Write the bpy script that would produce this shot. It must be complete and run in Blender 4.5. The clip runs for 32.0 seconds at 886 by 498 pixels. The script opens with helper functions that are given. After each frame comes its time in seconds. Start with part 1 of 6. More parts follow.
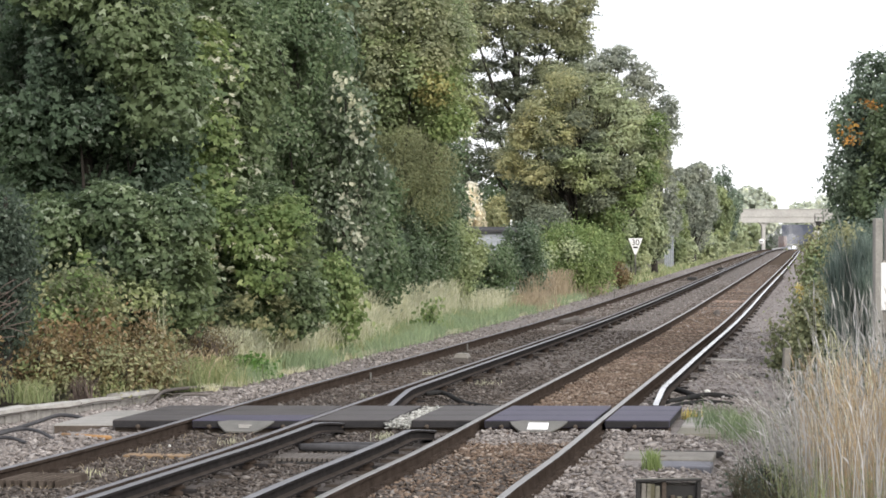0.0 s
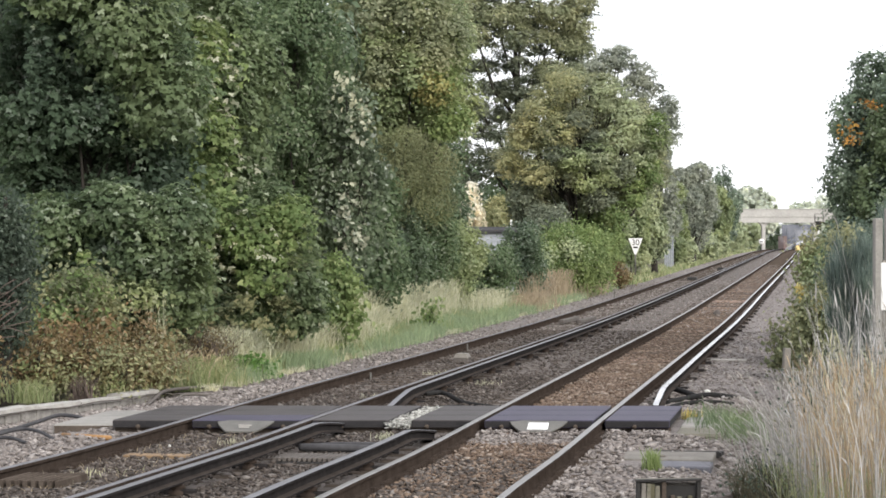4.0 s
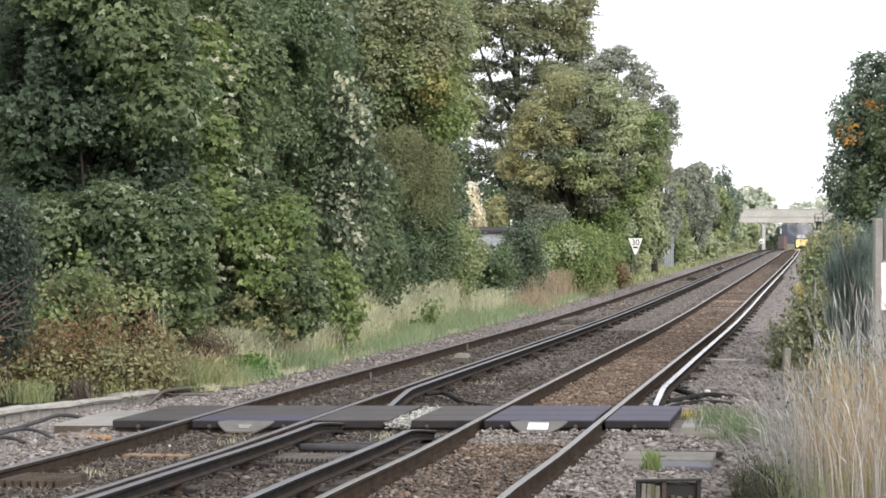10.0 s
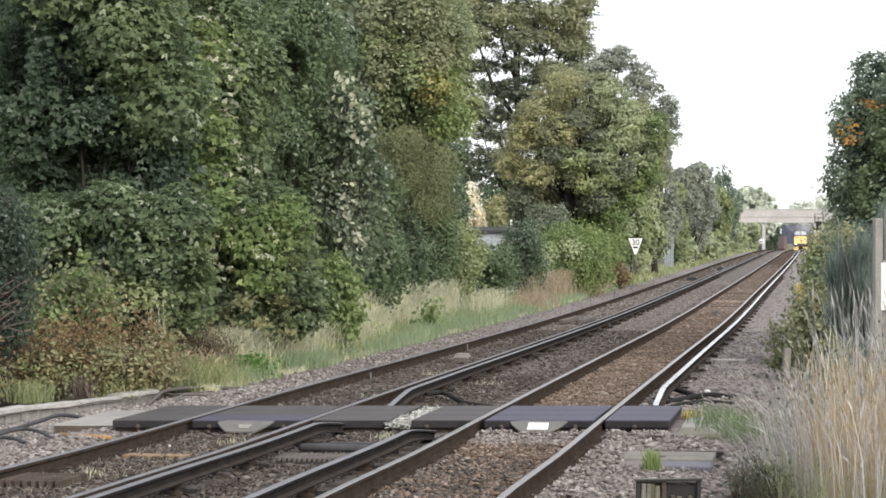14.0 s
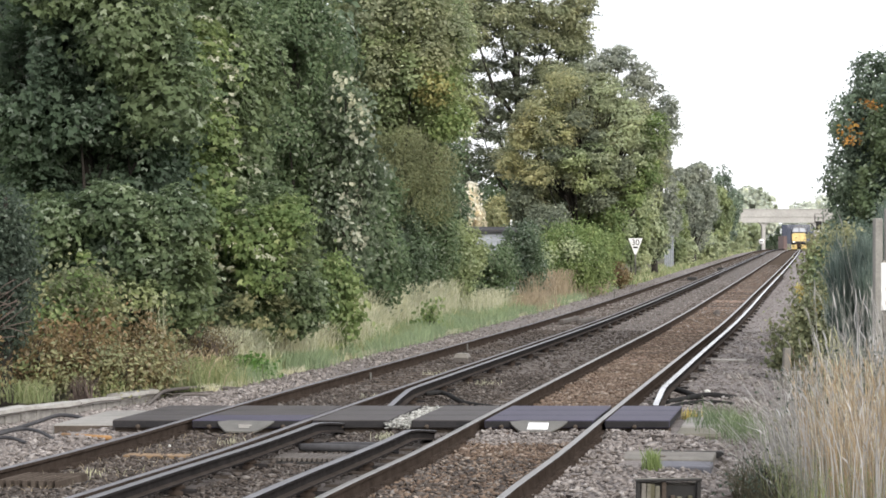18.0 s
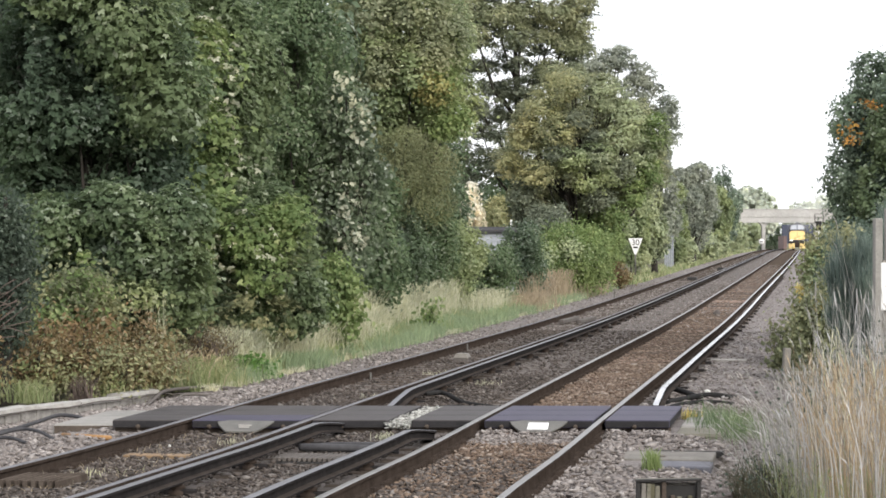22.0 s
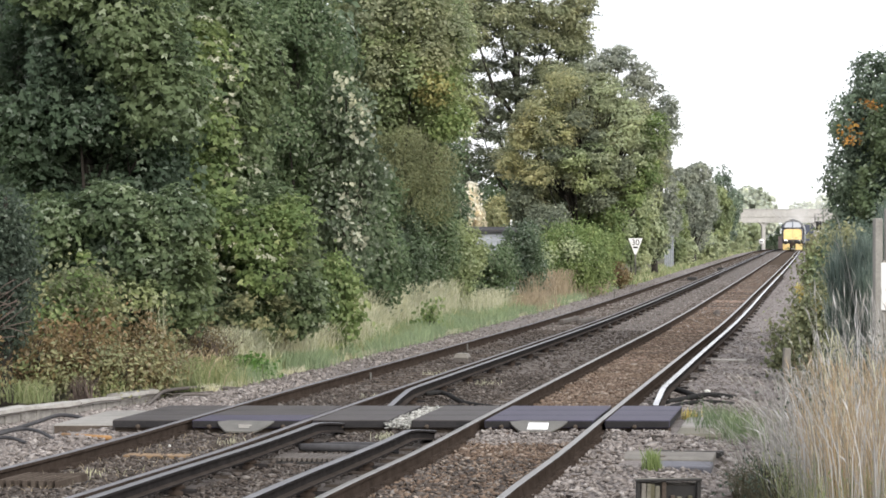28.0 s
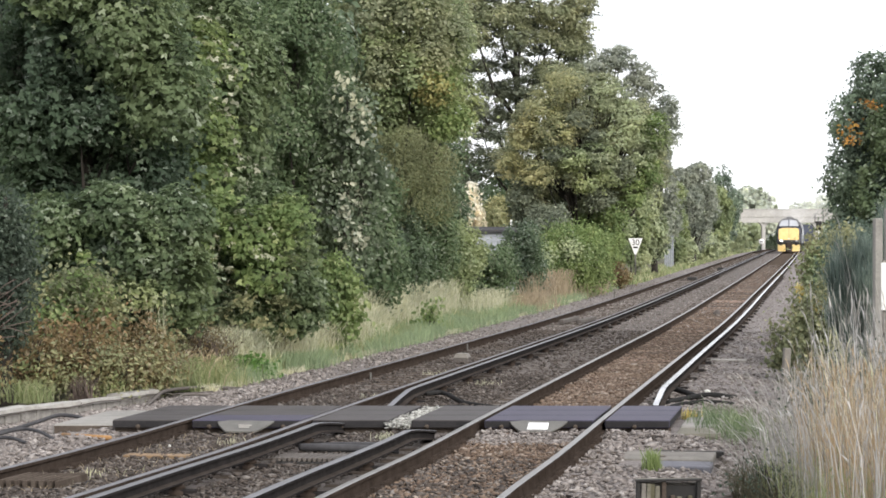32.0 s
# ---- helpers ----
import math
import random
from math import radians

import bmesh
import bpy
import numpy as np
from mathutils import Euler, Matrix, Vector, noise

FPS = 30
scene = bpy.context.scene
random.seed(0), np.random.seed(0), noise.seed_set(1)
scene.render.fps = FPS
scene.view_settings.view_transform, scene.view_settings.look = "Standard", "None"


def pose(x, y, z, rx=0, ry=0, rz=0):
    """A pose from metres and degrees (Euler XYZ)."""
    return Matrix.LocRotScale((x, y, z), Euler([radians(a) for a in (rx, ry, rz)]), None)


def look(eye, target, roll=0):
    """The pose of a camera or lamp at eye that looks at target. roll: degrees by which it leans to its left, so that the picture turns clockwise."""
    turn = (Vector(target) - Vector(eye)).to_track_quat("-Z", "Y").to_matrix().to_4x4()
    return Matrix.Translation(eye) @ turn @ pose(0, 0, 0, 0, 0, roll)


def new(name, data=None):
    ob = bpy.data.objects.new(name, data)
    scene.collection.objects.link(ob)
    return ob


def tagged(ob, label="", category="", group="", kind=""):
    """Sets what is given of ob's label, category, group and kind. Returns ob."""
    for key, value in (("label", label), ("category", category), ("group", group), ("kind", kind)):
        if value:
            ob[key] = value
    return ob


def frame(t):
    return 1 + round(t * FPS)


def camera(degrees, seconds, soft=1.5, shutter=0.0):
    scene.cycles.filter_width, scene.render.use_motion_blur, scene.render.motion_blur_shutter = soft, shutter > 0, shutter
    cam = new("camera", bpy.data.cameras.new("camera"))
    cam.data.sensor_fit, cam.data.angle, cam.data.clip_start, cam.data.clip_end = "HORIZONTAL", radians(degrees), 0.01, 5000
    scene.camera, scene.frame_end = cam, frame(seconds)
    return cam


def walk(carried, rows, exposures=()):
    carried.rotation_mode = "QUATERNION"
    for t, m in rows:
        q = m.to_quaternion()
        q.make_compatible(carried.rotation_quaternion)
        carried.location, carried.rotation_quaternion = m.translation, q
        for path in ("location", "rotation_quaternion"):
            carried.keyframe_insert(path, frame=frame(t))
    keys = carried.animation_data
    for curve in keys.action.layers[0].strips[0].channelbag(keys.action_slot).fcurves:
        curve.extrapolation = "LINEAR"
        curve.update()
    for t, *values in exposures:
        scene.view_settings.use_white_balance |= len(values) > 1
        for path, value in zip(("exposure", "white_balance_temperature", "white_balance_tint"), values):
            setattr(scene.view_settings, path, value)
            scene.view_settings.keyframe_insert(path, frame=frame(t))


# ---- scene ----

# ---------------------------------------------------------------- camera
EYE_Z = 2.28
cam = camera(22.18, 32.0, soft=1.7)
walk(cam, [(0.0, look((0, 0, EYE_Z), (0, 100, EYE_Z - 0.625))),
           (32.0, look((0, 0, EYE_Z), (0, 100, EYE_Z - 0.625)))])

# ---------------------------------------------------------------- world and sun
scene.view_settings.exposure = 0.44
SUN_EL, SUN_AZ = 27, 150
world = bpy.data.worlds.new("overcast_sky")
scene.world = world
world.use_nodes = True
wn, wl = world.node_tree.nodes, world.node_tree.links
wn.clear()
sky = wn.new("ShaderNodeTexSky")
sky.sky_type, sky.sun_disc = "NISHITA", False
sky.sun_elevation, sky.sun_rotation = radians(SUN_EL), radians(SUN_AZ)
dim = wn.new("ShaderNodeMix")
dim.data_type, dim.blend_type = "RGBA", "MULTIPLY"
dim.inputs["Factor"].default_value = 1.0
dim.inputs["B"].default_value = (0.10, 0.10, 0.10, 1)
wl.new(sky.outputs["Color"], dim.inputs["A"])
veil = wn.new("ShaderNodeMix")
veil.data_type = "RGBA"
veil.inputs["Factor"].default_value = 0.86
veil.inputs["B"].default_value = (1.24, 1.25, 1.32, 1)
wl.new(dim.outputs["Result"], veil.inputs["A"])
bg = wn.new("ShaderNodeBackground")
bg.inputs["Strength"].default_value = 1.0
wl.new(veil.outputs["Result"], bg.inputs["Color"])
wo = wn.new("ShaderNodeOutputWorld")
wl.new(bg.outputs["Background"], wo.inputs["Surface"])

sun = new("sun", bpy.data.lights.new("sun", "SUN"))
sun.data.energy, sun.data.angle, sun.data.color = 2.5, radians(35), (1.0, 0.95, 0.89)
_a, _e = radians(SUN_AZ), radians(SUN_EL)
sun.matrix_world = look((0, 0, 60), (-math.sin(_a) * math.cos(_e), -math.cos(_a) * math.cos(_e), 60 - math.sin(_e)))

# ---------------------------------------------------------------- materials
class Mat:
    def __init__(self, name):
        self.m = bpy.data.materials.new(name)
        self.m.use_nodes = True
        self.t = self.m.node_tree
        self.b = self.t.nodes["Principled BSDF"]
        self.out = self.t.nodes["Material Output"]

    def node(self, kind, **inputs):
        n = self.t.nodes.new(kind)
        for k, v in inputs.items():
            n.inputs[k.replace("_", " ")].default_value = v
        return n

    def link(self, a, b):
        self.t.links.new(a, b)

    def coords(self):
        return self.node("ShaderNodeTexCoord").outputs["Object"]

    def noise(self, scale, detail=4, rough=0.55, vec=None):
        n = self.node("ShaderNodeTexNoise", Scale=scale, Detail=detail, Roughness=rough)
        self.link(vec or self.coords(), n.inputs["Vector"])
        return n.outputs["Fac"]

    def ramp(self, fac, stops):
        r = self.node("ShaderNodeValToRGB")
        el = r.color_ramp.elements
        while len(el) < len(stops):
            el.new(0.5)
        for e, (p, c) in zip(el, stops):
            e.position, e.color = p, c
        self.link(fac, r.inputs["Fac"])
        return r.outputs["Color"]

    def mix(self, a, b, fac, mode="MIX"):
        n = self.node("ShaderNodeMix")
        n.data_type, n.blend_type = "RGBA", mode
        for sock, v in (("A", a), ("B", b), ("Factor", fac)):
            if isinstance(v, (tuple, float, int)):
                n.inputs[sock].default_value = v
            else:
                self.link(v, n.inputs[sock])
        return n.outputs["Result"]

    def bump(self, fac, strength, dist):
        n = self.node("ShaderNodeBump", Strength=strength, Distance=dist)
        self.link(fac, n.inputs["Height"])
        self.link(n.outputs["Normal"], self.b.inputs["Normal"])

    def done(self, color=None, rough=0.7, metal=0.0, spec=None):
        if color is not None:
            if isinstance(color, tuple):
                self.b.inputs["Base Color"].default_value = color
            else:
                self.link(color, self.b.inputs["Base Color"])
        if isinstance(rough, (int, float)):
            self.b.inputs["Roughness"].default_value = rough
        else:
            self.link(rough, self.b.inputs["Roughness"])
        self.b.inputs["Metallic"].default_value = metal
        if spec is not None:
            self.b.inputs["Specular IOR Level"].default_value = spec
        return self.m


def surface(name, dark, light, scale=6.0, fine=60.0, rough=0.75, metal=0.0, bump=0.3, dist=0.01, spec=None):
    """A worn two-scale surface between two colours."""
    m = Mat(name)
    c = m.coords()
    big, small = m.noise(scale, 4, 0.6, c), m.noise(fine, 3, 0.6, c)
    col = m.mix(m.ramp(big, [(0.3, dark), (0.7, light)]), m.ramp(small, [(0.3, dark), (0.7, light)]), 0.4)
    if bump:
        m.bump(small, bump, dist)
    return m.done(col, rough, metal, spec)


def leaf_material(name, dark, mid, light, rare=None, patch=0.35, patch_col=None, trans=0.42, rough=0.6):
    """Leaves that vary one by one and in larger patches."""
    m = Mat(name)
    dark, mid, light, rare, patch_col = [None if c is None else (c[0] * 2.17, c[1] * 2.2, c[2] * 2.4, 1) for c in (dark, mid, light, rare, patch_col)]
    dark, light = [tuple(0.62 * p + 0.38 * q for p, q in zip(c, mid)) for c in (dark, light)]
    isl = m.node("ShaderNodeNewGeometry").outputs["Random Per Island"]
    stops = [(0.0, dark), (0.45, mid), (0.85, light)] + ([(0.97, tuple(0.7 * p + 0.3 * q for p, q in zip(rare, light)))] if rare else [])
    col = m.ramp(isl, stops)
    # boughs differ in depth of colour
    bough = m.ramp(m.noise(0.9, 3, 0.6), [(0.34, (0.76, 0.78, 0.82, 1)), (0.52, (1.0, 1.0, 1.0, 1)), (0.7, (1.2, 1.17, 1.08, 1))])
    col = m.mix(col, bough, 1.0, "MULTIPLY")
    big = m.noise(patch, 2, 0.5)
    f = m.ramp(big, [(0.42, (0, 0, 0, 1)), (0.66, (0.75, 0.75, 0.75, 1))])
    col = m.mix(col, m.mix(col, patch_col or light, 0.6), f)
    p = m.done(col, rough, 0, 0.25)
    tr = m.node("ShaderNodeBsdfTranslucent")
    m.link(col, tr.inputs["Color"])
    mx = m.node("ShaderNodeMixShader", Fac=trans)
    m.link(m.b.outputs["BSDF"], mx.inputs[1])
    m.link(tr.outputs["BSDF"], mx.inputs[2])
    m.link(mx.outputs["Shader"], m.out.inputs["Surface"])
    return p


def lin(r, g, b):
    return (r, g, b, 1)


M = {}
M["ballast"] = surface("ballast", lin(0.088, 0.076, 0.069), lin(0.295, 0.262, 0.246), 3.0, 28.0, 0.9, 0, 1.0, 0.05)
M["ground"] = surface("soil", lin(0.05, 0.05, 0.028), lin(0.13, 0.12, 0.06), 0.8, 12.0, 0.95, 0, 0.8, 0.05)
M["rust"] = surface("rusted_steel", lin(0.023, 0.018, 0.015), lin(0.072, 0.056, 0.046), 5, 60, 0.95, 0.0, 0.3, 0.003, 0.0)
M["railtop"] = surface("worn_rail_head", lin(0.179, 0.167, 0.156), lin(0.279, 0.267, 0.257), 3, 40, 0.36, 0.9, 0.1, 0.001)
M["railtop_dull"] = surface("dull_rail_head", lin(0.098, 0.094, 0.098), lin(0.180, 0.176, 0.184), 3, 40, 0.62, 0.4, 0.1, 0.001)
M["cond_dull"] = surface("dull_conductor_head", lin(0.10, 0.10, 0.108), lin(0.17, 0.168, 0.18), 3, 40, 0.42, 0.35, 0.1, 0.001, 0.4)
M["condtop"] = surface("conductor_rail_head", lin(0.24, 0.235, 0.24), lin(0.72, 0.71, 0.71), 4, 40, 0.24, 0.9, 0.1, 0.001)
M["condside"] = surface("dark_conductor_steel", lin(0.014, 0.0135, 0.0135), lin(0.040, 0.036, 0.035), 5, 50, 0.95, 0.0, 0.2, 0.003, 0.0)
# browner, lighter steel that paints the light on the conductor rail's foot
M["foot"] = surface("lit_rail_foot", lin(0.030, 0.025, 0.022), lin(0.075, 0.064, 0.057), 5, 50, 0.95, 0.0, 0.2, 0.003, 0.0)
M["sleeper"] = surface("weathered_sleeper", lin(0.045, 0.036, 0.029), lin(0.125, 0.103, 0.086), 4, 40, 0.9, 0, 0.6, 0.01, 0.0)
M["rubber"] = surface("crossing_rubber", lin(0.026, 0.022, 0.021), lin(0.064, 0.056, 0.054), 2, 45, 0.62, 0, 0.3, 0.004, 0.3)
M["rubber_blue"] = surface("violet_crossing_rubber", lin(0.029, 0.026, 0.043), lin(0.060, 0.054, 0.085), 2, 45, 0.62, 0, 0.3, 0.004, 0.3)
M["rubber_edge"] = surface("dark_rubber", lin(0.012, 0.012, 0.013), lin(0.035, 0.033, 0.034), 4, 45, 0.7, 0, 0.3, 0.004, 0.15)
M["steelplate"] = surface("galvanised_plate", lin(0.075, 0.072, 0.064), lin(0.150, 0.144, 0.128), 6, 50, 0.6, 0.2, 0.2, 0.002)
M["concrete"] = surface("pale_concrete", lin(0.19, 0.178, 0.16), lin(0.36, 0.34, 0.31), 2.5, 40, 0.9, 0, 0.4, 0.006)
M["concrete_dk"] = surface("grey_concrete", lin(0.15, 0.145, 0.13), lin(0.30, 0.285, 0.26), 2.5, 40, 0.9, 0, 0.4, 0.006)
M["bark"] = surface("bark", lin(0.016, 0.013, 0.010), lin(0.05, 0.042, 0.033), 3, 30, 0.95, 0, 0.8, 0.03)
M["black"] = surface("black_cable", lin(0.012, 0.012, 0.012), lin(0.035, 0.034, 0.033), 6, 60, 0.8, 0, 0.1, 0.002, 0.05)
M["white"] = surface("white_paint", lin(0.62, 0.62, 0.60), lin(0.8, 0.8, 0.78), 5, 50, 0.6, 0, 0.1, 0.002)
M["cover"] = surface("bridge_concrete", lin(0.29, 0.28, 0.26), lin(0.52, 0.505, 0.475), 0.22, 3, 0.85, 0, 0.2, 0.01)
M["brick"] = surface("red_brick", lin(0.11, 0.075, 0.07), lin(0.18, 0.128, 0.118), 1.0, 10, 0.9, 0, 0.3, 0.01)

M["ballast_brown"] = surface("brown_ballast", lin(0.140, 0.090, 0.064), lin(0.36, 0.248, 0.182), 3.0, 28.0, 0.95, 0, 1.0, 0.05)

M["ballast_dark"] = surface("oily_ballast", lin(0.053, 0.044, 0.039), lin(0.172, 0.145, 0.126), 3.0, 28.0, 0.95, 0, 1.0, 0.05)


def stone_material(name, a, b, c, d):
    m = Mat(name)
    isl = m.node("ShaderNodeNewGeometry").outputs["Random Per Island"]
    col = m.ramp(isl, [(0.0, a), (0.4, b), (0.8, c), (0.97, d)])
    return m.done(m.mix(col, m.ramp(m.noise(1.2, 3), [(0.35, a), (0.7, c)]), 0.35), 0.92, 0.0, 0.25)


M["stone_grey"] = stone_material("grey_stones", lin(0.125, 0.110, 0.100), lin(0.205, 0.181, 0.166), lin(0.29, 0.26, 0.24), lin(0.43, 0.40, 0.375))
M["stone_brown"] = stone_material("brown_stones", lin(0.075, 0.053, 0.040), lin(0.150, 0.107, 0.078), lin(0.22, 0.165, 0.124), lin(0.36, 0.31, 0.26))
M["stone_dull"] = stone_material("dull_stones", lin(0.036, 0.030, 0.026), lin(0.073, 0.060, 0.051), lin(0.124, 0.104, 0.090), lin(0.24, 0.22, 0.20))
M["stone_pale"] = stone_material("pale_stones", lin(0.202, 0.202, 0.180), lin(0.346, 0.346, 0.317), lin(0.518, 0.511, 0.475), lin(0.720, 0.720, 0.677))
M["orange"] = surface("orange_paint", lin(0.20, 0.10, 0.035), lin(0.34, 0.19, 0.07), 6, 50, 0.7, 0, 0.2, 0.002)
M["stain"] = surface("faded_orange_board", lin(0.13, 0.085, 0.048), lin(0.25, 0.165, 0.088), 9, 50, 0.9, 0, 0.3, 0.004)
M["bramble_twig"] = surface("dead_twig", lin(0.060, 0.045, 0.036), lin(0.15, 0.115, 0.095), 6, 50, 0.9, 0, 0.2, 0.003)
M["timber"] = surface("grey_timber", lin(0.10, 0.093, 0.08), lin(0.23, 0.212, 0.185), 4, 50, 0.9, 0, 0.6, 0.006)
M["moss"] = surface("mossy_timber", lin(0.045, 0.043, 0.024), lin(0.11, 0.10, 0.06), 8, 50, 0.95, 0, 0.5, 0.006)
M["mossy"] = surface("mossy_concrete", lin(0.07, 0.066, 0.045), lin(0.21, 0.195, 0.155), 7, 40, 0.95, 0, 0.5, 0.008)
M["pale_timber"] = surface("pale_timber", lin(0.19, 0.178, 0.15), lin(0.36, 0.34, 0.30), 6, 40, 0.9, 0, 0.4, 0.006)
M["kerb"] = surface("whitish_concrete", lin(0.24, 0.23, 0.21), lin(0.46, 0.445, 0.415), 5, 30, 0.9, 0, 0.6, 0.01)
M["kerb_face"] = surface("stained_kerb_face", lin(0.13, 0.122, 0.11), lin(0.33, 0.315, 0.29), 7, 30, 0.9, 0, 0.6, 0.01)
M["board"] = surface("blue_grey_board", lin(0.07, 0.072, 0.085), lin(0.15, 0.15, 0.17), 6, 40, 0.85, 0, 0.4, 0.006)
M["casting"] = surface("brown_grey_casting", lin(0.07, 0.061, 0.055), lin(0.14, 0.125, 0.112), 5, 40, 0.8, 0, 0.3, 0.003, 0.2)
M["shed"] = surface("blue_grey_paint", lin(0.24, 0.26, 0.29), lin(0.38, 0.40, 0.43), 3, 20, 0.8, 0, 0.2, 0.004)
M["girder"] = surface("dark_blue_girder", lin(0.035, 0.042, 0.065), lin(0.06, 0.07, 0.10), 0.6, 5, 0.7, 0, 0.1, 0.01)
M["loco"] = surface("dark_blue_paint", lin(0.030, 0.032, 0.045), lin(0.055, 0.057, 0.078), 1.5, 14, 0.4, 0, 0, 0.01)
M["yellow"] = surface("warning_yellow_paint", lin(0.74, 0.52, 0.17), lin(0.86, 0.68, 0.34), 1.5, 14, 0.45, 0, 0, 0.01)
M["roofgrey"] = surface("sooty_roof", lin(0.03, 0.03, 0.033), lin(0.075, 0.073, 0.075), 1.5, 14, 0.7, 0, 0.1, 0.01, 0.12)
M["locoroof"] = surface("grey_cab_roof", lin(0.11, 0.11, 0.115), lin(0.22, 0.22, 0.225), 1.5, 14, 0.6, 0, 0.1, 0.01, 0.2)
M["underframe"] = surface("underframe_black", lin(0.008, 0.008, 0.008), lin(0.03, 0.027, 0.024), 3, 20, 0.8, 0, 0.1, 0.01)
# pale, partly metallic base stands in for bright sky reflected in the glass
_g = Mat("cab_glass")
M["glass"] = _g.done(lin(0.46, 0.47, 0.48), 0.15, 0.6, 0.8)
_l = Mat("lit_lamp")
_l.b.inputs["Emission Color"].default_value = (1.0, 0.93, 0.8, 1)
_l.b.inputs["Emission Strength"].default_value = 2.0
M["lamp"] = _l.done(lin(0.8, 0.8, 0.78), 0.3)

# leaf palettes
M["lf_maple"] = leaf_material("maple_leaves", lin(0.033, 0.048, 0.021), lin(0.060, 0.082, 0.038), lin(0.095, 0.118, 0.059), lin(0.209, 0.228, 0.159), 0.5, lin(0.095, 0.112, 0.045))
M["lf_dark"] = leaf_material("dark_leaves", lin(0.029, 0.042, 0.023), lin(0.054, 0.074, 0.042), lin(0.084, 0.106, 0.065), lin(0.214, 0.231, 0.181), 0.5, lin(0.071, 0.099, 0.035))
M["lf_deep"] = leaf_material("deep_green_leaves", lin(0.021, 0.032, 0.018), lin(0.039, 0.056, 0.032), lin(0.060, 0.080, 0.047), lin(0.13, 0.145, 0.11), 0.5, lin(0.044, 0.066, 0.026))
M["lf_ivy"] = leaf_material("ivy_leaves", lin(0.027, 0.046, 0.021), lin(0.054, 0.076, 0.034), lin(0.091, 0.112, 0.057), lin(0.17, 0.18, 0.125), 0.6, lin(0.064, 0.087, 0.038))
M["lf_ivydark"] = leaf_material("bramble_leaves", lin(0.014, 0.021, 0.014), lin(0.029, 0.040, 0.025), lin(0.054, 0.068, 0.045), lin(0.10, 0.115, 0.088), 0.6, lin(0.040, 0.048, 0.032))
M["lf_feather"] = leaf_material("feathery_leaves", lin(0.052, 0.059, 0.028), lin(0.087, 0.096, 0.045), lin(0.126, 0.132, 0.064), None, 0.5, lin(0.118, 0.114, 0.053))
M["lf_halo"] = leaf_material("grey_halo_leaves", lin(0.044, 0.058, 0.040), lin(0.078, 0.099, 0.067), lin(0.118, 0.142, 0.100), lin(0.216, 0.246, 0.180), 0.6, lin(0.083, 0.112, 0.057))
M["lf_pale"] = leaf_material("pale_leaves", lin(0.042, 0.058, 0.031), lin(0.068, 0.086, 0.048), lin(0.105, 0.120, 0.076), lin(0.331, 0.339, 0.261), 0.8, lin(0.075, 0.093, 0.049))
M["lf_olive"] = leaf_material("olive_leaves", lin(0.062, 0.083, 0.035), lin(0.113, 0.138, 0.064), lin(0.166, 0.189, 0.099), lin(0.273, 0.287, 0.180), 0.4, lin(0.187, 0.189, 0.067))
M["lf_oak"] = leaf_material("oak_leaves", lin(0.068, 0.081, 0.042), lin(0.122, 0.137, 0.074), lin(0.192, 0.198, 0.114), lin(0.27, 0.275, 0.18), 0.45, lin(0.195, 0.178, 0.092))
# grey green of the farther trees, lightened and blued to include haze
M["lf_grey"] = leaf_material("grey_green_leaves", lin(0.072, 0.085, 0.060), lin(0.136, 0.148, 0.108), lin(0.208, 0.218, 0.166), None, 0.5, lin(0.160, 0.160, 0.117))
M["lf_lime"] = leaf_material("yellow_green_leaves", lin(0.05, 0.078, 0.026), lin(0.09, 0.122, 0.042), lin(0.135, 0.165, 0.064), lin(0.21, 0.225, 0.10), 0.5, lin(0.118, 0.135, 0.05))
M["lf_brown"] = leaf_material("autumn_leaves", lin(0.046, 0.040, 0.020), lin(0.098, 0.072, 0.034), lin(0.162, 0.114, 0.058), lin(0.25, 0.215, 0.145), 1.2, lin(0.079, 0.090, 0.035))
M["lf_teal"] = leaf_material("dull_ivy_leaves", lin(0.028, 0.041, 0.028), lin(0.055, 0.074, 0.051), lin(0.090, 0.112, 0.080), lin(0.21, 0.225, 0.18), 0.6, lin(0.068, 0.092, 0.058))
M["lf_orange"] = leaf_material("orange_turning_leaves", lin(0.19, 0.085, 0.022), lin(0.28, 0.135, 0.035), lin(0.31, 0.22, 0.06), None, 0.9, lin(0.30, 0.16, 0.04))
M["lf_palest"] = leaf_material("pale_leaf_undersides", lin(0.16, 0.163, 0.105), lin(0.225, 0.225, 0.15), lin(0.29, 0.285, 0.205), None, 0.5, lin(0.25, 0.245, 0.17))
# darker copy of the oak leaf, with crown shade put into its colour
M["lf_oakshade"] = leaf_material("shaded_oak_leaves", lin(0.052, 0.061, 0.040), lin(0.085, 0.096, 0.062), lin(0.130, 0.139, 0.091), lin(0.20, 0.21, 0.15), 0.4, lin(0.10, 0.105, 0.06))
M["lf_bramble"] = leaf_material("yellowing_bramble_leaves", lin(0.056, 0.066, 0.034), lin(0.106, 0.115, 0.058), lin(0.160, 0.163, 0.085), lin(0.24, 0.222, 0.11), 0.9, lin(0.152, 0.134, 0.064))
M["lf_rust"] = leaf_material("rusty_bramble_leaves", lin(0.044, 0.034, 0.018), lin(0.105, 0.071, 0.033), lin(0.172, 0.113, 0.054), lin(0.26, 0.225, 0.15), 1.4, lin(0.080, 0.086, 0.036))
M["lf_tan"] = leaf_material("browning_oak_leaves", lin(0.085, 0.092, 0.042), lin(0.155, 0.158, 0.075), lin(0.230, 0.218, 0.110), lin(0.30, 0.28, 0.16), 0.5, lin(0.235, 0.205, 0.092))
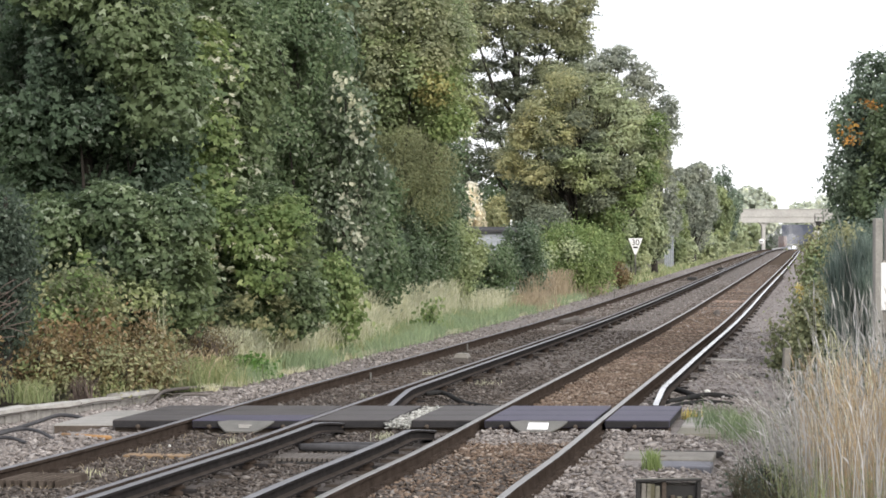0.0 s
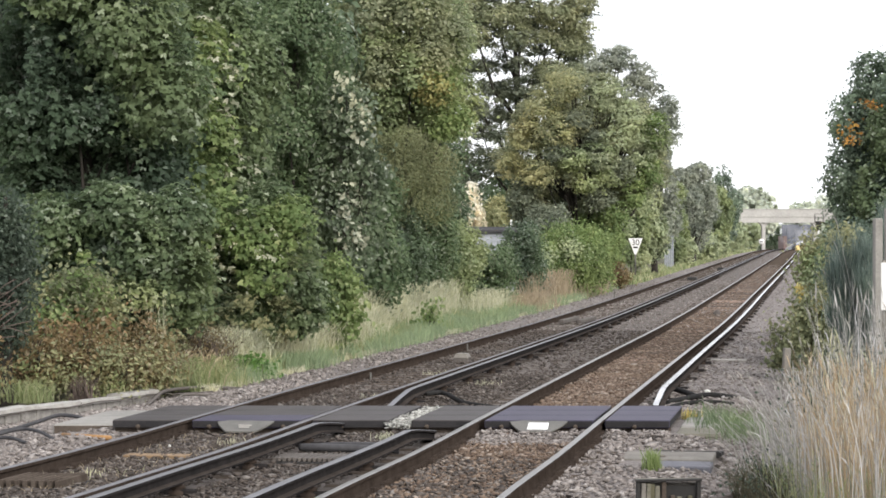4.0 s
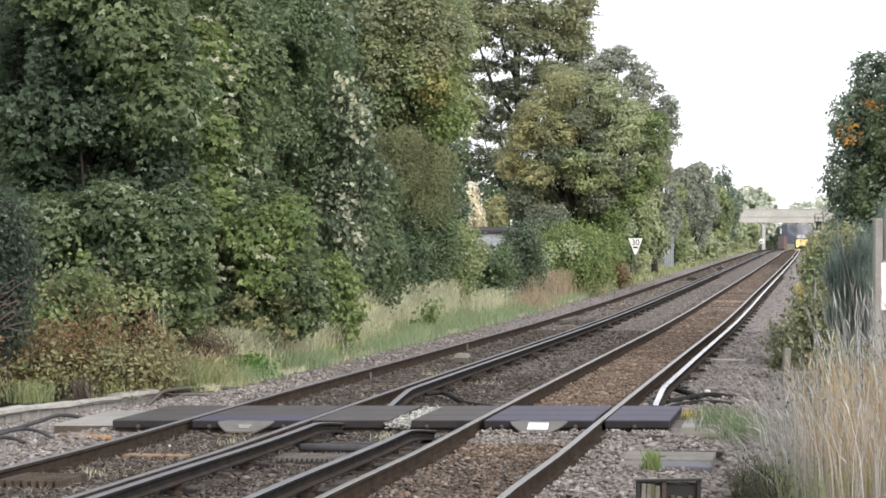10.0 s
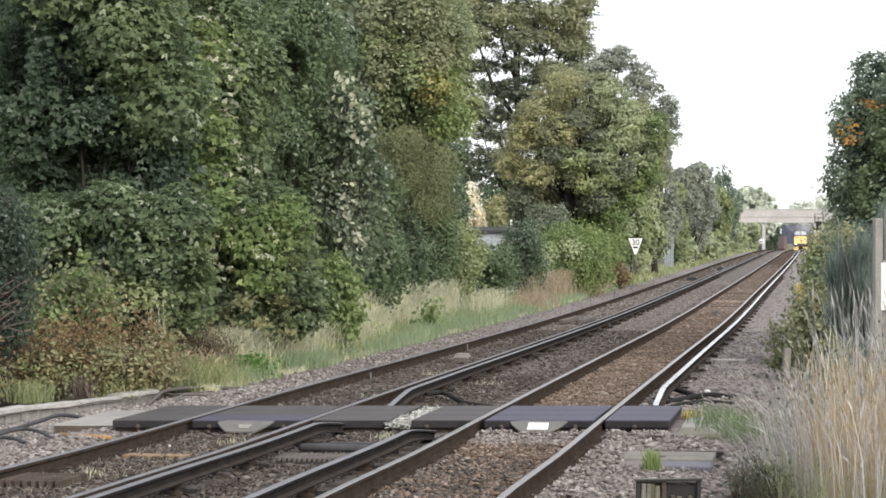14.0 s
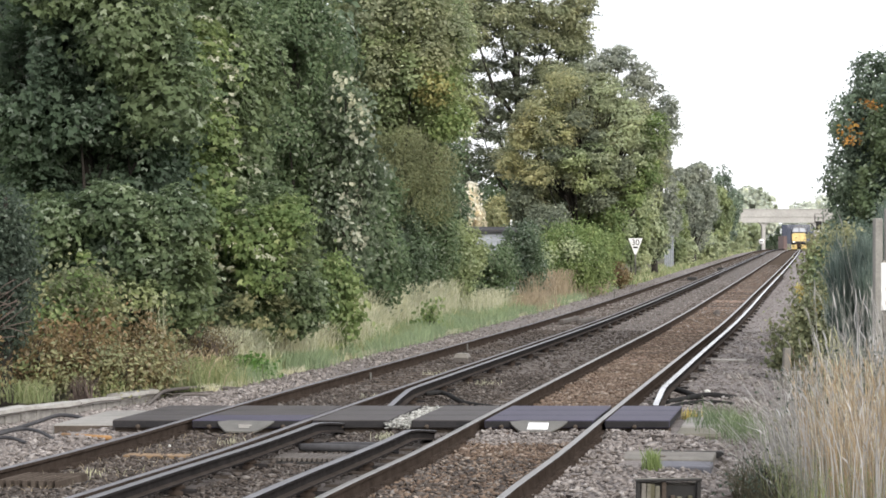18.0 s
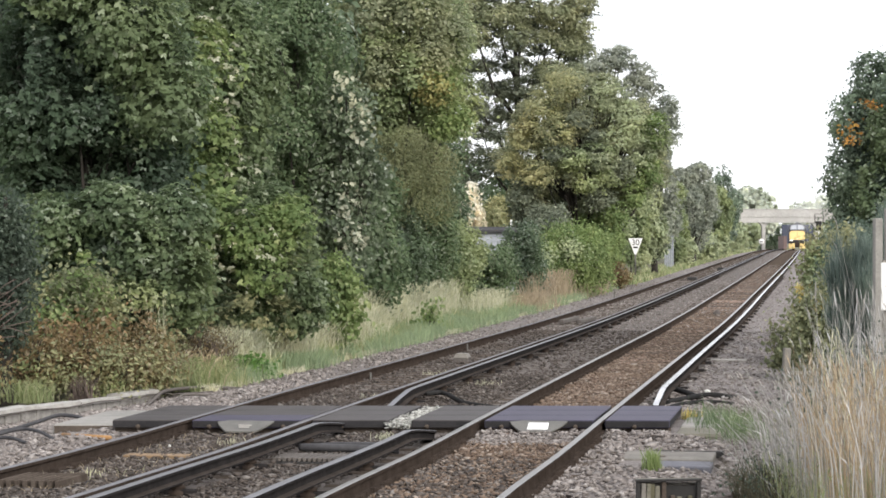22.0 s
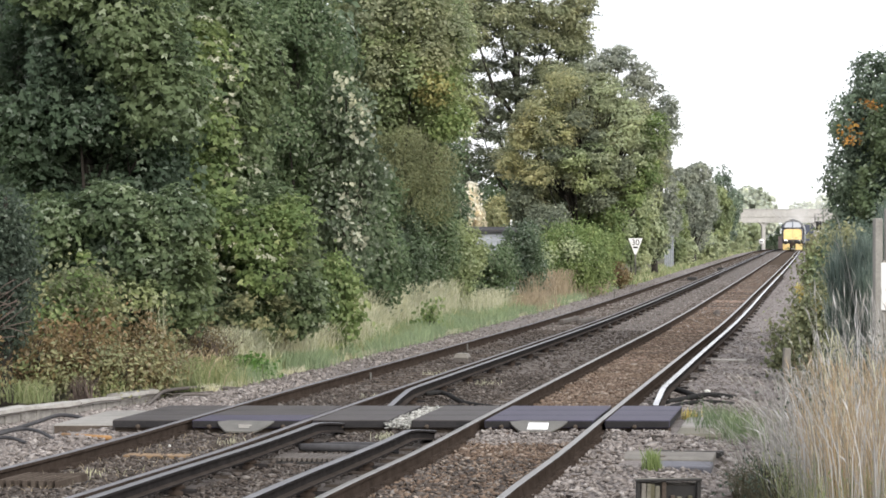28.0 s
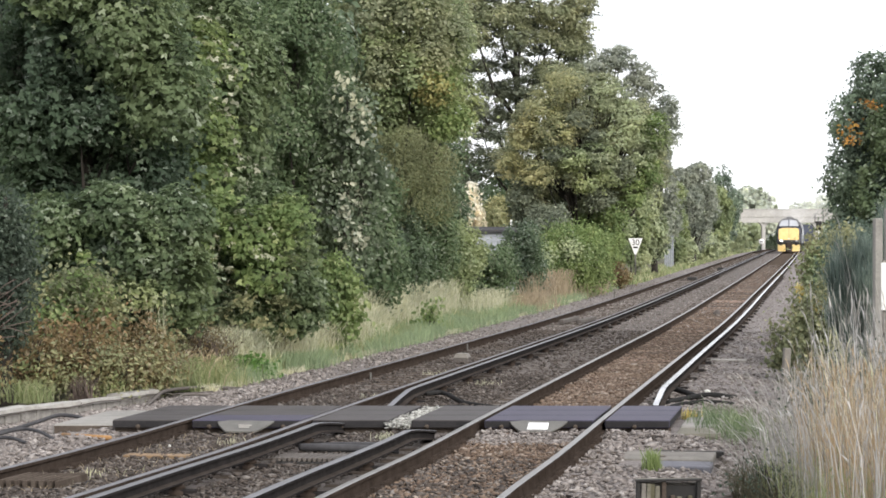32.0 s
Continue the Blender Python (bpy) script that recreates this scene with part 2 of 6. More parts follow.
M["lf_amber"] = leaf_material("amber_leaves", lin(0.09, 0.095, 0.035), lin(0.165, 0.16, 0.06), lin(0.235, 0.215, 0.09), None, 0.5, lin(0.225, 0.195, 0.075))
M["lf_gold"] = leaf_material("golden_leaves", lin(0.119, 0.088, 0.022), lin(0.238, 0.185, 0.055), lin(0.306, 0.278, 0.121), None, 0.9, lin(0.238, 0.175, 0.055))
M["lf_broom"] = leaf_material("broom_stems", lin(0.030, 0.044, 0.036), lin(0.066, 0.087, 0.069), lin(0.113, 0.136, 0.109), lin(0.20, 0.213, 0.172), 1.2, lin(0.073, 0.090, 0.066))
M["gr_green"] = leaf_material("green_grass", lin(0.060, 0.081, 0.030), lin(0.120, 0.138, 0.060), lin(0.200, 0.190, 0.100), lin(0.340, 0.294, 0.190), 0.7, lin(0.120, 0.142, 0.060))
M["lf_vivid"] = leaf_material("vivid_dock_leaves", lin(0.030, 0.070, 0.018), lin(0.060, 0.115, 0.028), lin(0.095, 0.15, 0.042), None, 0.6, lin(0.09, 0.13, 0.03))
M["gr_fresh"] = leaf_material("fresh_grass", lin(0.080, 0.110, 0.054), lin(0.122, 0.155, 0.082), lin(0.175, 0.20, 0.115), None, 0.7, lin(0.135, 0.165, 0.088))
M["gr_pale"] = leaf_material("pale_grass", lin(0.140, 0.140, 0.084), lin(0.238, 0.231, 0.147), lin(0.364, 0.343, 0.245), None, 0.7, lin(0.210, 0.224, 0.126))
M["gr_grey"] = leaf_material("grey_dead_grass", lin(0.090, 0.089, 0.071), lin(0.171, 0.162, 0.136), lin(0.278, 0.262, 0.229), lin(0.385, 0.373, 0.335), 0.7, lin(0.148, 0.142, 0.120))
M["gr_dry"] = leaf_material("dry_grass", lin(0.088, 0.066, 0.038), lin(0.190, 0.142, 0.082), lin(0.270, 0.216, 0.134), lin(0.362, 0.34, 0.26), 0.9, lin(0.215, 0.160, 0.088))
M["lf_cream"] = leaf_material("cream_leaves", lin(0.294, 0.273, 0.189), lin(0.380, 0.357, 0.271), lin(0.456, 0.441, 0.366), None, 0.9, lin(0.380, 0.326, 0.212))
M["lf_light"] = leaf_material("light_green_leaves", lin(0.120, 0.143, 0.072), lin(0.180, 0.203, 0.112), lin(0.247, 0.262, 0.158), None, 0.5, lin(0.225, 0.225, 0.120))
# leaf colour paled to paint distant haze
M["lf_haze"] = leaf_material("haze_paled_leaves", lin(0.22, 0.235, 0.175), lin(0.29, 0.305, 0.235), lin(0.36, 0.37, 0.29), None, 0.1, lin(0.33, 0.34, 0.24))
M["gr_brown"] = leaf_material("brown_grass", lin(0.096, 0.077, 0.047), lin(0.168, 0.135, 0.086), lin(0.240, 0.198, 0.130), None, 0.7, lin(0.156, 0.125, 0.075))

# ---------------------------------------------------------------- the line: plan and level of the two tracks
# metres ahead, centre line between the tracks, rail level
LINE = np.array([(-40, -11.9, 0.30), (0, -5.2, 0.24), (16, -2.482, 0.14), (20, -1.94, 0.058), (24, -1.278, 0.005), (28, -0.608, -0.003),
                 (32, 0.073, -0.007), (44, 2.071, -0.067), (62, 5.125, -0.121), (75, 7.28, -0.133), (90, 9.756, -0.118),
                 (110, 13.136, -0.049), (135, 17.37, 0.047), (160, 21.571, 0.141), (195, 27.389, 0.222), (225, 32.295, 0.237),
                 (255, 37.207, 0.30), (300, 44.768, 0.24), (340, 51.514, 0.12), (400, 61.45, -0.62), (443, 68.6, -1.45),
                 (472, 73.3, -2.3), (489, 75.5, -2.85), (503, 77.0, -3.4), (518, 78.3, -3.95), (545, 79.6, -4.6), (600, 80.5, -5.2), (700, 80.0, -5.6), (1000, 70, -6.2)])
_k = LINE[:, 0]
_m1, _m2 = np.gradient(LINE[:, 1], _k), np.gradient(LINE[:, 2], _k)


def _herm(v, m, d):
    d = np.asarray(d, float)
    i = np.clip(np.searchsorted(_k, d) - 1, 0, len(_k) - 2)
    h = _k[i + 1] - _k[i]
    s = np.clip((d - _k[i]) / h, -0.5, 1.5)
    return (2 * s**3 - 3 * s**2 + 1) * v[i] + (s**3 - 2 * s**2 + s) * h * m[i] + (-2 * s**3 + 3 * s**2) * v[i + 1] + (s**3 - s**2) * h * m[i + 1]


def line_x(d):
    return _herm(LINE[:, 1], _m1, d)


def line_z(d):
    return _herm(LINE[:, 2], _m2, d)


def along(d, off, h=0.0):
    """World points d metres ahead, off to the right of the centre line, h above rail level (arrays or numbers)."""
    d = np.asarray(d, float)
    g = (line_x(d + 0.5) - line_x(d - 0.5))
    q = np.sqrt(1 + g * g)
    return np.stack(np.broadcast_arrays(line_x(d) + off / q, d - off * g / q, line_z(d) + h), -1)


def heading(d):
    return -math.degrees(math.atan(float(line_x(d + 0.5) - line_x(d - 0.5))))


SIX = 2.06
L1, L2, R1, R2 = -1.505 - SIX / 2, -SIX / 2, SIX / 2, SIX / 2 + 1.505


def lift(off):
    """Ground level beside the rails, relative to rail level, by the distance off the centre line."""
    return np.interp(off, [-400, -30, -14, -9, -6.5, -5.2, -4.4, -3.6, 3.6, 4.4, 5.0, 6.5, 9, 30, 400],
                     [0.6, 0.5, 0.4, 0.1, -0.12, -0.26, -0.26, -0.19, -0.19, -0.24, -0.22, -0.05, 0.1, 0.5, 0.6])


# ---------------------------------------------------------------- building helpers
def mesh_of(name, verts, faces, mats, index=None, smooth=False):
    me = bpy.data.meshes.new(name)
    me.from_pydata([tuple(map(float, v)) for v in verts], [], [tuple(map(int, f)) for f in faces])
    for m in mats if isinstance(mats, (list, tuple)) else [mats]:
        me.materials.append(m)
    if index is not None:
        me.polygons.foreach_set("material_index", np.asarray(index, np.int32))
    if smooth:
        me.polygons.foreach_set("use_smooth", np.ones(len(me.polygons), bool))
    me.update()
    return me


def thing(name, place, label, category, group="", kind="", turn=0):
    ob = new(name)
    ob.empty_display_size = 0.2
    ob.matrix_basis = pose(*[float(v) for v in place], 0, 0, turn)
    return tagged(ob, label, category, group, kind)


def part(name, data, parent, label="", at=None):
    if isinstance(data, bmesh.types.BMesh):
        me = bpy.data.meshes.new(name)
        data.to_mesh(me)
        data.free()
        data = me
    ob = new(name, data)
    ob.parent = parent
    if at is not None:
        ob.matrix_basis = at
    return tagged(ob, label)


def solo(name, data, place, label, category, group="", kind="", turn=0):
    """A thing that is one mesh."""
    ob = new(name, data)
    ob.matrix_basis = pose(*[float(v) for v in place], 0, 0, turn)
    return tagged(ob, label, category, group, kind)


def block(name, size, mat, at=(0, 0, 0), bevel=0.0, turn=(0, 0, 0), taper=1.0):
    """A box mesh with its base centre at the point given; bevelled edges."""
    bm = bmesh.new()
    bmesh.ops.create_cube(bm, size=1.0)
    for v in bm.verts:
        k = taper if v.co.z > 0 else 1.0
        v.co = Vector((v.co.x * size[0] * k, v.co.y * size[1] * k, (v.co.z + 0.5) * size[2]))
    if bevel:
        bmesh.ops.bevel(bm, geom=list(bm.edges), offset=bevel, segments=1, affect="EDGES")
    bmesh.ops.transform(bm, matrix=pose(*at, *turn), verts=bm.verts)
    me = bpy.data.meshes.new(name)
    bm.to_mesh(me)
    bm.free()
    me.materials.append(mat)
    return me


def tube(name, pts, radii, mat, sides=8, caps=True):
    """A round tube through points, with one radius or one for each."""
    pts = [Vector(p) for p in pts]
    if isinstance(radii, (int, float)):
        radii = [radii] * len(pts)
    vs, fs = [], []
    for i, p in enumerate(pts):
        d = (pts[min(i + 1, len(pts) - 1)] - pts[max(i - 1, 0)]).normalized()
        a = d.cross(Vector((0, 0, 1)) if abs(d.z) < 0.9 else Vector((1, 0, 0))).normalized()
        b = d.cross(a)
        for j in range(sides):
            w = 2 * math.pi * j / sides
            vs.append(p + (a * math.cos(w) + b * math.sin(w)) * radii[i])
    for i in range(len(pts) - 1):
        for j in range(sides):
            k = (j + 1) % sides
            fs.append((i * sides + j, i * sides + k, (i + 1) * sides + k, (i + 1) * sides + j))
    if caps:
        fs.append(tuple(range(sides))[::-1])
        fs.append(tuple((len(pts) - 1) * sides + j for j in range(sides)))
    return mesh_of(name, vs, fs, mat, smooth=True)


def sweep(name, profile, ds, mats, tops=(), close=True, rise=0.0):
    """A section (off, height) carried along the line; faces whose number is in tops take the second material, or the one that tops names."""
    prof = np.array(profile, float)
    n = len(prof)
    vs = np.concatenate([along(ds, o, h + rise)[:, None, :] for o, h in prof], 1).reshape(-1, 3)
    fs, ix = [], []
    for i in range(len(ds) - 1):
        for j in range(n if close else n - 1):
            k = (j + 1) % n
            fs.append((i * n + j, i * n + k, (i + 1) * n + k, (i + 1) * n + j))
            ix.append(tops[j] if isinstance(tops, dict) and j in tops else 1 if j in tops else 0)
    if close:
        fs.append(tuple(range(n))[::-1])
        fs.append(tuple((len(ds) - 1) * n + j for j in range(n)))
        ix += [0, 0]
    return mesh_of(name, vs, fs, mats, ix)


# ---------------------------------------------------------------- plants
def fast_mesh(name, verts, quads, mat):
    me = bpy.data.meshes.new(name)
    n, k = quads.shape
    me.vertices.add(len(verts))
    me.vertices.foreach_set("co", verts.astype(np.float32).ravel())
    me.loops.add(n * k)
    me.loops.foreach_set("vertex_index", quads.astype(np.int32).ravel())
    me.polygons.add(n)
    me.polygons.foreach_set("loop_start", np.arange(0, n * k, k, dtype=np.int32))
    me.update(calc_edges=True)
    me.validate()
    me.materials.append(mat)
    return me


def unit(v):
    return v / np.maximum(np.linalg.norm(v, axis=-1, keepdims=True), 1e-9)


def leaf_mesh(name, rng, c, nrm, size, mat, slim=0.62, simple=False, lobes=False):
    """One folded leaf at each centre."""
    n = len(c)
    nrm = unit(nrm)
    t = rng.normal(size=(n, 3)) + np.array([0, 0, -0.6])
    t = unit(t - (t * nrm).sum(1, keepdims=True) * nrm)
    b = np.cross(nrm, t)
    ln = (size * rng.uniform(0.65, 1.3, n))[:, None]
    wd = ln * slim * rng.uniform(0.8, 1.2, n)[:, None]
    up = nrm * wd * rng.uniform(0.05, 0.3, n)[:, None]
    if lobes:
        parts_ = [c - t * ln * 0.45]
        for ang, k in ((-1.0, 0.78), (0.0, 1.0), (1.0, 0.78)):
            u = t * math.cos(ang) + b * math.sin(ang)
            w = b * math.cos(ang) - t * math.sin(ang)
            e = c - t * ln * 0.45
            parts_ += [e + u * ln * 0.55 * k + w * wd * 0.27 + up * 0.7, e + u * ln * k - up * (0.8 if ang else 0.4), e + u * ln * 0.55 * k - w * wd * 0.27 + up * 0.7]
        vs = np.stack(parts_, 1)
        i = np.arange(n)[:, None] * 10
        q = np.concatenate([i + np.array([0, 1 + 3 * j, 2 + 3 * j, 3 + 3 * j]) for j in range(3)], 0)
    elif simple:
        vs = np.stack([c - t * ln * 0.5, c + b * wd * 0.5 + up, c + t * ln * 0.5, c - b * wd * 0.5 + up], 1)
        q = np.arange(n)[:, None] * 4 + np.array([0, 1, 2, 3])
    else:
        vs = np.stack([c - t * ln * 0.5, c - t * ln * 0.15 + b * wd * 0.5 + up, c + t * ln * 0.22 + b * wd * 0.36 + up, c + t * ln * 0.5 - up * 0.6,
                       c + t * ln * 0.22 - b * wd * 0.36 + up, c - t * ln * 0.15 - b * wd * 0.5 + up], 1)
        i = np.arange(n)[:, None] * 6
        q = np.concatenate([i + np.array([0, 1, 2, 3]), i + np.array([0, 3, 4, 5])], 0)
    return fast_mesh(name, vs.reshape(-1, 3), q, mat)


def blob_leaves(rng, blobs, count, spread=0.16, per=26, upright=0.32, rough=0.34, flat=1.0):
    """Leaf centres and facing for a crown of lumps (centre, radii): leaves in sprays near the surface of each lump."""
    area = np.array([(r[0] * r[1] + r[1] * r[2] + r[0] * r[2]) for _, r in blobs])
    share = np.maximum(1, (count / per * area / area.sum()).astype(int))
    cs, ns = [], []
    for (ctr, rad), k in zip(blobs, share):
        d = unit(rng.normal(size=(k, 3)))
        r = 1.04 - 0.45 * rng.uniform(size=(k, 1)) ** 2.2
        spray = np.array(ctr) + d * r * np.array(rad)
        out = unit(d / np.array(rad))
        sc = spread * rng.uniform(0.6, 1.5, (k, 1, 1))
        off = rng.normal(size=(k, per, 3)) * sc
        off -= (off * out[:, None]).sum(2, keepdims=True) * out[:, None] * 0.5
        off[..., 2] *= flat
        off[..., 2] -= 0.25 * np.linalg.norm(off, axis=2)
        cs.append((spray[:, None] + off).reshape(-1, 3))
        nn = out[:, None] * 0.85 + np.array([0, 0, upright]) + rng.normal(size=(k, per, 3)) * rough
        ns.append(nn.reshape(-1, 3))
    return np.concatenate(cs), np.concatenate(ns)


def lumps(rng, rx, ry, z0, z1, n, size=(0.28, 0.45), shell=0.75, pear=0.0):
    """Lumps that fill an uneven crown between two heights, round the thing's base point."""
    cz, rz = (z0 + z1) / 2, (z1 - z0) / 2
    out = []
    for i in range(n):
        w = 2.39996 * i + rng.uniform(-0.4, 0.4)
        u = 1 - 2 * (i + 0.5) / n
        q = math.sqrt(1 - u * u)
        d = np.array([math.cos(w) * q, math.sin(w) * q, u])
        r = shell * rng.uniform(0.62, 1.0)
        k = 1 - pear * d[2]
        s = rng.uniform(*size)
        c = (d[0] * r * rx * k, d[1] * r * ry * k, cz + d[2] * r * rz)
        out.append((c, (rx * s, ry * s, max(rz * s * 0.6, min(rz * s, max(rx, ry) * s * 1.5)))))
    return out


def limb_mesh(name, rng, blobs, height, girth, mat, lean=0.0):
    """A tapered trunk with limbs that reach into the lumps."""
    vs, fs = [], []

    def run(pts, rad, sides):
        base = len(vs)
        for i, p in enumerate(pts):
            d = (Vector(pts[min(i + 1, len(pts) - 1)]) - Vector(pts[max(i - 1, 0)])).normalized()
            a = d.cross(Vector((0, 1, 0.3))).normalized()
            b = d.cross(a)
            for j in range(sides):
                w = 2 * math.pi * j / sides
                vs.append(Vector(p) + (a * math.cos(w) + b * math.sin(w)) * rad[i])
        for i in range(len(pts) - 1):
            for j in range(sides):
                k = (j + 1) % sides
                fs.append((base + i * sides + j, base + i * sides + k, base + (i + 1) * sides + k, base + (i + 1) * sides + j))

    n = 7
    spine = [Vector((lean * i / n + rng.normal() * 0.05 * height / 8, rng.normal() * 0.05 * height / 8, -0.3 + (height * 0.85 + 0.3) * i / n)) for i in range(n + 1)]
    run(spine, [girth * (1.25 if i == 0 else 1 - 0.85 * i / n) for i in range(n + 1)], 9)
    for c, r in blobs:
        c = Vector(c)
        s = spine[max(1, min(n - 1, int(n * max(0.15, c.z - (c.xy - spine[0].xy).length * 0.7) / height)))]
        mid = s.lerp(c, 0.5) + Vector((rng.normal() * 0.1, rng.normal() * 0.1, -0.12 * (c - s).length + rng.normal() * 0.1))
        g = girth * rng.uniform(0.18, 0.34)
        run([s, mid, c], [g, g * 0.6, g * 0.2], 6)
        for _ in range(3):
            e = c + Vector([float(k) for k in rng.uniform(-0.6, 0.6, 3) * np.array(r)])
            run([c.lerp(mid, 0.2), c.lerp(e, 0.5) + Vector((0, 0, 0.05)), e], [g * 0.3, g * 0.2, g * 0.07], 4)
    return mesh_of(name, vs, fs, mat, smooth=True)


def tree(seed, x, y, height, rx, ry, base, leaf, leaves, size, n, label, category="tree", name="tree", girth=0.16, group="", spread=0.16,
         simple=False, lump=(0.28, 0.45), shell=0.75, pear=0.0, slim=0.62, extra=(), ground=None, per=26, lean=0.0, lobes=False, layered=False, crown=None, hollows=()):
    """A tree or bush: trunk with limbs, and a crown; extra: (material, part of the leaves, lumps) of another leaf colour."""
    rng = np.random.default_rng(seed)
    off = x - float(line_x(y))
    z = float(line_z(y)) + float(lift(off)) if ground is None else ground
    ob = thing(name, (x, y, z), label, category, group)
    bl = crown or lumps(rng, rx, ry, base, height, n, lump, shell, pear)
    tier = dict(upright=0.8, rough=0.32 if lobes else 0.24, flat=0.5) if lobes or layered else {}
    c, nn = blob_leaves(rng, bl, leaves, spread, per, **tier)
    keep = c[:, 2] > 0.02
    for hc, hr in hollows:
        keep &= (((c - np.array(hc)) / np.array(hr)) ** 2).sum(1) > 1
    part("trunk", limb_mesh("trunk", rng, bl[:n], height, girth, M["bark"], lean), ob)
    part("crown", leaf_mesh("crown", rng, c[keep], nn[keep], size, M[leaf], slim, simple, lobes), ob)
    for mat, cnt, bls in extra:
        c, nn = blob_leaves(rng, bls, cnt, spread if cnt > 200 else 0.09, per if cnt > 300 or mat != "lf_palest" else 2, **tier)
        part("foliage", leaf_mesh("foliage", rng, c, nn, size, M[mat], slim, simple, lobes), ob)
    return ob


def blades(name, rng, pts, height, width, mat, bend=0.35, lean=(0, 0), heads=0.0):
    """Grass blades that rise from points, bent over; heads: length of a feathery seed head."""
    n = len(pts)
    h = (height * rng.uniform(0.45, 1.15, n))[:, None]
    a = rng.uniform(0, 2 * math.pi, n)
    side = np.stack([np.cos(a), np.sin(a), 0 * a], 1)
    b = rng.uniform(0, 2 * math.pi, n)
    tip = np.stack([np.cos(b), np.sin(b), 0 * b], 1) * (bend * rng.uniform(0.1, 1.0, n))[:, None] + np.array([lean[0], lean[1], 0])
    up = np.array([0, 0, 1.0])
    w = (width * rng.uniform(0.6, 1.3, n))[:, None]
    p0, p1 = pts, pts + (up * 0.55 + tip * 0.22) * h
    p2 = pts + (up * 0.95 + tip * 0.75) * h
    vs = np.stack([p0 - side * w, p0 + side * w, p1 + side * w * 0.8, p1 - side * w * 0.8, p2 + side * w * 0.15, p2 - side * w * 0.15], 1)
    i = np.arange(n)[:, None] * 6
    q = np.concatenate([i + np.array([0, 1, 2, 3]), i + np.array([3, 2, 4, 5])], 0)
    vs = vs.reshape(-1, 3)
    if heads:
        hw = w * 1.5
        q0 = p1 + (p2 - p1) * (1 - heads)
        mid = p1 + (p2 - p1) * (1 - heads * 0.5)
        hv = np.stack([q0, mid + side * hw, p2 + tip * 0.1 * h, mid - side * hw], 1).reshape(-1, 3)
        q = np.concatenate([q, len(vs) + np.arange(n)[:, None] * 4 + np.array([0, 1, 2, 3])], 0)
        vs = np.concatenate([vs, hv], 0)
    return fast_mesh(name, vs, q, mat)


def strip_points(rng, n, d0, d1, o0, o1, power=1.0):
    d = d0 + (d1 - d0) * rng.uniform(size=n) ** power
    o = rng.uniform(size=n) * (o1 - o0) + o0
    p = along(d, o)
    p[:, 2] = line_z(d) + lift(o)
    return p


# ---------------------------------------------------------------- ground, ballast, tracks
def build_ground():
    ds = np.concatenate([np.arange(-40, 120, 3.0), np.arange(120, 560, 12.0), [620, 700, 850, 1000]])
    os_ = np.array([-400, -120, -60, -30, -20, -14, -11, -9, -7.5, -6.5, -5.8, -5.2, -4.6, -4.1, 4.1, 4.6, 5.2, 5.8, 6.5, 7.5, 9, 11, 14, 20, 30, 60, 120, 400])
    rng = np.random.default_rng(3)
    vs = []
    for d in ds:
        for o in os_:
            p = along(d, o)
            if d < 38 and -9.5 < o < -4:
                z_kerb = -0.34
            else:
                z_kerb = 0.0
            z = line_z(d) + lift(o) + z_kerb - 0.03 + (rng.normal() * 0.03 if abs(o) > 4.3 else -0.06)
            vs.append((p[0], p[1], z))
    n, k = len(ds), len(os_)
    fs = [(i * k + j, i * k + j + 1, (i + 1) * k + j + 1, (i + 1) * k + j) for i in range(n - 1) for j in range(k - 1)]
    base = len(vs)
    for x, y in ((-4000, -3000), (4500, -3000), (4500, 4800), (-4000, 4800)):
        vs.append((x, y, -7.0))
    fs.append((base, base + 1, base + 2, base + 3))
    tagged(new("ground", mesh_of("ground", vs, fs, M["ground"], smooth=True)), "dark soil and litter beside the railway", "ground", "", "structure")
    prof = [(-9.0, -0.5), (-7.2, -0.46), (-6.2, -0.43), (-5.4, -0.39), (-4.5, -0.28), (-4.2, -0.25)]
    tagged(new("ballast_apron", sweep("ballast_apron", prof, np.arange(8, 40, 2.0), M["ballast"], close=False)), "grey ballast spread before the kerb", "ballast", "", "structure")
    prof = [(-4.75, -0.31), (-4.2, -0.24), (-3.6, -0.16), (L1, -0.165), (L2, -0.165), (R1, -0.165), (R2, -0.165), (3.6, -0.16), (4.3, -0.24), (5.3, -0.25), (5.6, -0.31)]
    dd = np.concatenate([np.arange(-40, 120, 2.0), np.arange(120, 600, 8.0)])
    tagged(new("ballast", sweep("ballast", prof, dd, [M["ballast"], M["ballast_brown"], M["ballast_dark"]], {3: 2, 4: 2, 5: 1}, close=False)), "grey and brown stone railway ballast", "ballast", "", "structure")


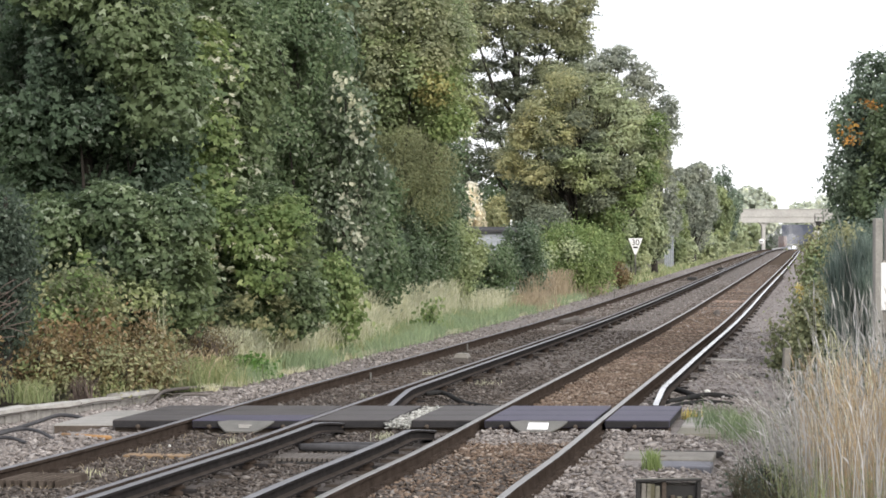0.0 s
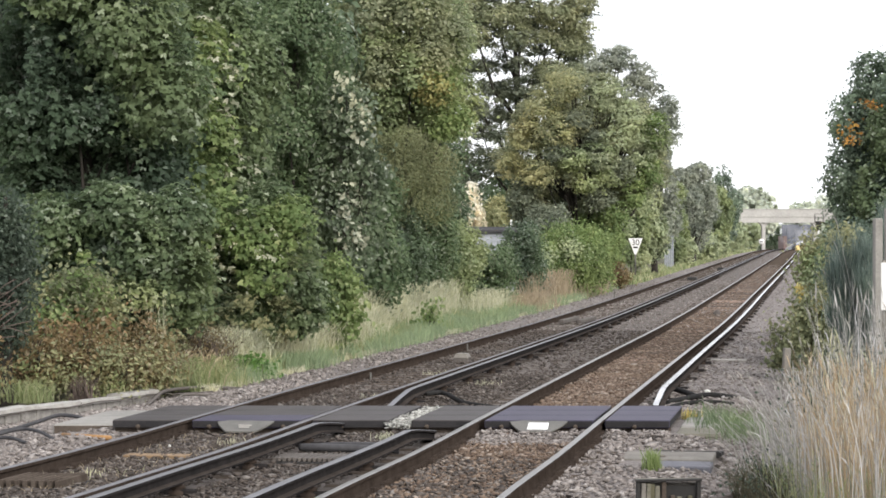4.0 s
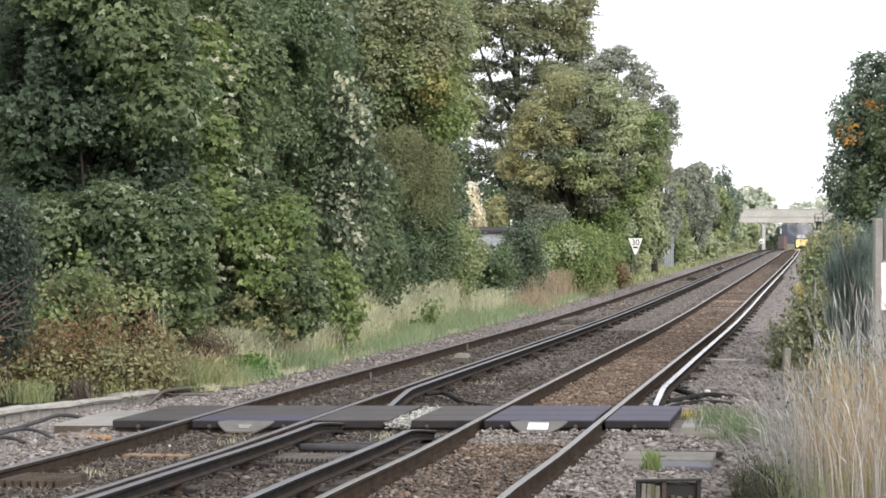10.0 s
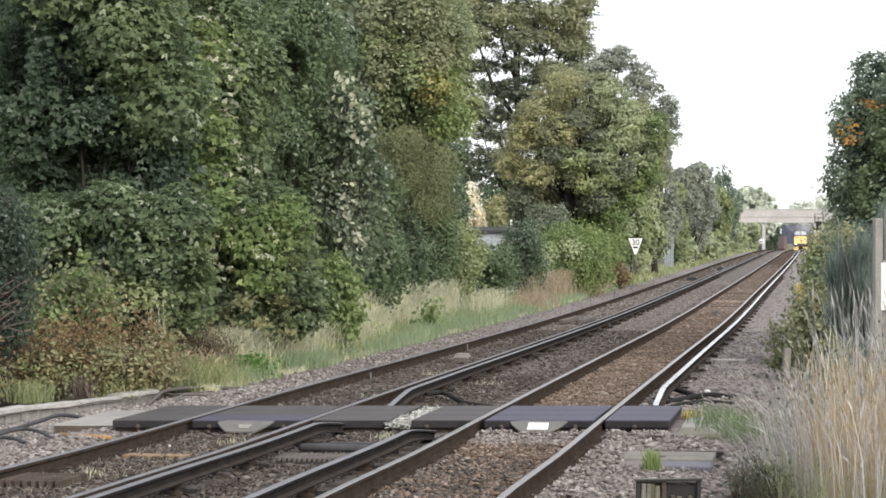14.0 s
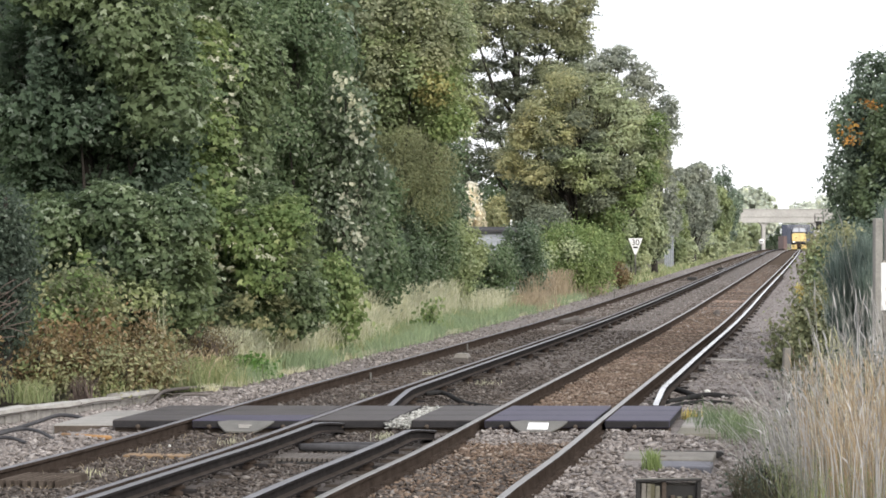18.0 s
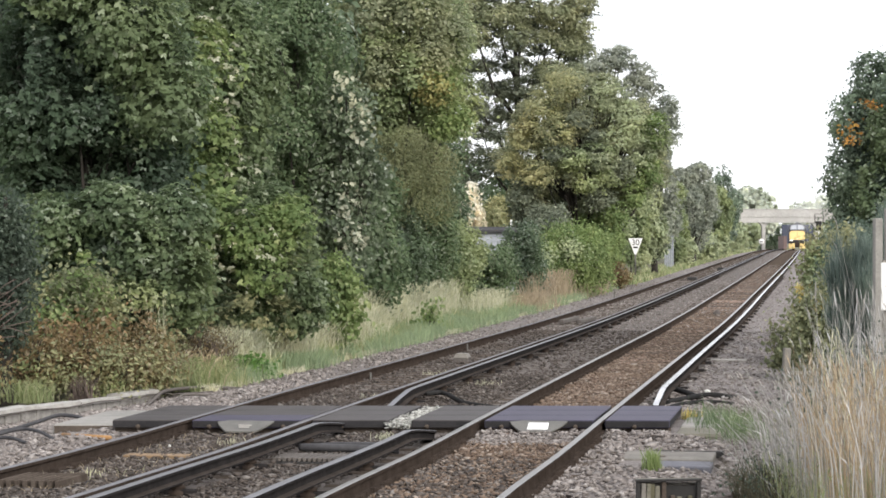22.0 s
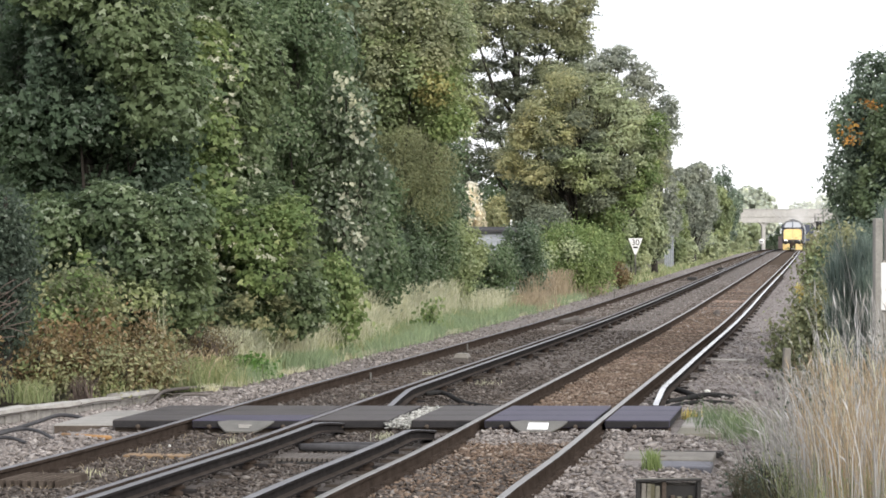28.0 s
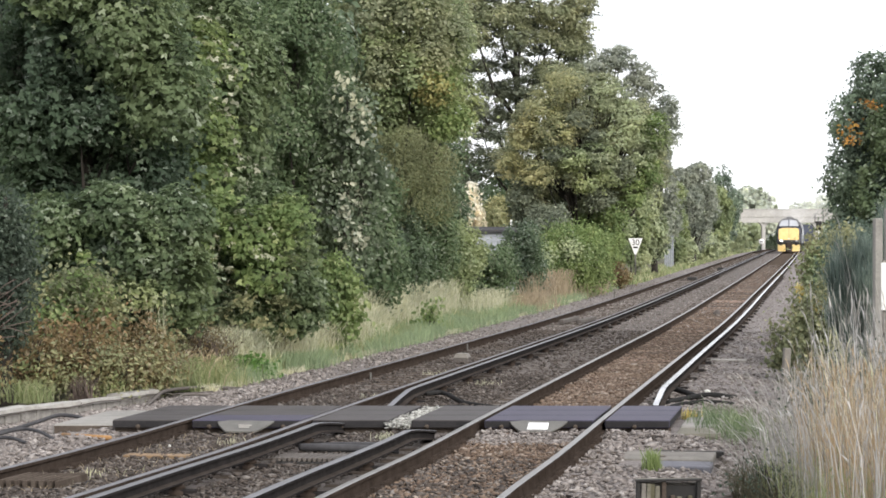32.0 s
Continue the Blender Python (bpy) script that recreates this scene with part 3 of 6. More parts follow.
def stones(name, rng, pts, size, mat, label):
    """Angular stones, eight faces each."""
    n = len(pts)
    oct_ = np.array([(1, 0.15, 0.1), (-0.35, 0.85, -0.1), (-0.75, -0.5, 0.15), (0.1, 0.1, 0.85), (0.3, -0.75, -0.1), (0, 0, -0.8)], float)
    tri = np.array([(0, 1, 3), (1, 2, 3), (2, 4, 3), (4, 0, 3), (1, 0, 5), (2, 1, 5), (4, 2, 5), (0, 4, 5)])
    v = oct_[None] + rng.normal(size=(n, 6, 3)) * 0.3
    v *= (size * rng.uniform(0.4, 1.15, (n, 1, 1)) * rng.uniform(0.45, 1.4, (n, 1, 3))) * np.array([1.3, 0.9, 0.55])
    a, b = rng.uniform(0, 6.283, n), rng.normal(size=n) * 0.5
    ca, sa, cb, sb = np.cos(a)[:, None], np.sin(a)[:, None], np.cos(b)[:, None], np.sin(b)[:, None]
    x, y, z = v[..., 0], v[..., 1], v[..., 2]
    y, z = y * cb - z * sb, y * sb + z * cb
    x, y = x * ca - y * sa, x * sa + y * ca
    v = np.stack([x, y, z], 2) + pts[:, None]
    q = (np.arange(n)[:, None, None] * 6 + tri[None]).reshape(-1, 3)
    tagged(new(name, fast_mesh(name, v.reshape(-1, 3), q, mat)), label, "ballast", "", "stuff")


def build_stones():
    rng = np.random.default_rng(5)

    def scatter(n, d0, d1, o0, o1, up):
        d, o = rng.uniform(d0, d1, n), rng.uniform(o0, o1, n)
        q = d - SKEW * o
        ok = ~((q > 27.82) & (q < 30.35) & (np.abs(o) < 3.45) & ~((o > -0.06) & (o < 0.22)))
        for r in (L1, L2, R1, R2, L2 + 0.41, R2 + 0.41 if d0 > 27 else R1 - 0.41):
            ok &= np.abs(o - r) > 0.09
        ok &= ~((q > 27.5) & (q < 27.9) & ((np.abs(o - (L1 + L2) / 2) < 0.4) | (np.abs(o - (R1 + R2) / 2) < 0.4)))
        ok &= ~((d > 23.9) & (d < 24.7) & (o > -0.6) & (o < 0.38))
        ok &= ~((d > 24.15) & (d < 26.0) & (np.abs(o - 3.62) < 0.5) & (rng.uniform(size=n) < 0.93))
        ok &= ~((d > 27.95) & (d < 30.6) & (o > 3.4) & (o < 4.15))
        d, o = d[ok], o[ok]
        p = along(d, o)
        h = np.interp(o, [-7, -6.2, -5.4, -4.5, -4.2, -3.6, -2.6, 2.6, 3.6, 4.3, 5.3], [-0.45, -0.43, -0.39, -0.28, -0.24, -0.16, -0.165, -0.165, -0.16, -0.24, -0.25])
        p[:, 2] += h + rng.uniform(-0.01, up, len(o))
        return p

    stones("loose_ballast", rng, np.concatenate([scatter(15000, 16, 36, R2, 5.2, 0.035), scatter(13000, 18, 36, -4.75, L1, 0.035), scatter(17000, 24, 37.5, -7.0, -4.5, 0.03), scatter(5000, 36, 60, -4.7, L1, 0.03), scatter(2600, 60, 120, -4.7, L1, 0.03), scatter(2600, 60, 130, R2, 4.6, 0.03),
           scatter(3000, 36, 60, R2, 4.8, 0.03), scatter(1500, 60, 170, R1, R2, 0.03), scatter(6500, 60, 120, L1, R1, 0.03), scatter(4000, 120, 260, -4.5, R1, 0.03)]), 0.043, M["stone_grey"], "loose grey pink ballast stones")
    stones("loose_ballast", rng, np.concatenate([scatter(6200, 16, 26.8, R1, R2, 0.03), scatter(8000, 30, 44, R1, R2, 0.02), scatter(5000, 44, 75, R1, R2, 0.02), scatter(1500, 75, 160, R1, R2, 0.03)]), 0.037,
           M["stone_brown"], "rust brown ballast stones between the rails")
    stones("loose_ballast", rng, np.concatenate([scatter(5500, 16, 24.8, R1, R2, 0.03), scatter(11000, 18, 36, L1, L2, 0.03), scatter(16000, 16, 40, L2, R1, 0.03), scatter(7000, 36, 60, L1, R1, 0.03)]), 0.038,
           M["stone_dull"], "dull brown grey ballast stones")
    p = np.concatenate([scatter(1300, 27.45, 28.2, R1, 3.4, 0.06), scatter(1900, 26.4, 28.0, R1, R2, 0.03)])
    stones("loose_ballast", rng, p, 0.036, M["stone_grey"], "ballast stones heaped against the crossing")
    d, o = rng.uniform(27.75, 30.5, 1300), rng.uniform(-0.07, 0.22, 1300)
    p = along(d, o, 0.0)
    p[:, 2] += rng.uniform(-0.10, -0.025, 1300)
    stones("pale_chippings", rng, p, 0.027, M["stone_pale"], "pale stone chippings between crossing panels")


RAIL = [(-0.07, -0.159), (-0.07, -0.148), (-0.012, -0.13), (-0.009, -0.05), (-0.036, -0.036), (-0.036, -0.006), (-0.028, 0.0),
        (0.028, 0.0), (0.036, -0.006), (0.036, -0.036), (0.009, -0.05), (0.012, -0.13), (0.07, -0.148), (0.07, -0.159)]


def boxes_along(name, items, mat):
    """Many small boxes in one mesh: (d, off, h, width, depth, height)."""
    vs, fs = [], []
    for d, o, h, w, dp, ht in items:
        b = len(vs)
        for zz in (h, h + ht):
            k = 0.85 if zz > h else 1
            for dx, dy in ((-1, -1), (1, -1), (1, 1), (-1, 1)):
                vs.append(along(d + dy * dp / 2 * k, o + dx * w / 2 * k, zz))
        fs += [(b, b + 3, b + 2, b + 1), (b + 4, b + 5, b + 6, b + 7)] + [(b + i, b + (i + 1) % 4, b + 4 + (i + 1) % 4, b + 4 + i) for i in range(4)]
    return mesh_of(name, vs, fs, mat)


def build_tracks():
    dd = np.concatenate([np.arange(-38, 60, 1.5), np.arange(60, 200, 4.0), np.arange(200, 620, 10.0)])
    for a, b, lab in ((L1, L2, "railway track with rusty rails on dark sleepers"), (R1, R2, "railway track with bright worn rails over brown ballast")):
        top = M["railtop"] if a > 0 else M["railtop_dull"]
        tr = thing("railway_track", (0, 0, 0), lab, "railway track", "running lines", "structure")
        for o in (a, b):
            part("rail", sweep("rail", [(o + x, z) for x, z in RAIL], dd, [M["rust"], top], (5, 6, 7)), tr)
        mid = (a + b) / 2
        rng = np.random.default_rng(int(10 + a))
        shared = [block("sleeper", (2.5 + 0.06 * i, 0.25, 0.13), M["sleeper"], (0, 0, -0.13), 0.012) for i in range(4)]
        clips = []
        for i in range(188):
            d = -9.88 + i * 0.66
            if d < 62:
                for o in (a, b):
                    clips += [(d, o - 0.1, -0.157, 0.07, 0.11, 0.05), (d, o + 0.1, -0.157, 0.07, 0.11, 0.05)]
            if 26.9 < d < 30.6:
                continue
            p = along(d, mid + rng.normal() * 0.02, -0.158 + rng.normal() * 0.006)
            part("sleeper", shared[i % 4], tr, "", pose(*[float(v) for v in p], 0, 0, heading(d) + rng.normal() * 0.6))
        far = [(114.2 + i * 0.7, mid, -0.288, 2.5, 0.25, 0.13) for i in range(460)]
        tagged(part("far_sleepers", boxes_along("far_sleepers", far, M["sleeper"]), tr), kind="stuff")
        tagged(part("rail_clips", boxes_along("rail_clips", clips, M["rust"]), tr), kind="stuff")


COND = [(-0.082, -0.120), (-0.082, -0.106), (-0.016, -0.096), (-0.011, -0.036), (-0.042, -0.028), (-0.042, -0.004), (-0.036, 0.0),
        (0.036, 0.0), (0.042, -0.004), (0.042, -0.028), (0.011, -0.036), (0.016, -0.096), (0.082, -0.106), (0.082, -0.120)]


def insulator_mesh():
    vs, fs, n = [], [], 10
    prof = [(0.085, 0.0), (0.085, 0.03), (0.055, 0.045), (0.075, 0.06), (0.075, 0.08), (0.05, 0.095), (0.06, 0.118)]
    for r, z in prof:
        for j in range(n):
            vs.append((r * math.cos(j * 6.2832 / n), r * math.sin(j * 6.2832 / n), z))
    for i in range(len(prof) - 1):
        for j in range(n):
            k = (j + 1) % n
            fs.append((i * n + j, i * n + k, (i + 1) * n + k, (i + 1) * n + j))
    fs.append(tuple((len(prof) - 1) * n + j for j in range(n)))
    return mesh_of("insulator", vs, fs, M["rust"], smooth=True)


def build_conductors():
    pot = insulator_mesh()
    bracket = block("bracket", (0.18, 0.09, 0.05), M["condside"], (0, 0, 0), 0.008)
    rows = ((L2 + 0.41, -30, 28.1, 0, 1, "dark conductor rail ending in a ramp at the crossing"), (R1 - 0.41, -30, 27.3, 0, 1, "dark conductor rail ending in a ramp at the crossing"),
            (L2 + 0.41, 30.7, 600, 1, 0, "dark conductor rail with a bright ramp end"), (R2 + 0.41, 31.8, 600, 1, 0, "bright topped conductor rail beside the running rail"))
    for o, d0, d1, r0, r1, lab in rows:
        th = thing("conductor_rail", (0, 0, 0), lab, "conductor rail", "conductor rails", "structure")
        dd = np.unique(np.concatenate([np.arange(d0, min(d1, 70), 0.4), np.arange(70, d1, 5.0) if d1 > 70 else [], [d1]]))
        dip = np.zeros(len(dd))
        if r0:
            dip = dip - 0.15 * np.clip((d0 + 1.7 - dd) / 1.7, 0, 1) ** 1.2
        if r1:
            dip = dip - 0.15 * np.clip((dd - d1 + 1.7) / 1.7, 0, 1) ** 1.2
        # foot tops get the lighter colour as a lit ledge under the dark web
        part("rail", sweep("rail", [(o + x, z + 0.076) for x, z in COND], dd, [M["condside"], M["condtop"] if o > R2 else M["cond_dull"], M["foot"]], {1: 2, 5: 1, 6: 1, 7: 1, 11: 2}, rise=dip), th)
        for d in np.arange(max(d0 + 1.9, 15.4), min(d1 - 1.5, 130), 2.64):
            p = along(d, o, -0.155)
            m = pose(*[float(v) for v in p], 0, 0, heading(d))
            part("insulator", pot, th, "", m)
            part("bracket", bracket, th, "", m @ pose(0.09, 0, 0))
            part("bracket", bracket, th, "", m @ pose(-0.09, 0, 0))


SKEW = 0.16


def slab(name, d0, d1, o0, o1, h0, h1, mats, bevel=0.012, skew=0.0):
    """A box that follows the line; with two materials the sides take the second."""
    bm = bmesh.new()
    v = [bm.verts.new(along(d + skew * o, o, h)) for h in (h0, h1) for d, o in ((d0, o0), (d0, o1), (d1, o1), (d1, o0))]
    fs = [bm.faces.new([v[i] for i in f]) for f in ((3, 2, 1, 0), (4, 5, 6, 7), (0, 1, 5, 4), (1, 2, 6, 5), (2, 3, 7, 6), (3, 0, 4, 7))]
    if len(mats) > 1:
        for f in fs[2:]:
            f.material_index = 1
    bmesh.ops.bevel(bm, geom=list(bm.edges), offset=bevel, segments=1, affect="EDGES")
    me = bpy.data.meshes.new(name)
    bm.to_mesh(me)
    bm.free()
    for m in mats:
        me.materials.append(m)
    return me


def build_deck():
    ck = thing("crossing_deck", (0, 0, 0), "dark purple grey rubber foot crossing panels over the tracks", "crossing", "", "structure")
    mats = [M["rubber"], M["rubber_edge"]]
    blue = [M["rubber_blue"], M["rubber_edge"]]
    for o0, o1 in ((-3.42, L1 - 0.05), (L1 + 0.09, L2 - 0.09), (L2 + 0.05, -0.07), (0.23, R1 - 0.05), (R1 + 0.09, R2 - 0.09), (R2 + 0.05, 3.38)):
        for i in range(3):
            d = 27.9 + i * 0.8
            part("panel", slab("panel", d + 0.004, d + 0.796, o0, o1, -0.105, -0.004, blue if o0 > 1 or (i == 0 and -2.5 < o0 < -2) else mats, skew=SKEW), ck)
        part("support_beam", slab("support_beam", 28.0, 28.14, o0, o1, -0.24, -0.107, [M["sleeper"]], 0.006, SKEW), ck, "dark timber support beam")
    # lifting eyes on the front edge
    eye = tube("eye", [(0, -0.02, 0.045), (0, 0.02, 0.045)], 0.028, M["sleeper"], 10)
    for o in (-3.1, -0.62, 0.42, 1.33, 2.23, 2.95, -1.33, -2.23):
        p = along(27.88 + SKEW * o, o, -0.13)
        part("lifting_eye", eye, ck, "", pose(*[float(v) for v in p], 0, 0, heading(28)))
    # deflector plates ahead of the deck, one in each track
    for o, tag in (((L1 + L2) / 2, "grey steel deflector plate"), ((R1 + R2) / 2, "grey steel deflector plate with white label")):
        n = 16
        vs, fs = [], []
        for i in range(n + 1):
            u = -1 + 2 * i / n
            dep = min(1.0, (1 - abs(u)) * 2.1) ** 0.75
            vs += [along(27.88 + SKEW * o, o + 0.36 * u, -0.008), along(27.88 + SKEW * o - 0.27 * dep - 0.01, o + 0.36 * u, -0.012 - 0.105 * dep), along(27.88 + SKEW * o - 0.27 * dep - 0.01, o + 0.36 * u, -0.03 - 0.105 * dep), along(27.88 + SKEW * o, o + 0.36 * u, -0.026)]
        for i in range(n):
            for a, b in ((0, 1), (1, 2), (2, 3), (3, 0)):
                fs.append((4 * i + a, 4 * i + b, 4 * i + 4 + b, 4 * i + 4 + a))
        df = part("deflector_plate", mesh_of("deflector_plate", vs, fs, M["steelplate"]), ck, tag)
        if o < 0:
            for k0, x0, x1 in ((0.4, -0.06, 0.11), (0.58, -0.04, 0.09)):
                c = [along(27.88 + SKEW * o - 0.27 * k - 0.01, o + x, -0.007 - 0.105 * k) for k, x in ((k0, x0), (k0, x1), (k0 + 0.1, x1), (k0 + 0.1, x0))]
                part("lettering_bar", mesh_of("lettering_bar", c + [p + np.array([0, 0.004, -0.008]) for p in c], [(3, 2, 1, 0), (0, 1, 5, 4), (1, 2, 6, 5), (2, 3, 7, 6), (3, 0, 4, 7), (4, 5, 6, 7)], M["concrete"]), df, "pale worn lettering bar")
        if o > 0:
            c = [along(27.88 + SKEW * o - 0.27 * k - 0.01, o + x, -0.004 - 0.105 * k) for k, x in ((0.22, -0.11), (0.22, 0.14), (0.85, 0.14), (0.85, -0.11))]
            part("label", mesh_of("label", c + [p + np.array([0, 0.004, -0.01]) for p in c], [(3, 2, 1, 0), (0, 1, 5, 4), (1, 2, 6, 5), (2, 3, 7, 6), (3, 0, 4, 7), (4, 5, 6, 7)], M["white"]), df, "blank white label")
    # concrete ends of the crossing
    solo("concrete_slab", slab("concrete_slab", 28.35, 30.6, -4.3, -3.45, -0.25, -0.095, [M["concrete_dk"], M["sleeper"]], 0.02, SKEW), (0, 0, 0), "pale concrete slab at the end of the crossing", "slab")
    for d0, d1, o0, o1, mt, lab in ((28.0, 28.9, 3.46, 4.05, "mossy", "mossy concrete slab beside the crossing"), (29.1, 30.6, 3.45, 4.1, "concrete_dk", "broken grey concrete slab beside the crossing"),
                                (29.4, 30.1, 4.15, 4.45, "concrete", "pale concrete fragment beside the path")):
        solo("concrete_slab", slab("concrete_slab", d0, d1, o0, o1, -0.3, -0.13, [M[mt]], 0.03), (0, 0, 0), lab, "slab", "crossing slabs")


def build_kerb():
    a, b = Vector((-9.6, 23.9, 0)), Vector((-4.65, 36.2, 0))
    n = 11
    rng = np.random.default_rng(8)
    d = (b - a).normalized()
    tn = math.degrees(math.atan2(d.y, d.x))
    kb = thing("concrete_kerb", (a.x, a.y, -0.62), "broken pale concrete platform edge", "kerb", "", "structure", tn)
    ln = (b - a).length / n
    for i in range(n):
        # three face blocks with open joints under each coping
        for k in range(3):
            w = ln / 3
            part("kerb_stone", block("kerb_stone", (w - 0.016 - 0.012 * rng.uniform(), 0.24, 0.35 + rng.normal() * 0.01), M["kerb_face"],
                                     (ln * i + w * (k + 0.5), 0.02 + rng.normal() * 0.008, 0), 0.012, (0, 0, rng.normal() * 0.8)), kb)
        bm = bmesh.new()
        bmesh.ops.create_grid(bm, x_segments=8, y_segments=2, size=0.5)
        bmesh.ops.solidify(bm, geom=list(bm.faces), thickness=0.055)
        wd = 0.29 + rng.normal() * 0.03
        for v in bm.verts:
            chip = 0.035 * noise.noise(Vector((v.co.x * 4 + i * 3.1, v.co.y * 2, 0)))
            v.co = Vector((v.co.x * (ln - 0.02), v.co.y * wd + (chip if abs(v.co.y) > 0.4 else 0), v.co.z + 0.012 * noise.noise(Vector((v.co.x * 3, i * 1.7, v.co.y * 3)))))
        bmesh.ops.transform(bm, matrix=pose(ln * (i + 0.5), 0.01, 0.405 + rng.normal() * 0.01, 0, 0, rng.normal() * 0.7), verts=bm.verts)
        me = bpy.data.meshes.new("coping")
        bm.to_mesh(me)
        bm.free()
        me.materials.append(M["kerb"])
        part("coping", me, kb)


def build_bridge():
    br = thing("road_bridge", (52.75, 350, -0.95), "pale grey concrete road bridge over the railway", "bridge")
    part("parapet", block("parapet", (26, 0.35, 1.15), M["cover"], (1.0, -2.9, 5.95), 0.04), br)
    part("parapet", block("parapet", (26, 0.35, 1.15), M["cover"], (1.0, 2.9, 5.95), 0.04), br)
    part("coping", block("coping", (26, 0.5, 0.12), M["cover"], (1.0, -2.9, 7.1), 0.03), br)
    part("deck", block("deck", (26, 5.4, 0.75), M["cover"], (1.0, 0, 5.15), 0.03), br)
    part("edge_beam", block("edge_beam", (26, 0.3, 0.84), M["cover"], (1.0, -2.85, 5.08), 0.03), br)
    # piers flare into the deck with rounded haunches
    for x, w in ((-3.45, 0.24), (4.7, 0.4)):
        prof = [(-w, 0.0), (-w, 4.1)] + [(-w - 0.75 * (1 - math.cos(k * math.pi / 12)), 4.1 + 1.0 * math.sin(k * math.pi / 12)) for k in range(1, 7)]
        full = prof + [(-px, pz) for px, pz in prof[::-1]]
        vs = [(x + px, yy, pz) for yy in (-2.7, -1.6) for px, pz in full]
        k = len(full)
        fs = [tuple(range(k))[::-1], tuple(range(k, 2 * k))] + [(j, (j + 1) % k, k + (j + 1) % k, k + j) for j in range(k)]
        part("pier", mesh_of("pier", vs, fs, M["cover"]), br)
    part("abutment", block("abutment", (1.2, 8.4, 5.0), M["cover"], (12.0, 0, 0), 0.03), br)
    part("abutment", block("abutment", (1.2, 8.4, 5.0), M["cover"], (-9.5, 0, 0), 0.03), br)
    # the second bridge, far beyond
    fb = thing("girder_bridge", (92, 575, -3.6), "distant dark blue girder bridge with brick abutments", "bridge")
    # girders deepened to fill in the shadow under the bridge, blued for haze
    part("girder", block("girder", (13, 0.4, 4.9), M["girder"], (1.3, -4, 3.6), 0.03), fb)
    part("girder", block("girder", (13, 0.4, 4.9), M["girder"], (1.3, 4, 3.6), 0.03), fb)
    part("deck", block("deck", (13, 8, 0.5), M["girder"], (1.3, 0, 4.7), 0.03), fb)
    part("abutment", block("abutment", (0.9, 9, 5.6), M["brick"], (-5.6, 0, 0), 0.03), fb, "red brick abutment")
    part("abutment", block("abutment", (2.2, 9, 8.4), M["brick"], (8.6, 0, 0), 0.03), fb, "red brick abutment")
    # bank of trees behind
    for i, (x, y, h) in enumerate(((66, 520, 10), (72, 545, 9), (92, 665, 12), (99, 672, 13), (86, 660, 12), (108, 668, 13), (50, 420, 8), (56, 470, 9), (79.5, 600, 10))):
        tree(200 + i, x, y, h, 4.2, 4, 0.2, "lf_dark" if i in (2, 3, 4, 5) else "lf_grey", 3500, 0.5, 9, "distant dark tree in the cutting", girth=0.2, simple=True, spread=0.4, group="distant trees")


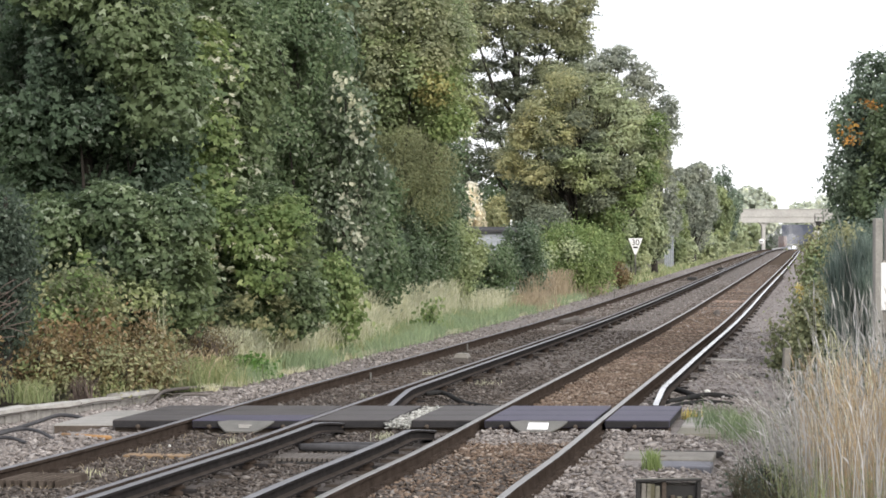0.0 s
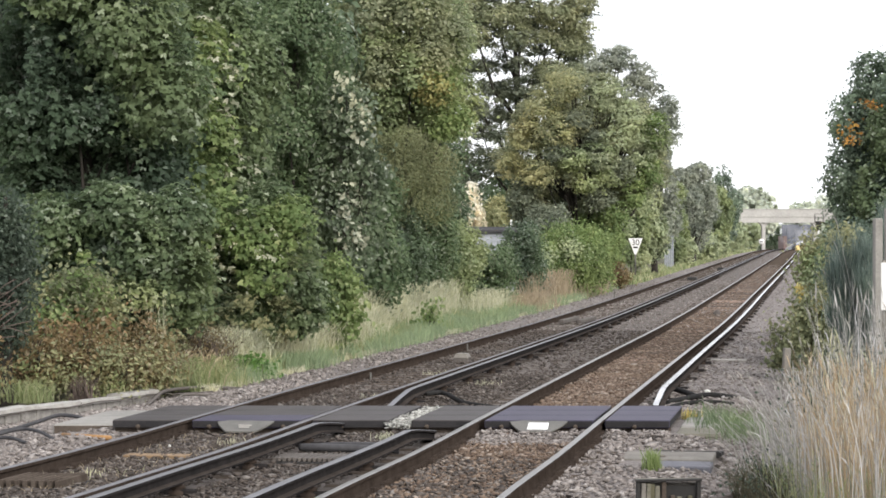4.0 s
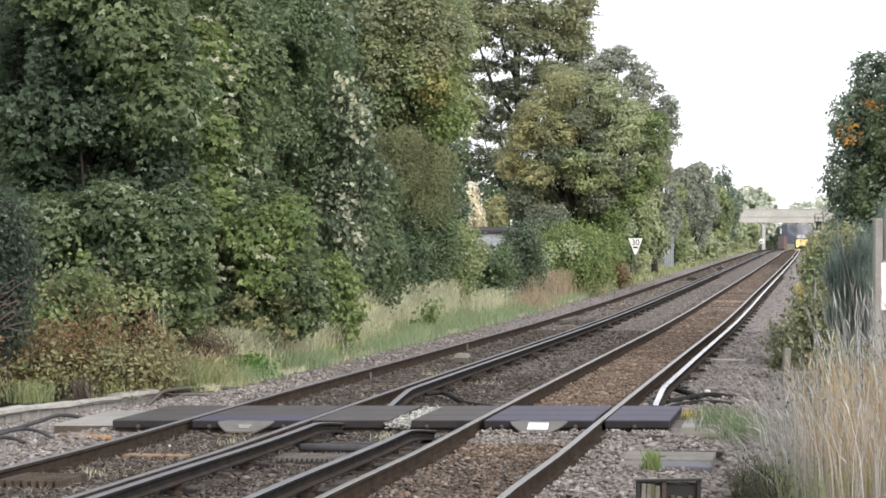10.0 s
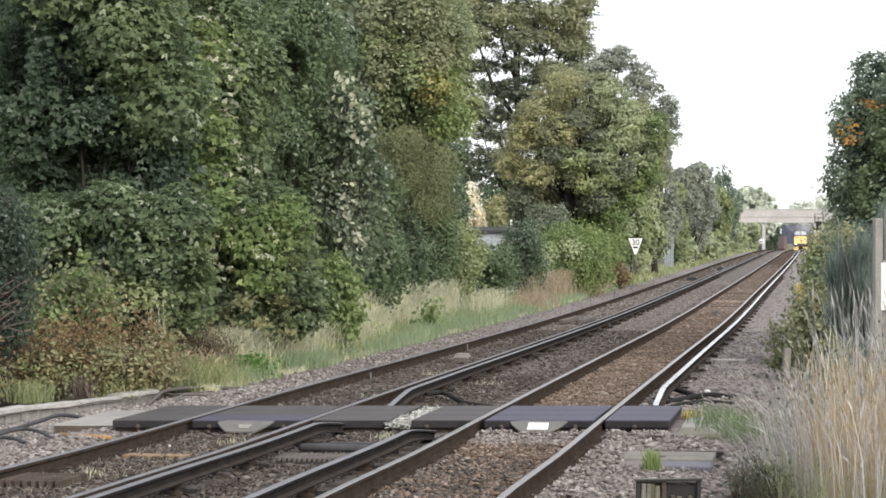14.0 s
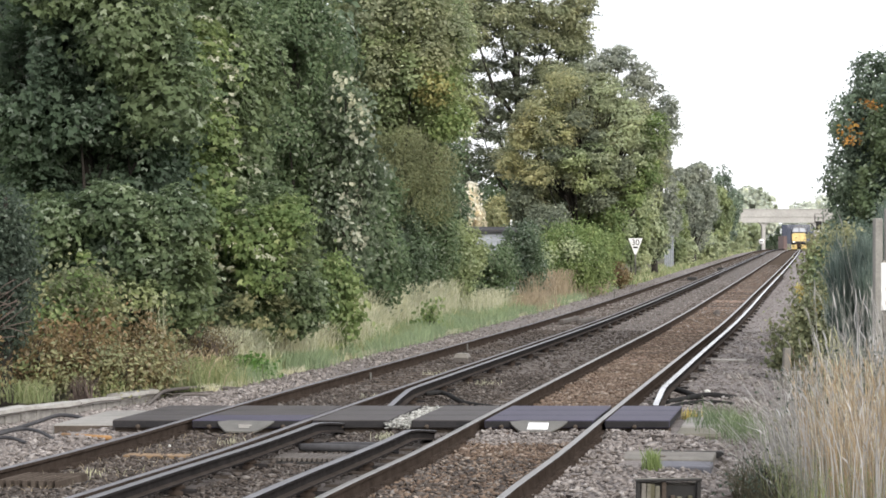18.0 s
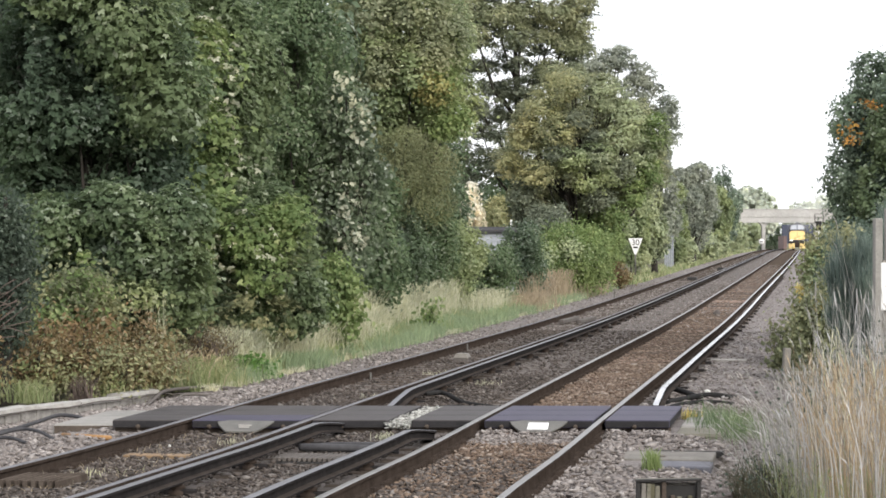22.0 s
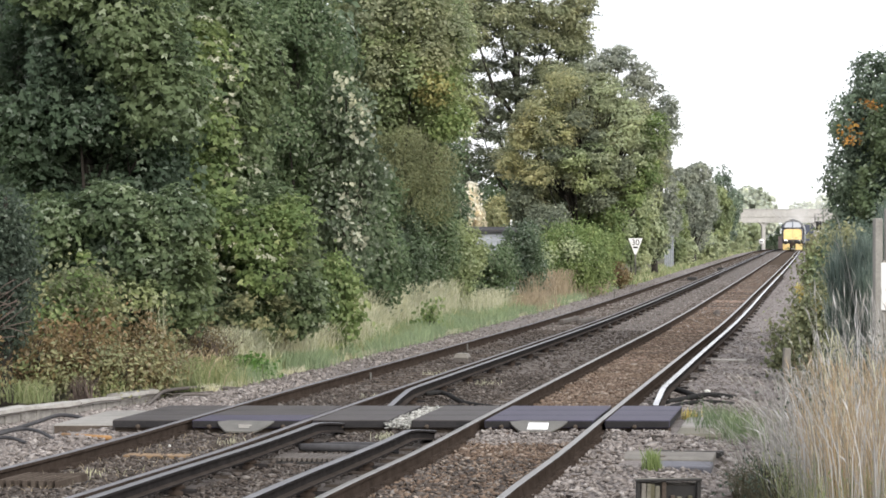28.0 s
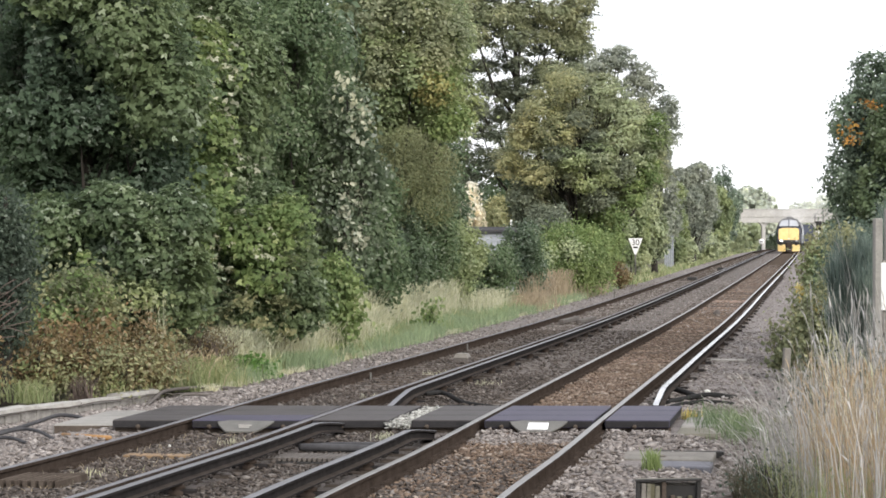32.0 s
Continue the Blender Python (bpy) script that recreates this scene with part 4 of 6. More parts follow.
def build_signs():
    # speed board
    sg = thing("speed_board", (10.9, 128, -0.33), "white triangular speed board with black numerals on a post", "railway sign")
    part("post", tube("post", [(0, 0.06, -0.2), (0, 0.06, 2.2)], 0.04, M["steelplate"], 10), sg)
    tri = [(-0.41, 0, 2.42), (0.41, 0, 2.42), (0.05, 0, 1.5), (-0.05, 0, 1.5)]
    vs = [(x, yy, z) for yy in (-0.02, 0.0) for x, y, z in tri]
    part("board", mesh_of("board", vs, [(0, 1, 2, 3)[::-1], (4, 5, 6, 7), (0, 1, 5, 4), (1, 2, 6, 5), (2, 3, 7, 6), (3, 0, 4, 7)], M["white"]), sg)
    txt = bpy.data.curves.new("numerals", "FONT")
    txt.body, txt.align_x, txt.size, txt.extrude = "30", "CENTER", 0.46, 0.004
    txt.materials.append(M["underframe"])
    part("numerals", txt, sg, "black numerals", pose(0, -0.03, 2.03, 90, 0, 0))
    part("bar", block("bar", (0.24, 0.01, 0.09), M["underframe"], (0, -0.028, 1.86)), sg, "small dark line of lettering")
    # round board beside the bridge pier
    rb = thing("round_board", (47.2, 335, -0.45), "round white board on a short post", "railway sign")
    part("post", tube("post", [(0, 0, -0.2), (0, 0, 1.5)], 0.06, M["steelplate"], 8), rb)
    part("disc", tube("disc", [(0, -0.12, 1.75), (0, -0.07, 1.75)], 0.4, M["white"], 24), rb)
    part("bar", block("bar", (0.42, 0.01, 0.16), M["roofgrey"], (0, -0.128, 1.67)), rb, "dark bar of lettering")
    # colour light signal before the bridge
    sn = thing("railway_signal", (54.2, 326, -1.0), "railway signal with dark head and ladder cage", "signal")
    part("post", tube("post", [(0, 0, -0.2), (0, 0, 5.2)], 0.09, M["white"], 10), sn)
    part("head", block("head", (0.55, 0.3, 1.15), M["underframe"], (0, -0.1, 4.0), 0.04), sn)
    part("backboard", block("backboard", (0.8, 0.05, 1.35), M["underframe"], (0, 0.12, 3.9), 0.02), sn)
    for z in (5.15, 5.75, 6.3):
        part("cage_bar", tube("cage_bar", [(-0.55, -0.3, z), (0.65, -0.3, z), (0.65, 0.4, z), (-0.55, 0.4, z), (-0.55, -0.3, z)], 0.035, M["underframe"], 6), sn)
    for x, y in ((-0.55, -0.3), (0.65, -0.3), (0.65, 0.4), (-0.55, 0.4)):
        part("cage_post", tube("cage_post", [(x, y, 5.1), (x, y, 6.3)], 0.035, M["underframe"], 6), sn)
    part("platform", block("platform", (1.3, 0.8, 0.06), M["underframe"], (0.05, 0.05, 5.08)), sn)
    for z in (4.25, 4.65):
        part("lens_hood", tube("lens_hood", [(0, -0.5, z), (0, -0.24, z)], 0.13, M["underframe"], 10), sn)
    # palisade fence panel
    pf = thing("palisade_panel", (15.5, 155, -0.2), "pale grey steel palisade fence panel", "fence", "", "", -12)
    for i in range(5):
        x = -0.26 + i * 0.13
        vs = [(x + a, b, c) for c in (0, 2.5 + 0.06 * (i % 2)) for a, b in ((-0.05, 0), (-0.02, -0.035), (0.02, -0.035), (0.05, 0))] + [(x, -0.02, 2.75)]
        fs = [(j, (j + 1) % 4, 4 + (j + 1) % 4, 4 + j) for j in range(4)] + [(4 + j, 4 + (j + 1) % 4, 8) for j in range(4)]
        part("pale", mesh_of("pale", vs, fs, M["shed"]), pf)
    for z in (0.5, 2.1):
        part("fence_rail", block("fence_rail", (0.7, 0.05, 0.06), M["steelplate"], (0, 0.04, z)), pf)
    # shed and white pipe behind the hedge
    sh = thing("shed", (1.2, 96, -0.1), "pale blue grey painted shed behind the hedge", "shed")
    for i in range(12):
        part("wall_board", block("wall_board", (3.6, 0.06, 0.205), M["shed"], (0, -0.8, i * 0.21), 0.012), sh)
    part("wall", block("wall", (3.5, 1.5, 2.5), M["shed"], (0, 0, 0)), sh)
    part("roof", block("roof", (3.9, 2.0, 0.14), M["roofgrey"], (0, 0, 2.52), 0.03, (4, 0, 0)), sh)
    solo("white_pole", tube("white_pole", [(0, 0, -0.3), (0, 0, 2.95)], [0.055, 0.045], M["white"], 10), (3.05, 101, 0.0), "thin white painted pole above the hedge", "pole")


def build_loco():
    lo = thing("diesel_locomotive", along(300, (R1 + R2) / 2), "dark blue diesel locomotive with yellow nose and snowploughs", "locomotive")

    def shell(name, sect, y0, y1, mat, taper=1.0, drop=0.0):
        k = len(sect)
        vs = [(x * s, y, z - dz) for y, s, dz in ((y0, taper, drop), (y1, 1.0, 0.0)) for x, z in sect]
        fs = [tuple(range(k)), tuple(range(k, 2 * k))[::-1]] + [(j, k + j, k + (j + 1) % k, (j + 1) % k) for j in range(k)]
        return mesh_of(name, vs, fs, mat)

    side = [(-1.33, 1.05), (-1.36, 1.3), (-1.36, 2.85), (-1.27, 3.15)]
    sect = side + [(-x, z) for x, z in side[::-1]]
    part("body", shell("body", sect, 1.75, 17.0, M["loco"]), lo)
    rf = [(-1.27, 3.15), (-1.08, 3.55), (-0.86, 3.78), (-0.5, 3.88), (0, 3.91)]
    part("roof", shell("roof", rf + [(-x, z) for x, z in rf[-2::-1]], 1.55, 17.2, M["locoroof"], 0.97, 0.03), lo)
    ns = [(-1.25, 1.05), (-1.27, 1.3), (-1.27, 2.55), (-1.15, 2.78), (-0.8, 2.88)]
    part("nose", shell("nose", ns + [(-x, z) for x, z in ns[::-1]], 0.42, 1.8, M["loco"], 0.95, 0.04), lo)
    pn = [(-1.14, 1.42), (-1.16, 1.6), (-1.16, 2.5), (-1.05, 2.68), (-0.78, 2.76)]
    part("nose_panel", shell("nose_panel", pn + [(-x, z) for x, z in pn[::-1]], 0.35, 0.46, M["yellow"], 0.97), lo, "yellow warning panel")
    part("door_seam", block("door_seam", (0.025, 0.02, 1.2), M["underframe"], (0, 0.345, 1.48)), lo)
    part("nose_door_handle", block("nose_door_handle", (0.14, 0.04, 0.04), M["steelplate"], (0.2, 0.33, 2.0)), lo)
    for s in (-1, 1):
        vs = [(s * 0.05, 1.26, 2.96), (s * 1.12, 1.30, 2.96), (s * 0.84, 1.54, 3.58), (s * 0.05, 1.50, 3.70)]
        part("windscreen", mesh_of("windscreen", vs + [(x, y + 0.05, z) for x, y, z in vs], [(0, 1, 2, 3), (7, 6, 5, 4), (0, 4, 5, 1), (1, 5, 6, 2), (2, 6, 7, 3), (3, 7, 4, 0)], M["glass"]), lo)
        bf = part("buffer", tube("buffer", [(s * 0.87, -0.15, 1.05), (s * 0.87, 0.45, 1.05)], 0.12, M["underframe"], 12), lo)
        part("buffer_head", tube("buffer_head", [(s * 0.87, -0.22, 1.05), (s * 0.87, -0.15, 1.05)], [0.24, 0.25], M["underframe"], 16), bf)
        part("marker_light", tube("marker_light", [(s * 0.86, 0.26, 1.22), (s * 0.86, 0.4, 1.22)], 0.19 if s < 0 else 0.15, M["lamp"] if s < 0 else M["white"], 14), lo)
        part("snowplough", block("snowplough", (0.86, 0.18, 0.78), M["yellow"], (s * 0.78, 0.1, 0.12), 0.04, (12, 0, s * 10)), lo, "yellow snowplough blade")
        part("side_window", block("side_window", (0.04, 0.7, 0.5), M["glass"], (s * 1.35, 2.5, 2.5)), lo)
        part("cab_door", block("cab_door", (0.04, 0.6, 1.9), M["loco"], (s * 1.36, 3.4, 1.1)), lo)
        part("handrail", tube("handrail", [(s * 1.18, 0.33, 1.5), (s * 1.2, 0.33, 2.4)], 0.025, M["steelplate"], 6), lo)
        for i in range(4):
            part("side_grille", block("side_grille", (0.05, 1.2, 0.7), M["underframe"], (s * 1.36, 6 + i * 2.2, 2.1), 0.02), lo)
        for y in (2.5, 4.6, 6.7, 11.8, 13.9, 16.0):
            wh = part("wheel", tube("wheel", [(s * 0.68, y, 0.57), (s * 0.82, y, 0.57)], 0.54, M["underframe"], 18), lo)
            part("tyre", tube("tyre", [(s * 0.70, y, 0.57), (s * 0.80, y, 0.57)], 0.57, M["steelplate"], 18), wh)
        for y in (4.6, 13.9):
            part("bogie_frame", block("bogie_frame", (0.16, 5.4, 0.4), M["underframe"], (s * 1.0, y, 0.45), 0.05), lo)
    part("headlight", tube("headlight", [(0, 0.28, 1.55), (0, 0.42, 1.55)], 0.07, M["white"], 14), lo)
    part("windscreen_pillar", block("windscreen_pillar", (0.1, 0.12, 0.85), M["loco"], (0, 1.42, 2.88)), lo)
    part("cab_front", block("cab_front", (2.4, 0.2, 0.55), M["roofgrey"], (0, 1.72, 2.86), 0.03), lo)
    part("buffer_beam", block("buffer_beam", (2.5, 0.2, 0.42), M["underframe"], (0, 0.38, 0.85), 0.03), lo)
    part("coupling", block("coupling", (0.5, 0.3, 0.75), M["rust"], (0, 0.05, 0.4), 0.05), lo)
    part("brake_hose", tube("brake_hose", [(0.35, 0.25, 0.95), (0.38, 0.05, 0.7), (0.33, 0.1, 0.4)], 0.04, M["black"], 6), lo)
    part("fuel_tank", block("fuel_tank", (2.3, 3.2, 0.8), M["underframe"], (0, 9.25, 0.35), 0.1), lo)
    part("exhaust_dome", tube("exhaust_dome", [(0, 6.6, 3.5), (0, 6.6, 3.98)], [0.75, 0.4], M["roofgrey"], 14), lo)
    part("roof_fan", tube("roof_fan", [(0, 13, 3.7), (0, 13, 3.88)], 0.7, M["roofgrey"], 18), lo)
    part("roof_horn", block("roof_horn", (0.5, 0.4, 0.22), M["locoroof"], (0, 2.4, 3.86), 0.05), lo)
    return lo


def build_coach():
    """The coach that follows the locomotive."""
    co = thing("railway_coach", along(320, (R1 + R2) / 2), "pale roofed railway coach behind the locomotive", "railway coach")
    side = [(-1.3, 1.0), (-1.36, 1.4), (-1.36, 2.6), (-1.3, 3.1)]
    full = side + [(-x, z) for x, z in side[::-1]]
    roof = [(-1.3, 3.1), (-1.12, 3.48), (-0.75, 3.72), (-0.3, 3.82), (0.3, 3.82), (0.75, 3.72), (1.12, 3.48), (1.3, 3.1)]
    for nm, sec, mt in (("body", full, "shed"), ("roof", roof, "kerb")):
        k = len(sec)
        vs = [(x, y, z) for y in (0.0, 19.5) for x, z in sec]
        part(nm, mesh_of(nm, vs, [tuple(range(k)), tuple(range(k, 2 * k))[::-1]] + [(j, k + j, k + (j + 1) % k, (j + 1) % k) for j in range(k)], M[mt]), co)
    for sd in (-1, 1):
        for i in range(8):
            part("window", block("window", (0.03, 1.2, 0.75), M["glass"], (sd * 1.365, 2.0 + i * 2.2, 1.95), 0.01), co)
        for y in (2.0, 4.6, 14.9, 17.5):
            part("wheel", tube("wheel", [(sd * 0.68, y, 0.46), (sd * 0.82, y, 0.46)], 0.46, M["underframe"], 16), co)
    for y in (3.3, 16.2):
        part("bogie_frame", block("bogie_frame", (2.2, 3.4, 0.3), M["underframe"], (0, y, 0.5), 0.05), co)
    part("gangway", block("gangway", (0.9, 0.3, 2.0), M["underframe"], (0, -0.12, 1.1), 0.04), co)
    part("underframe", block("underframe", (2.4, 19.0, 0.3), M["underframe"], (0, 9.75, 0.75), 0.03), co)
    return co


def build_smoke():
    """Thin exhaust haze: a few veils, each nearly clear."""
    m = Mat("thin_smoke")
    m.done(lin(0.85, 0.85, 0.85), 1.0)
    f = m.ramp(m.noise(0.45, 3, 0.6), [(0.35, (0.0, 0.0, 0.0, 1)), (0.75, (0.12, 0.12, 0.12, 1))])
    tr = m.node("ShaderNodeBsdfTransparent")
    mx = m.node("ShaderNodeMixShader")
    m.link(f, mx.inputs["Fac"])
    m.link(tr.outputs["BSDF"], mx.inputs[1])
    m.link(m.b.outputs["BSDF"], mx.inputs[2])
    m.link(mx.outputs["Shader"], m.out.inputs["Surface"])
    sm = thing("exhaust_smoke", along(300, 1.78), "thin grey exhaust haze above the locomotive", "smoke")
    rng = np.random.default_rng(9)
    for i, (x, y, z, r) in enumerate(((0.6, 10, 5.2, 1.5), (2.0, 20, 6.4, 2.8), (0.2, 34, 7.0, 3.6))):
        for k in range(1):
            bm = bmesh.new()
            bmesh.ops.create_icosphere(bm, subdivisions=3, radius=r)
            for v in bm.verts:
                v.co *= 1 + 0.3 * noise.noise(v.co * (1.1 / r) * 1.5 + Vector((i * 3.1, k * 1.7, 0)))
                v.co += Vector((x, y, z))
            bm.faces.ensure_lookup_table()
            me = bpy.data.meshes.new("puff")
            bm.to_mesh(me)
            bm.free()
            me.materials.append(m.m)
            me.polygons.foreach_set("use_smooth", np.ones(len(me.polygons), bool))
            part("puff", me, sm)
    return sm


# ---------------------------------------------------------------- the left bank
def gaps(seed, count, box0, box1, size):
    """Dark openings among the leaves, scattered through a box of the crown."""
    r = np.random.default_rng(seed)
    c, k = r.uniform(box0, box1, (count, 3)), r.uniform(0.6, 1.4, (count, 3)) * size
    return [(tuple(a), (b[0], b[1] * 2, b[2] * 0.9)) for a, b in zip(c, k)]


def build_left_trees():
    big = [tree(11, -6.7, 42.5, 8.6, 2.1, 1.9, 1.2, "lf_deep", 44000, 0.115, 24, "tall dark green maple tree beside the railway", girth=0.2, lobes=True, spread=0.22, lump=(0.22, 0.4), slim=0.9,
         extra=[("lf_maple", 5500, [((0.9, -1.5, 6.2), (0.9, 0.6, 1.0)), ((1.6, -1.2, 5.0), (0.8, 0.6, 1.0)), ((-0.3, -1.6, 7.0), (0.8, 0.6, 0.7))])], hollows=[((-1.25, -1.2, 5.6), (0.45, 1.2, 0.8)), ((0.3, -1.5, 3.55), (0.85, 0.9, 0.42))]),
       tree(12, -5.2, 46.5, 9.2, 1.75, 1.8, 0.9, "lf_maple", 42000, 0.115, 22, "green maple tree with yellowing leaves", girth=0.16, lobes=True, spread=0.22, lump=(0.22, 0.4), slim=0.9,
         extra=[("lf_lime", 4200, [((-0.9, -1.5, 7.6), (0.45, 0.4, 0.6)), ((0.3, -1.65, 6.1), (0.5, 0.4, 0.6)), ((0.1, -1.7, 5.2), (0.45, 0.4, 0.5)), ((0.5, -1.7, 4.4), (0.5, 0.4, 0.5)), ((0.4, -1.6, 3.7), (0.5, 0.4, 0.4))]), ("lf_palest", 210, [((0.5, -1.8, 5.6), (0.6, 0.2, 1.2)), ((0.9, -1.6, 3.6), (0.5, 0.2, 0.6))])])]
    tree(13, -3.45, 52, 10.0, 1.65, 1.7, 0.9, "lf_ivy", 48000, 0.1, 26, "tall tree clad in climbing ivy", girth=0.2, simple=True, lump=(0.2, 0.38),
         hollows=[((0.0, -1.5, 6.2), (0.45, 1.0, 0.6))] + gaps(130, 34, (-1.5, -1.9, 1.5), (1.5, -1.0, 9.0), 0.2))
    big.append(tree(14, -2.2, 51.2, 6.7, 1.0, 0.8, 1.2, "lf_pale", 5200, 0.13, 20, pear=0.2, label="slender tree with pale leaf undersides", girth=0.1,
                    extra=[("lf_palest", 180, [((0.05, -0.75, 5.9), (0.3, 0.15, 0.4)), ((0.35, -0.7, 5.1), (0.25, 0.15, 0.4)), ((0.05, -0.8, 3.4), (0.3, 0.15, 0.4)), ((0.2, -0.8, 2.6), (0.3, 0.15, 0.4))])]))
    tree(15, -1.35, 70, 12.1, 2.35, 2.3, 4.2, "lf_olive", 52000, 0.13, 40, "olive green tree turning yellow in patches", girth=0.2, simple=True, lump=(0.14, 0.28), shell=0.92, spread=0.22, layered=True,
         extra=[("lf_lime", 3200, [((1.1, -1.7, 7.2), (0.55, 0.4, 0.7)), ((1.5, -1.6, 6.0), (0.5, 0.4, 0.6))]), ("lf_oak", 9000, [((-0.8, -1.9, 9.2), (0.8, 0.5, 0.8)), ((0.6, -1.9, 9.4), (0.8, 0.5, 0.8)), ((0.9, -1.9, 7.9), (0.7, 0.5, 0.7)), ((-0.6, -2.0, 7.6), (0.7, 0.5, 0.7)), ((1.5, -1.5, 8.7), (0.6, 0.5, 0.8)), ((0.2, -2.0, 10.6), (0.9, 0.5, 0.7))]), ("lf_amber", 900, [((1.1, -1.95, 6.9), (0.32, 0.3, 0.5))])])
    tree(16, -1.4, 66, 6.0, 2.05, 1.3, 2.6, "lf_feather", 26000, 0.10, 20, "feathery olive grey bush", "bush", "bush", 0.08, slim=0.3, simple=True, lump=(0.2, 0.38))
    # an open oak: leafy clumps (across, up, size) on bare limbs, with sky between
    rng = np.random.default_rng(170)
    clumps = ((-2.4, 13.2, 1.0), (-1.0, 12.9, 0.95), (0.4, 13.2, 1.1), (2.0, 12.9, 1.1), (3.0, 13.5, 0.8), (-3.3, 11.8, 0.8), (-2.1, 11.9, 0.7), (0.0, 11.9, 0.8), (1.3, 11.8, 0.75),
              (2.4, 11.6, 0.8), (-1.3, 9.8, 0.7), (-0.4, 9.4, 0.8), (0.5, 9.7, 0.75), (-2.4, 9.8, 0.55), (-1.8, 7.4, 0.55), (-0.95, 7.2, 0.6), (-0.3, 8.3, 0.75), (-2.9, 7.8, 0.5),
              (0.7, 8.6, 0.6), (-2.4, 6.3, 0.8), (-1.5, 6.0, 0.75), (-3.2, 5.8, 0.75), (-2.3, 5.2, 0.9), (-1.0, 5.7, 0.75), (1.6, 10.2, 0.9), (2.6, 9.8, 0.8), (-1.2, 14.6, 1.1), (1.2, 14.8, 1.2), (2.9, 11.4, 0.8), (3.1, 12.3, 0.65),
              (-1.0, 10.9, 0.6), (-1.7, 10.6, 0.5), (-2.7, 10.8, 0.55), (0.2, 10.7, 0.55), (-1.9, 9.0, 0.5), (-1.1, 8.5, 0.5), (-3.0, 9.2, 0.55), (-2.6, 8.5, 0.5), (-3.2, 10.3, 0.5))
    crown = [((x, float(rng.uniform(-1.6, 1.2)), z), (r * 1.05, r * 0.9, r * 0.72)) for x, z, r in clumps] + [((x + float(rng.uniform(-0.7, 0.7)), float(rng.uniform(-1.0, 1.6)), z + float(rng.uniform(-0.6, 0.6))), (r * 0.6, r * 0.6, r * 0.4)) for x, z, r in clumps]
    # small outer sprays across the openings
    crown += [((float(rng.uniform(-3.4, 0.7)), float(rng.uniform(-1.2, 1.2)), float(rng.uniform(6.8, 12.0))), (float(q), float(q) * 0.9, float(q) * 0.6)) for q in rng.uniform(0.24, 0.44, 52)]
    # lighter leaves on upper and right clumps paint the lit outside of the crown
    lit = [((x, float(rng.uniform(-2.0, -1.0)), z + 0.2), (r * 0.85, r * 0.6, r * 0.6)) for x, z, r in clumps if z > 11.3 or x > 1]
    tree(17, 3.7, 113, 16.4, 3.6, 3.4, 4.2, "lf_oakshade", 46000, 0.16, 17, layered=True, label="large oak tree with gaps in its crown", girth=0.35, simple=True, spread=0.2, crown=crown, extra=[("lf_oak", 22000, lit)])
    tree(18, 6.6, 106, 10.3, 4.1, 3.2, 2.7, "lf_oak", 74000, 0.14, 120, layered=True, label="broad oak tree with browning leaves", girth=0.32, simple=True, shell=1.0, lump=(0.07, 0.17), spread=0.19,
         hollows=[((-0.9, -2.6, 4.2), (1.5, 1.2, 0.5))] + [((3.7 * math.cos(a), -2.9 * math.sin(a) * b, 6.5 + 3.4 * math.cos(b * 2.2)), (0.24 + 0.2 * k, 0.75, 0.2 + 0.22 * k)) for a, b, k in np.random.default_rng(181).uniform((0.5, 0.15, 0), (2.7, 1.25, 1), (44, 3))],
         # skirt and some front clumps take the shade-coloured oak leaf
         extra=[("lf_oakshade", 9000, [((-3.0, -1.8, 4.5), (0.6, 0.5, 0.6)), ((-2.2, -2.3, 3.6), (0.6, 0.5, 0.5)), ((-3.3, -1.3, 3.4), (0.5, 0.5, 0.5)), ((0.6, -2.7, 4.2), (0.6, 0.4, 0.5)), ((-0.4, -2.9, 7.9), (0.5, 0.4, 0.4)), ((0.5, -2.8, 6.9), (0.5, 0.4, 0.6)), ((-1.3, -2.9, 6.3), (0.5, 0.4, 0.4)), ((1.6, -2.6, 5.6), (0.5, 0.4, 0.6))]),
                ("lf_tan", 7500, [((-2.8, -2.2, 7.2), (0.8, 0.6, 0.7)), ((-2.0, -2.3, 8.5), (0.8, 0.6, 0.7)), ((-1.0, -2.2, 9.5), (0.8, 0.6, 0.7)), ((-3.5, -1.7, 5.8), (0.6, 0.6, 0.6)), ((-1.4, -2.8, 7.3), (0.8, 0.6, 0.7)), ((-2.3, -2.7, 5.5), (0.8, 0.6, 0.6))]),
                ("lf_light", 3500, [((1.2, -2.5, 9.0), (0.8, 0.6, 0.7)), ((1.9, -2.6, 7.9), (0.8, 0.6, 0.8)), ((1.3, -2.8, 7.0), (0.7, 0.6, 0.6)), ((2.4, -2.4, 6.5), (0.7, 0.6, 0.7))]),
                ("lf_olive", 3500, [((-0.7, -3.0, 6.1), (0.8, 0.5, 0.6)), ((0.5, -3.0, 6.3), (0.8, 0.5, 0.6)), ((0.0, -3.0, 5.0), (0.7, 0.5, 0.5)), ((1.1, -2.9, 5.3), (0.7, 0.5, 0.5))]),
                ("lf_lime", 4200, [((3.2, -1.6, 7.4), (0.55, 0.5, 0.8)), ((2.1, -2.4, 4.5), (0.5, 0.4, 0.7)), ((2.9, -2.0, 5.5), (0.5, 0.4, 0.7)), ((1.3, -2.6, 3.6), (0.5, 0.4, 0.5))])])
    tree(27, 5.6, 110.5, 6.6, 2.6, 1.2, 0.4, "lf_dark", 20000, 0.15, 22, "shaded tree in the hollow under the oaks", girth=0.15, simple=True, lump=(0.2, 0.36))
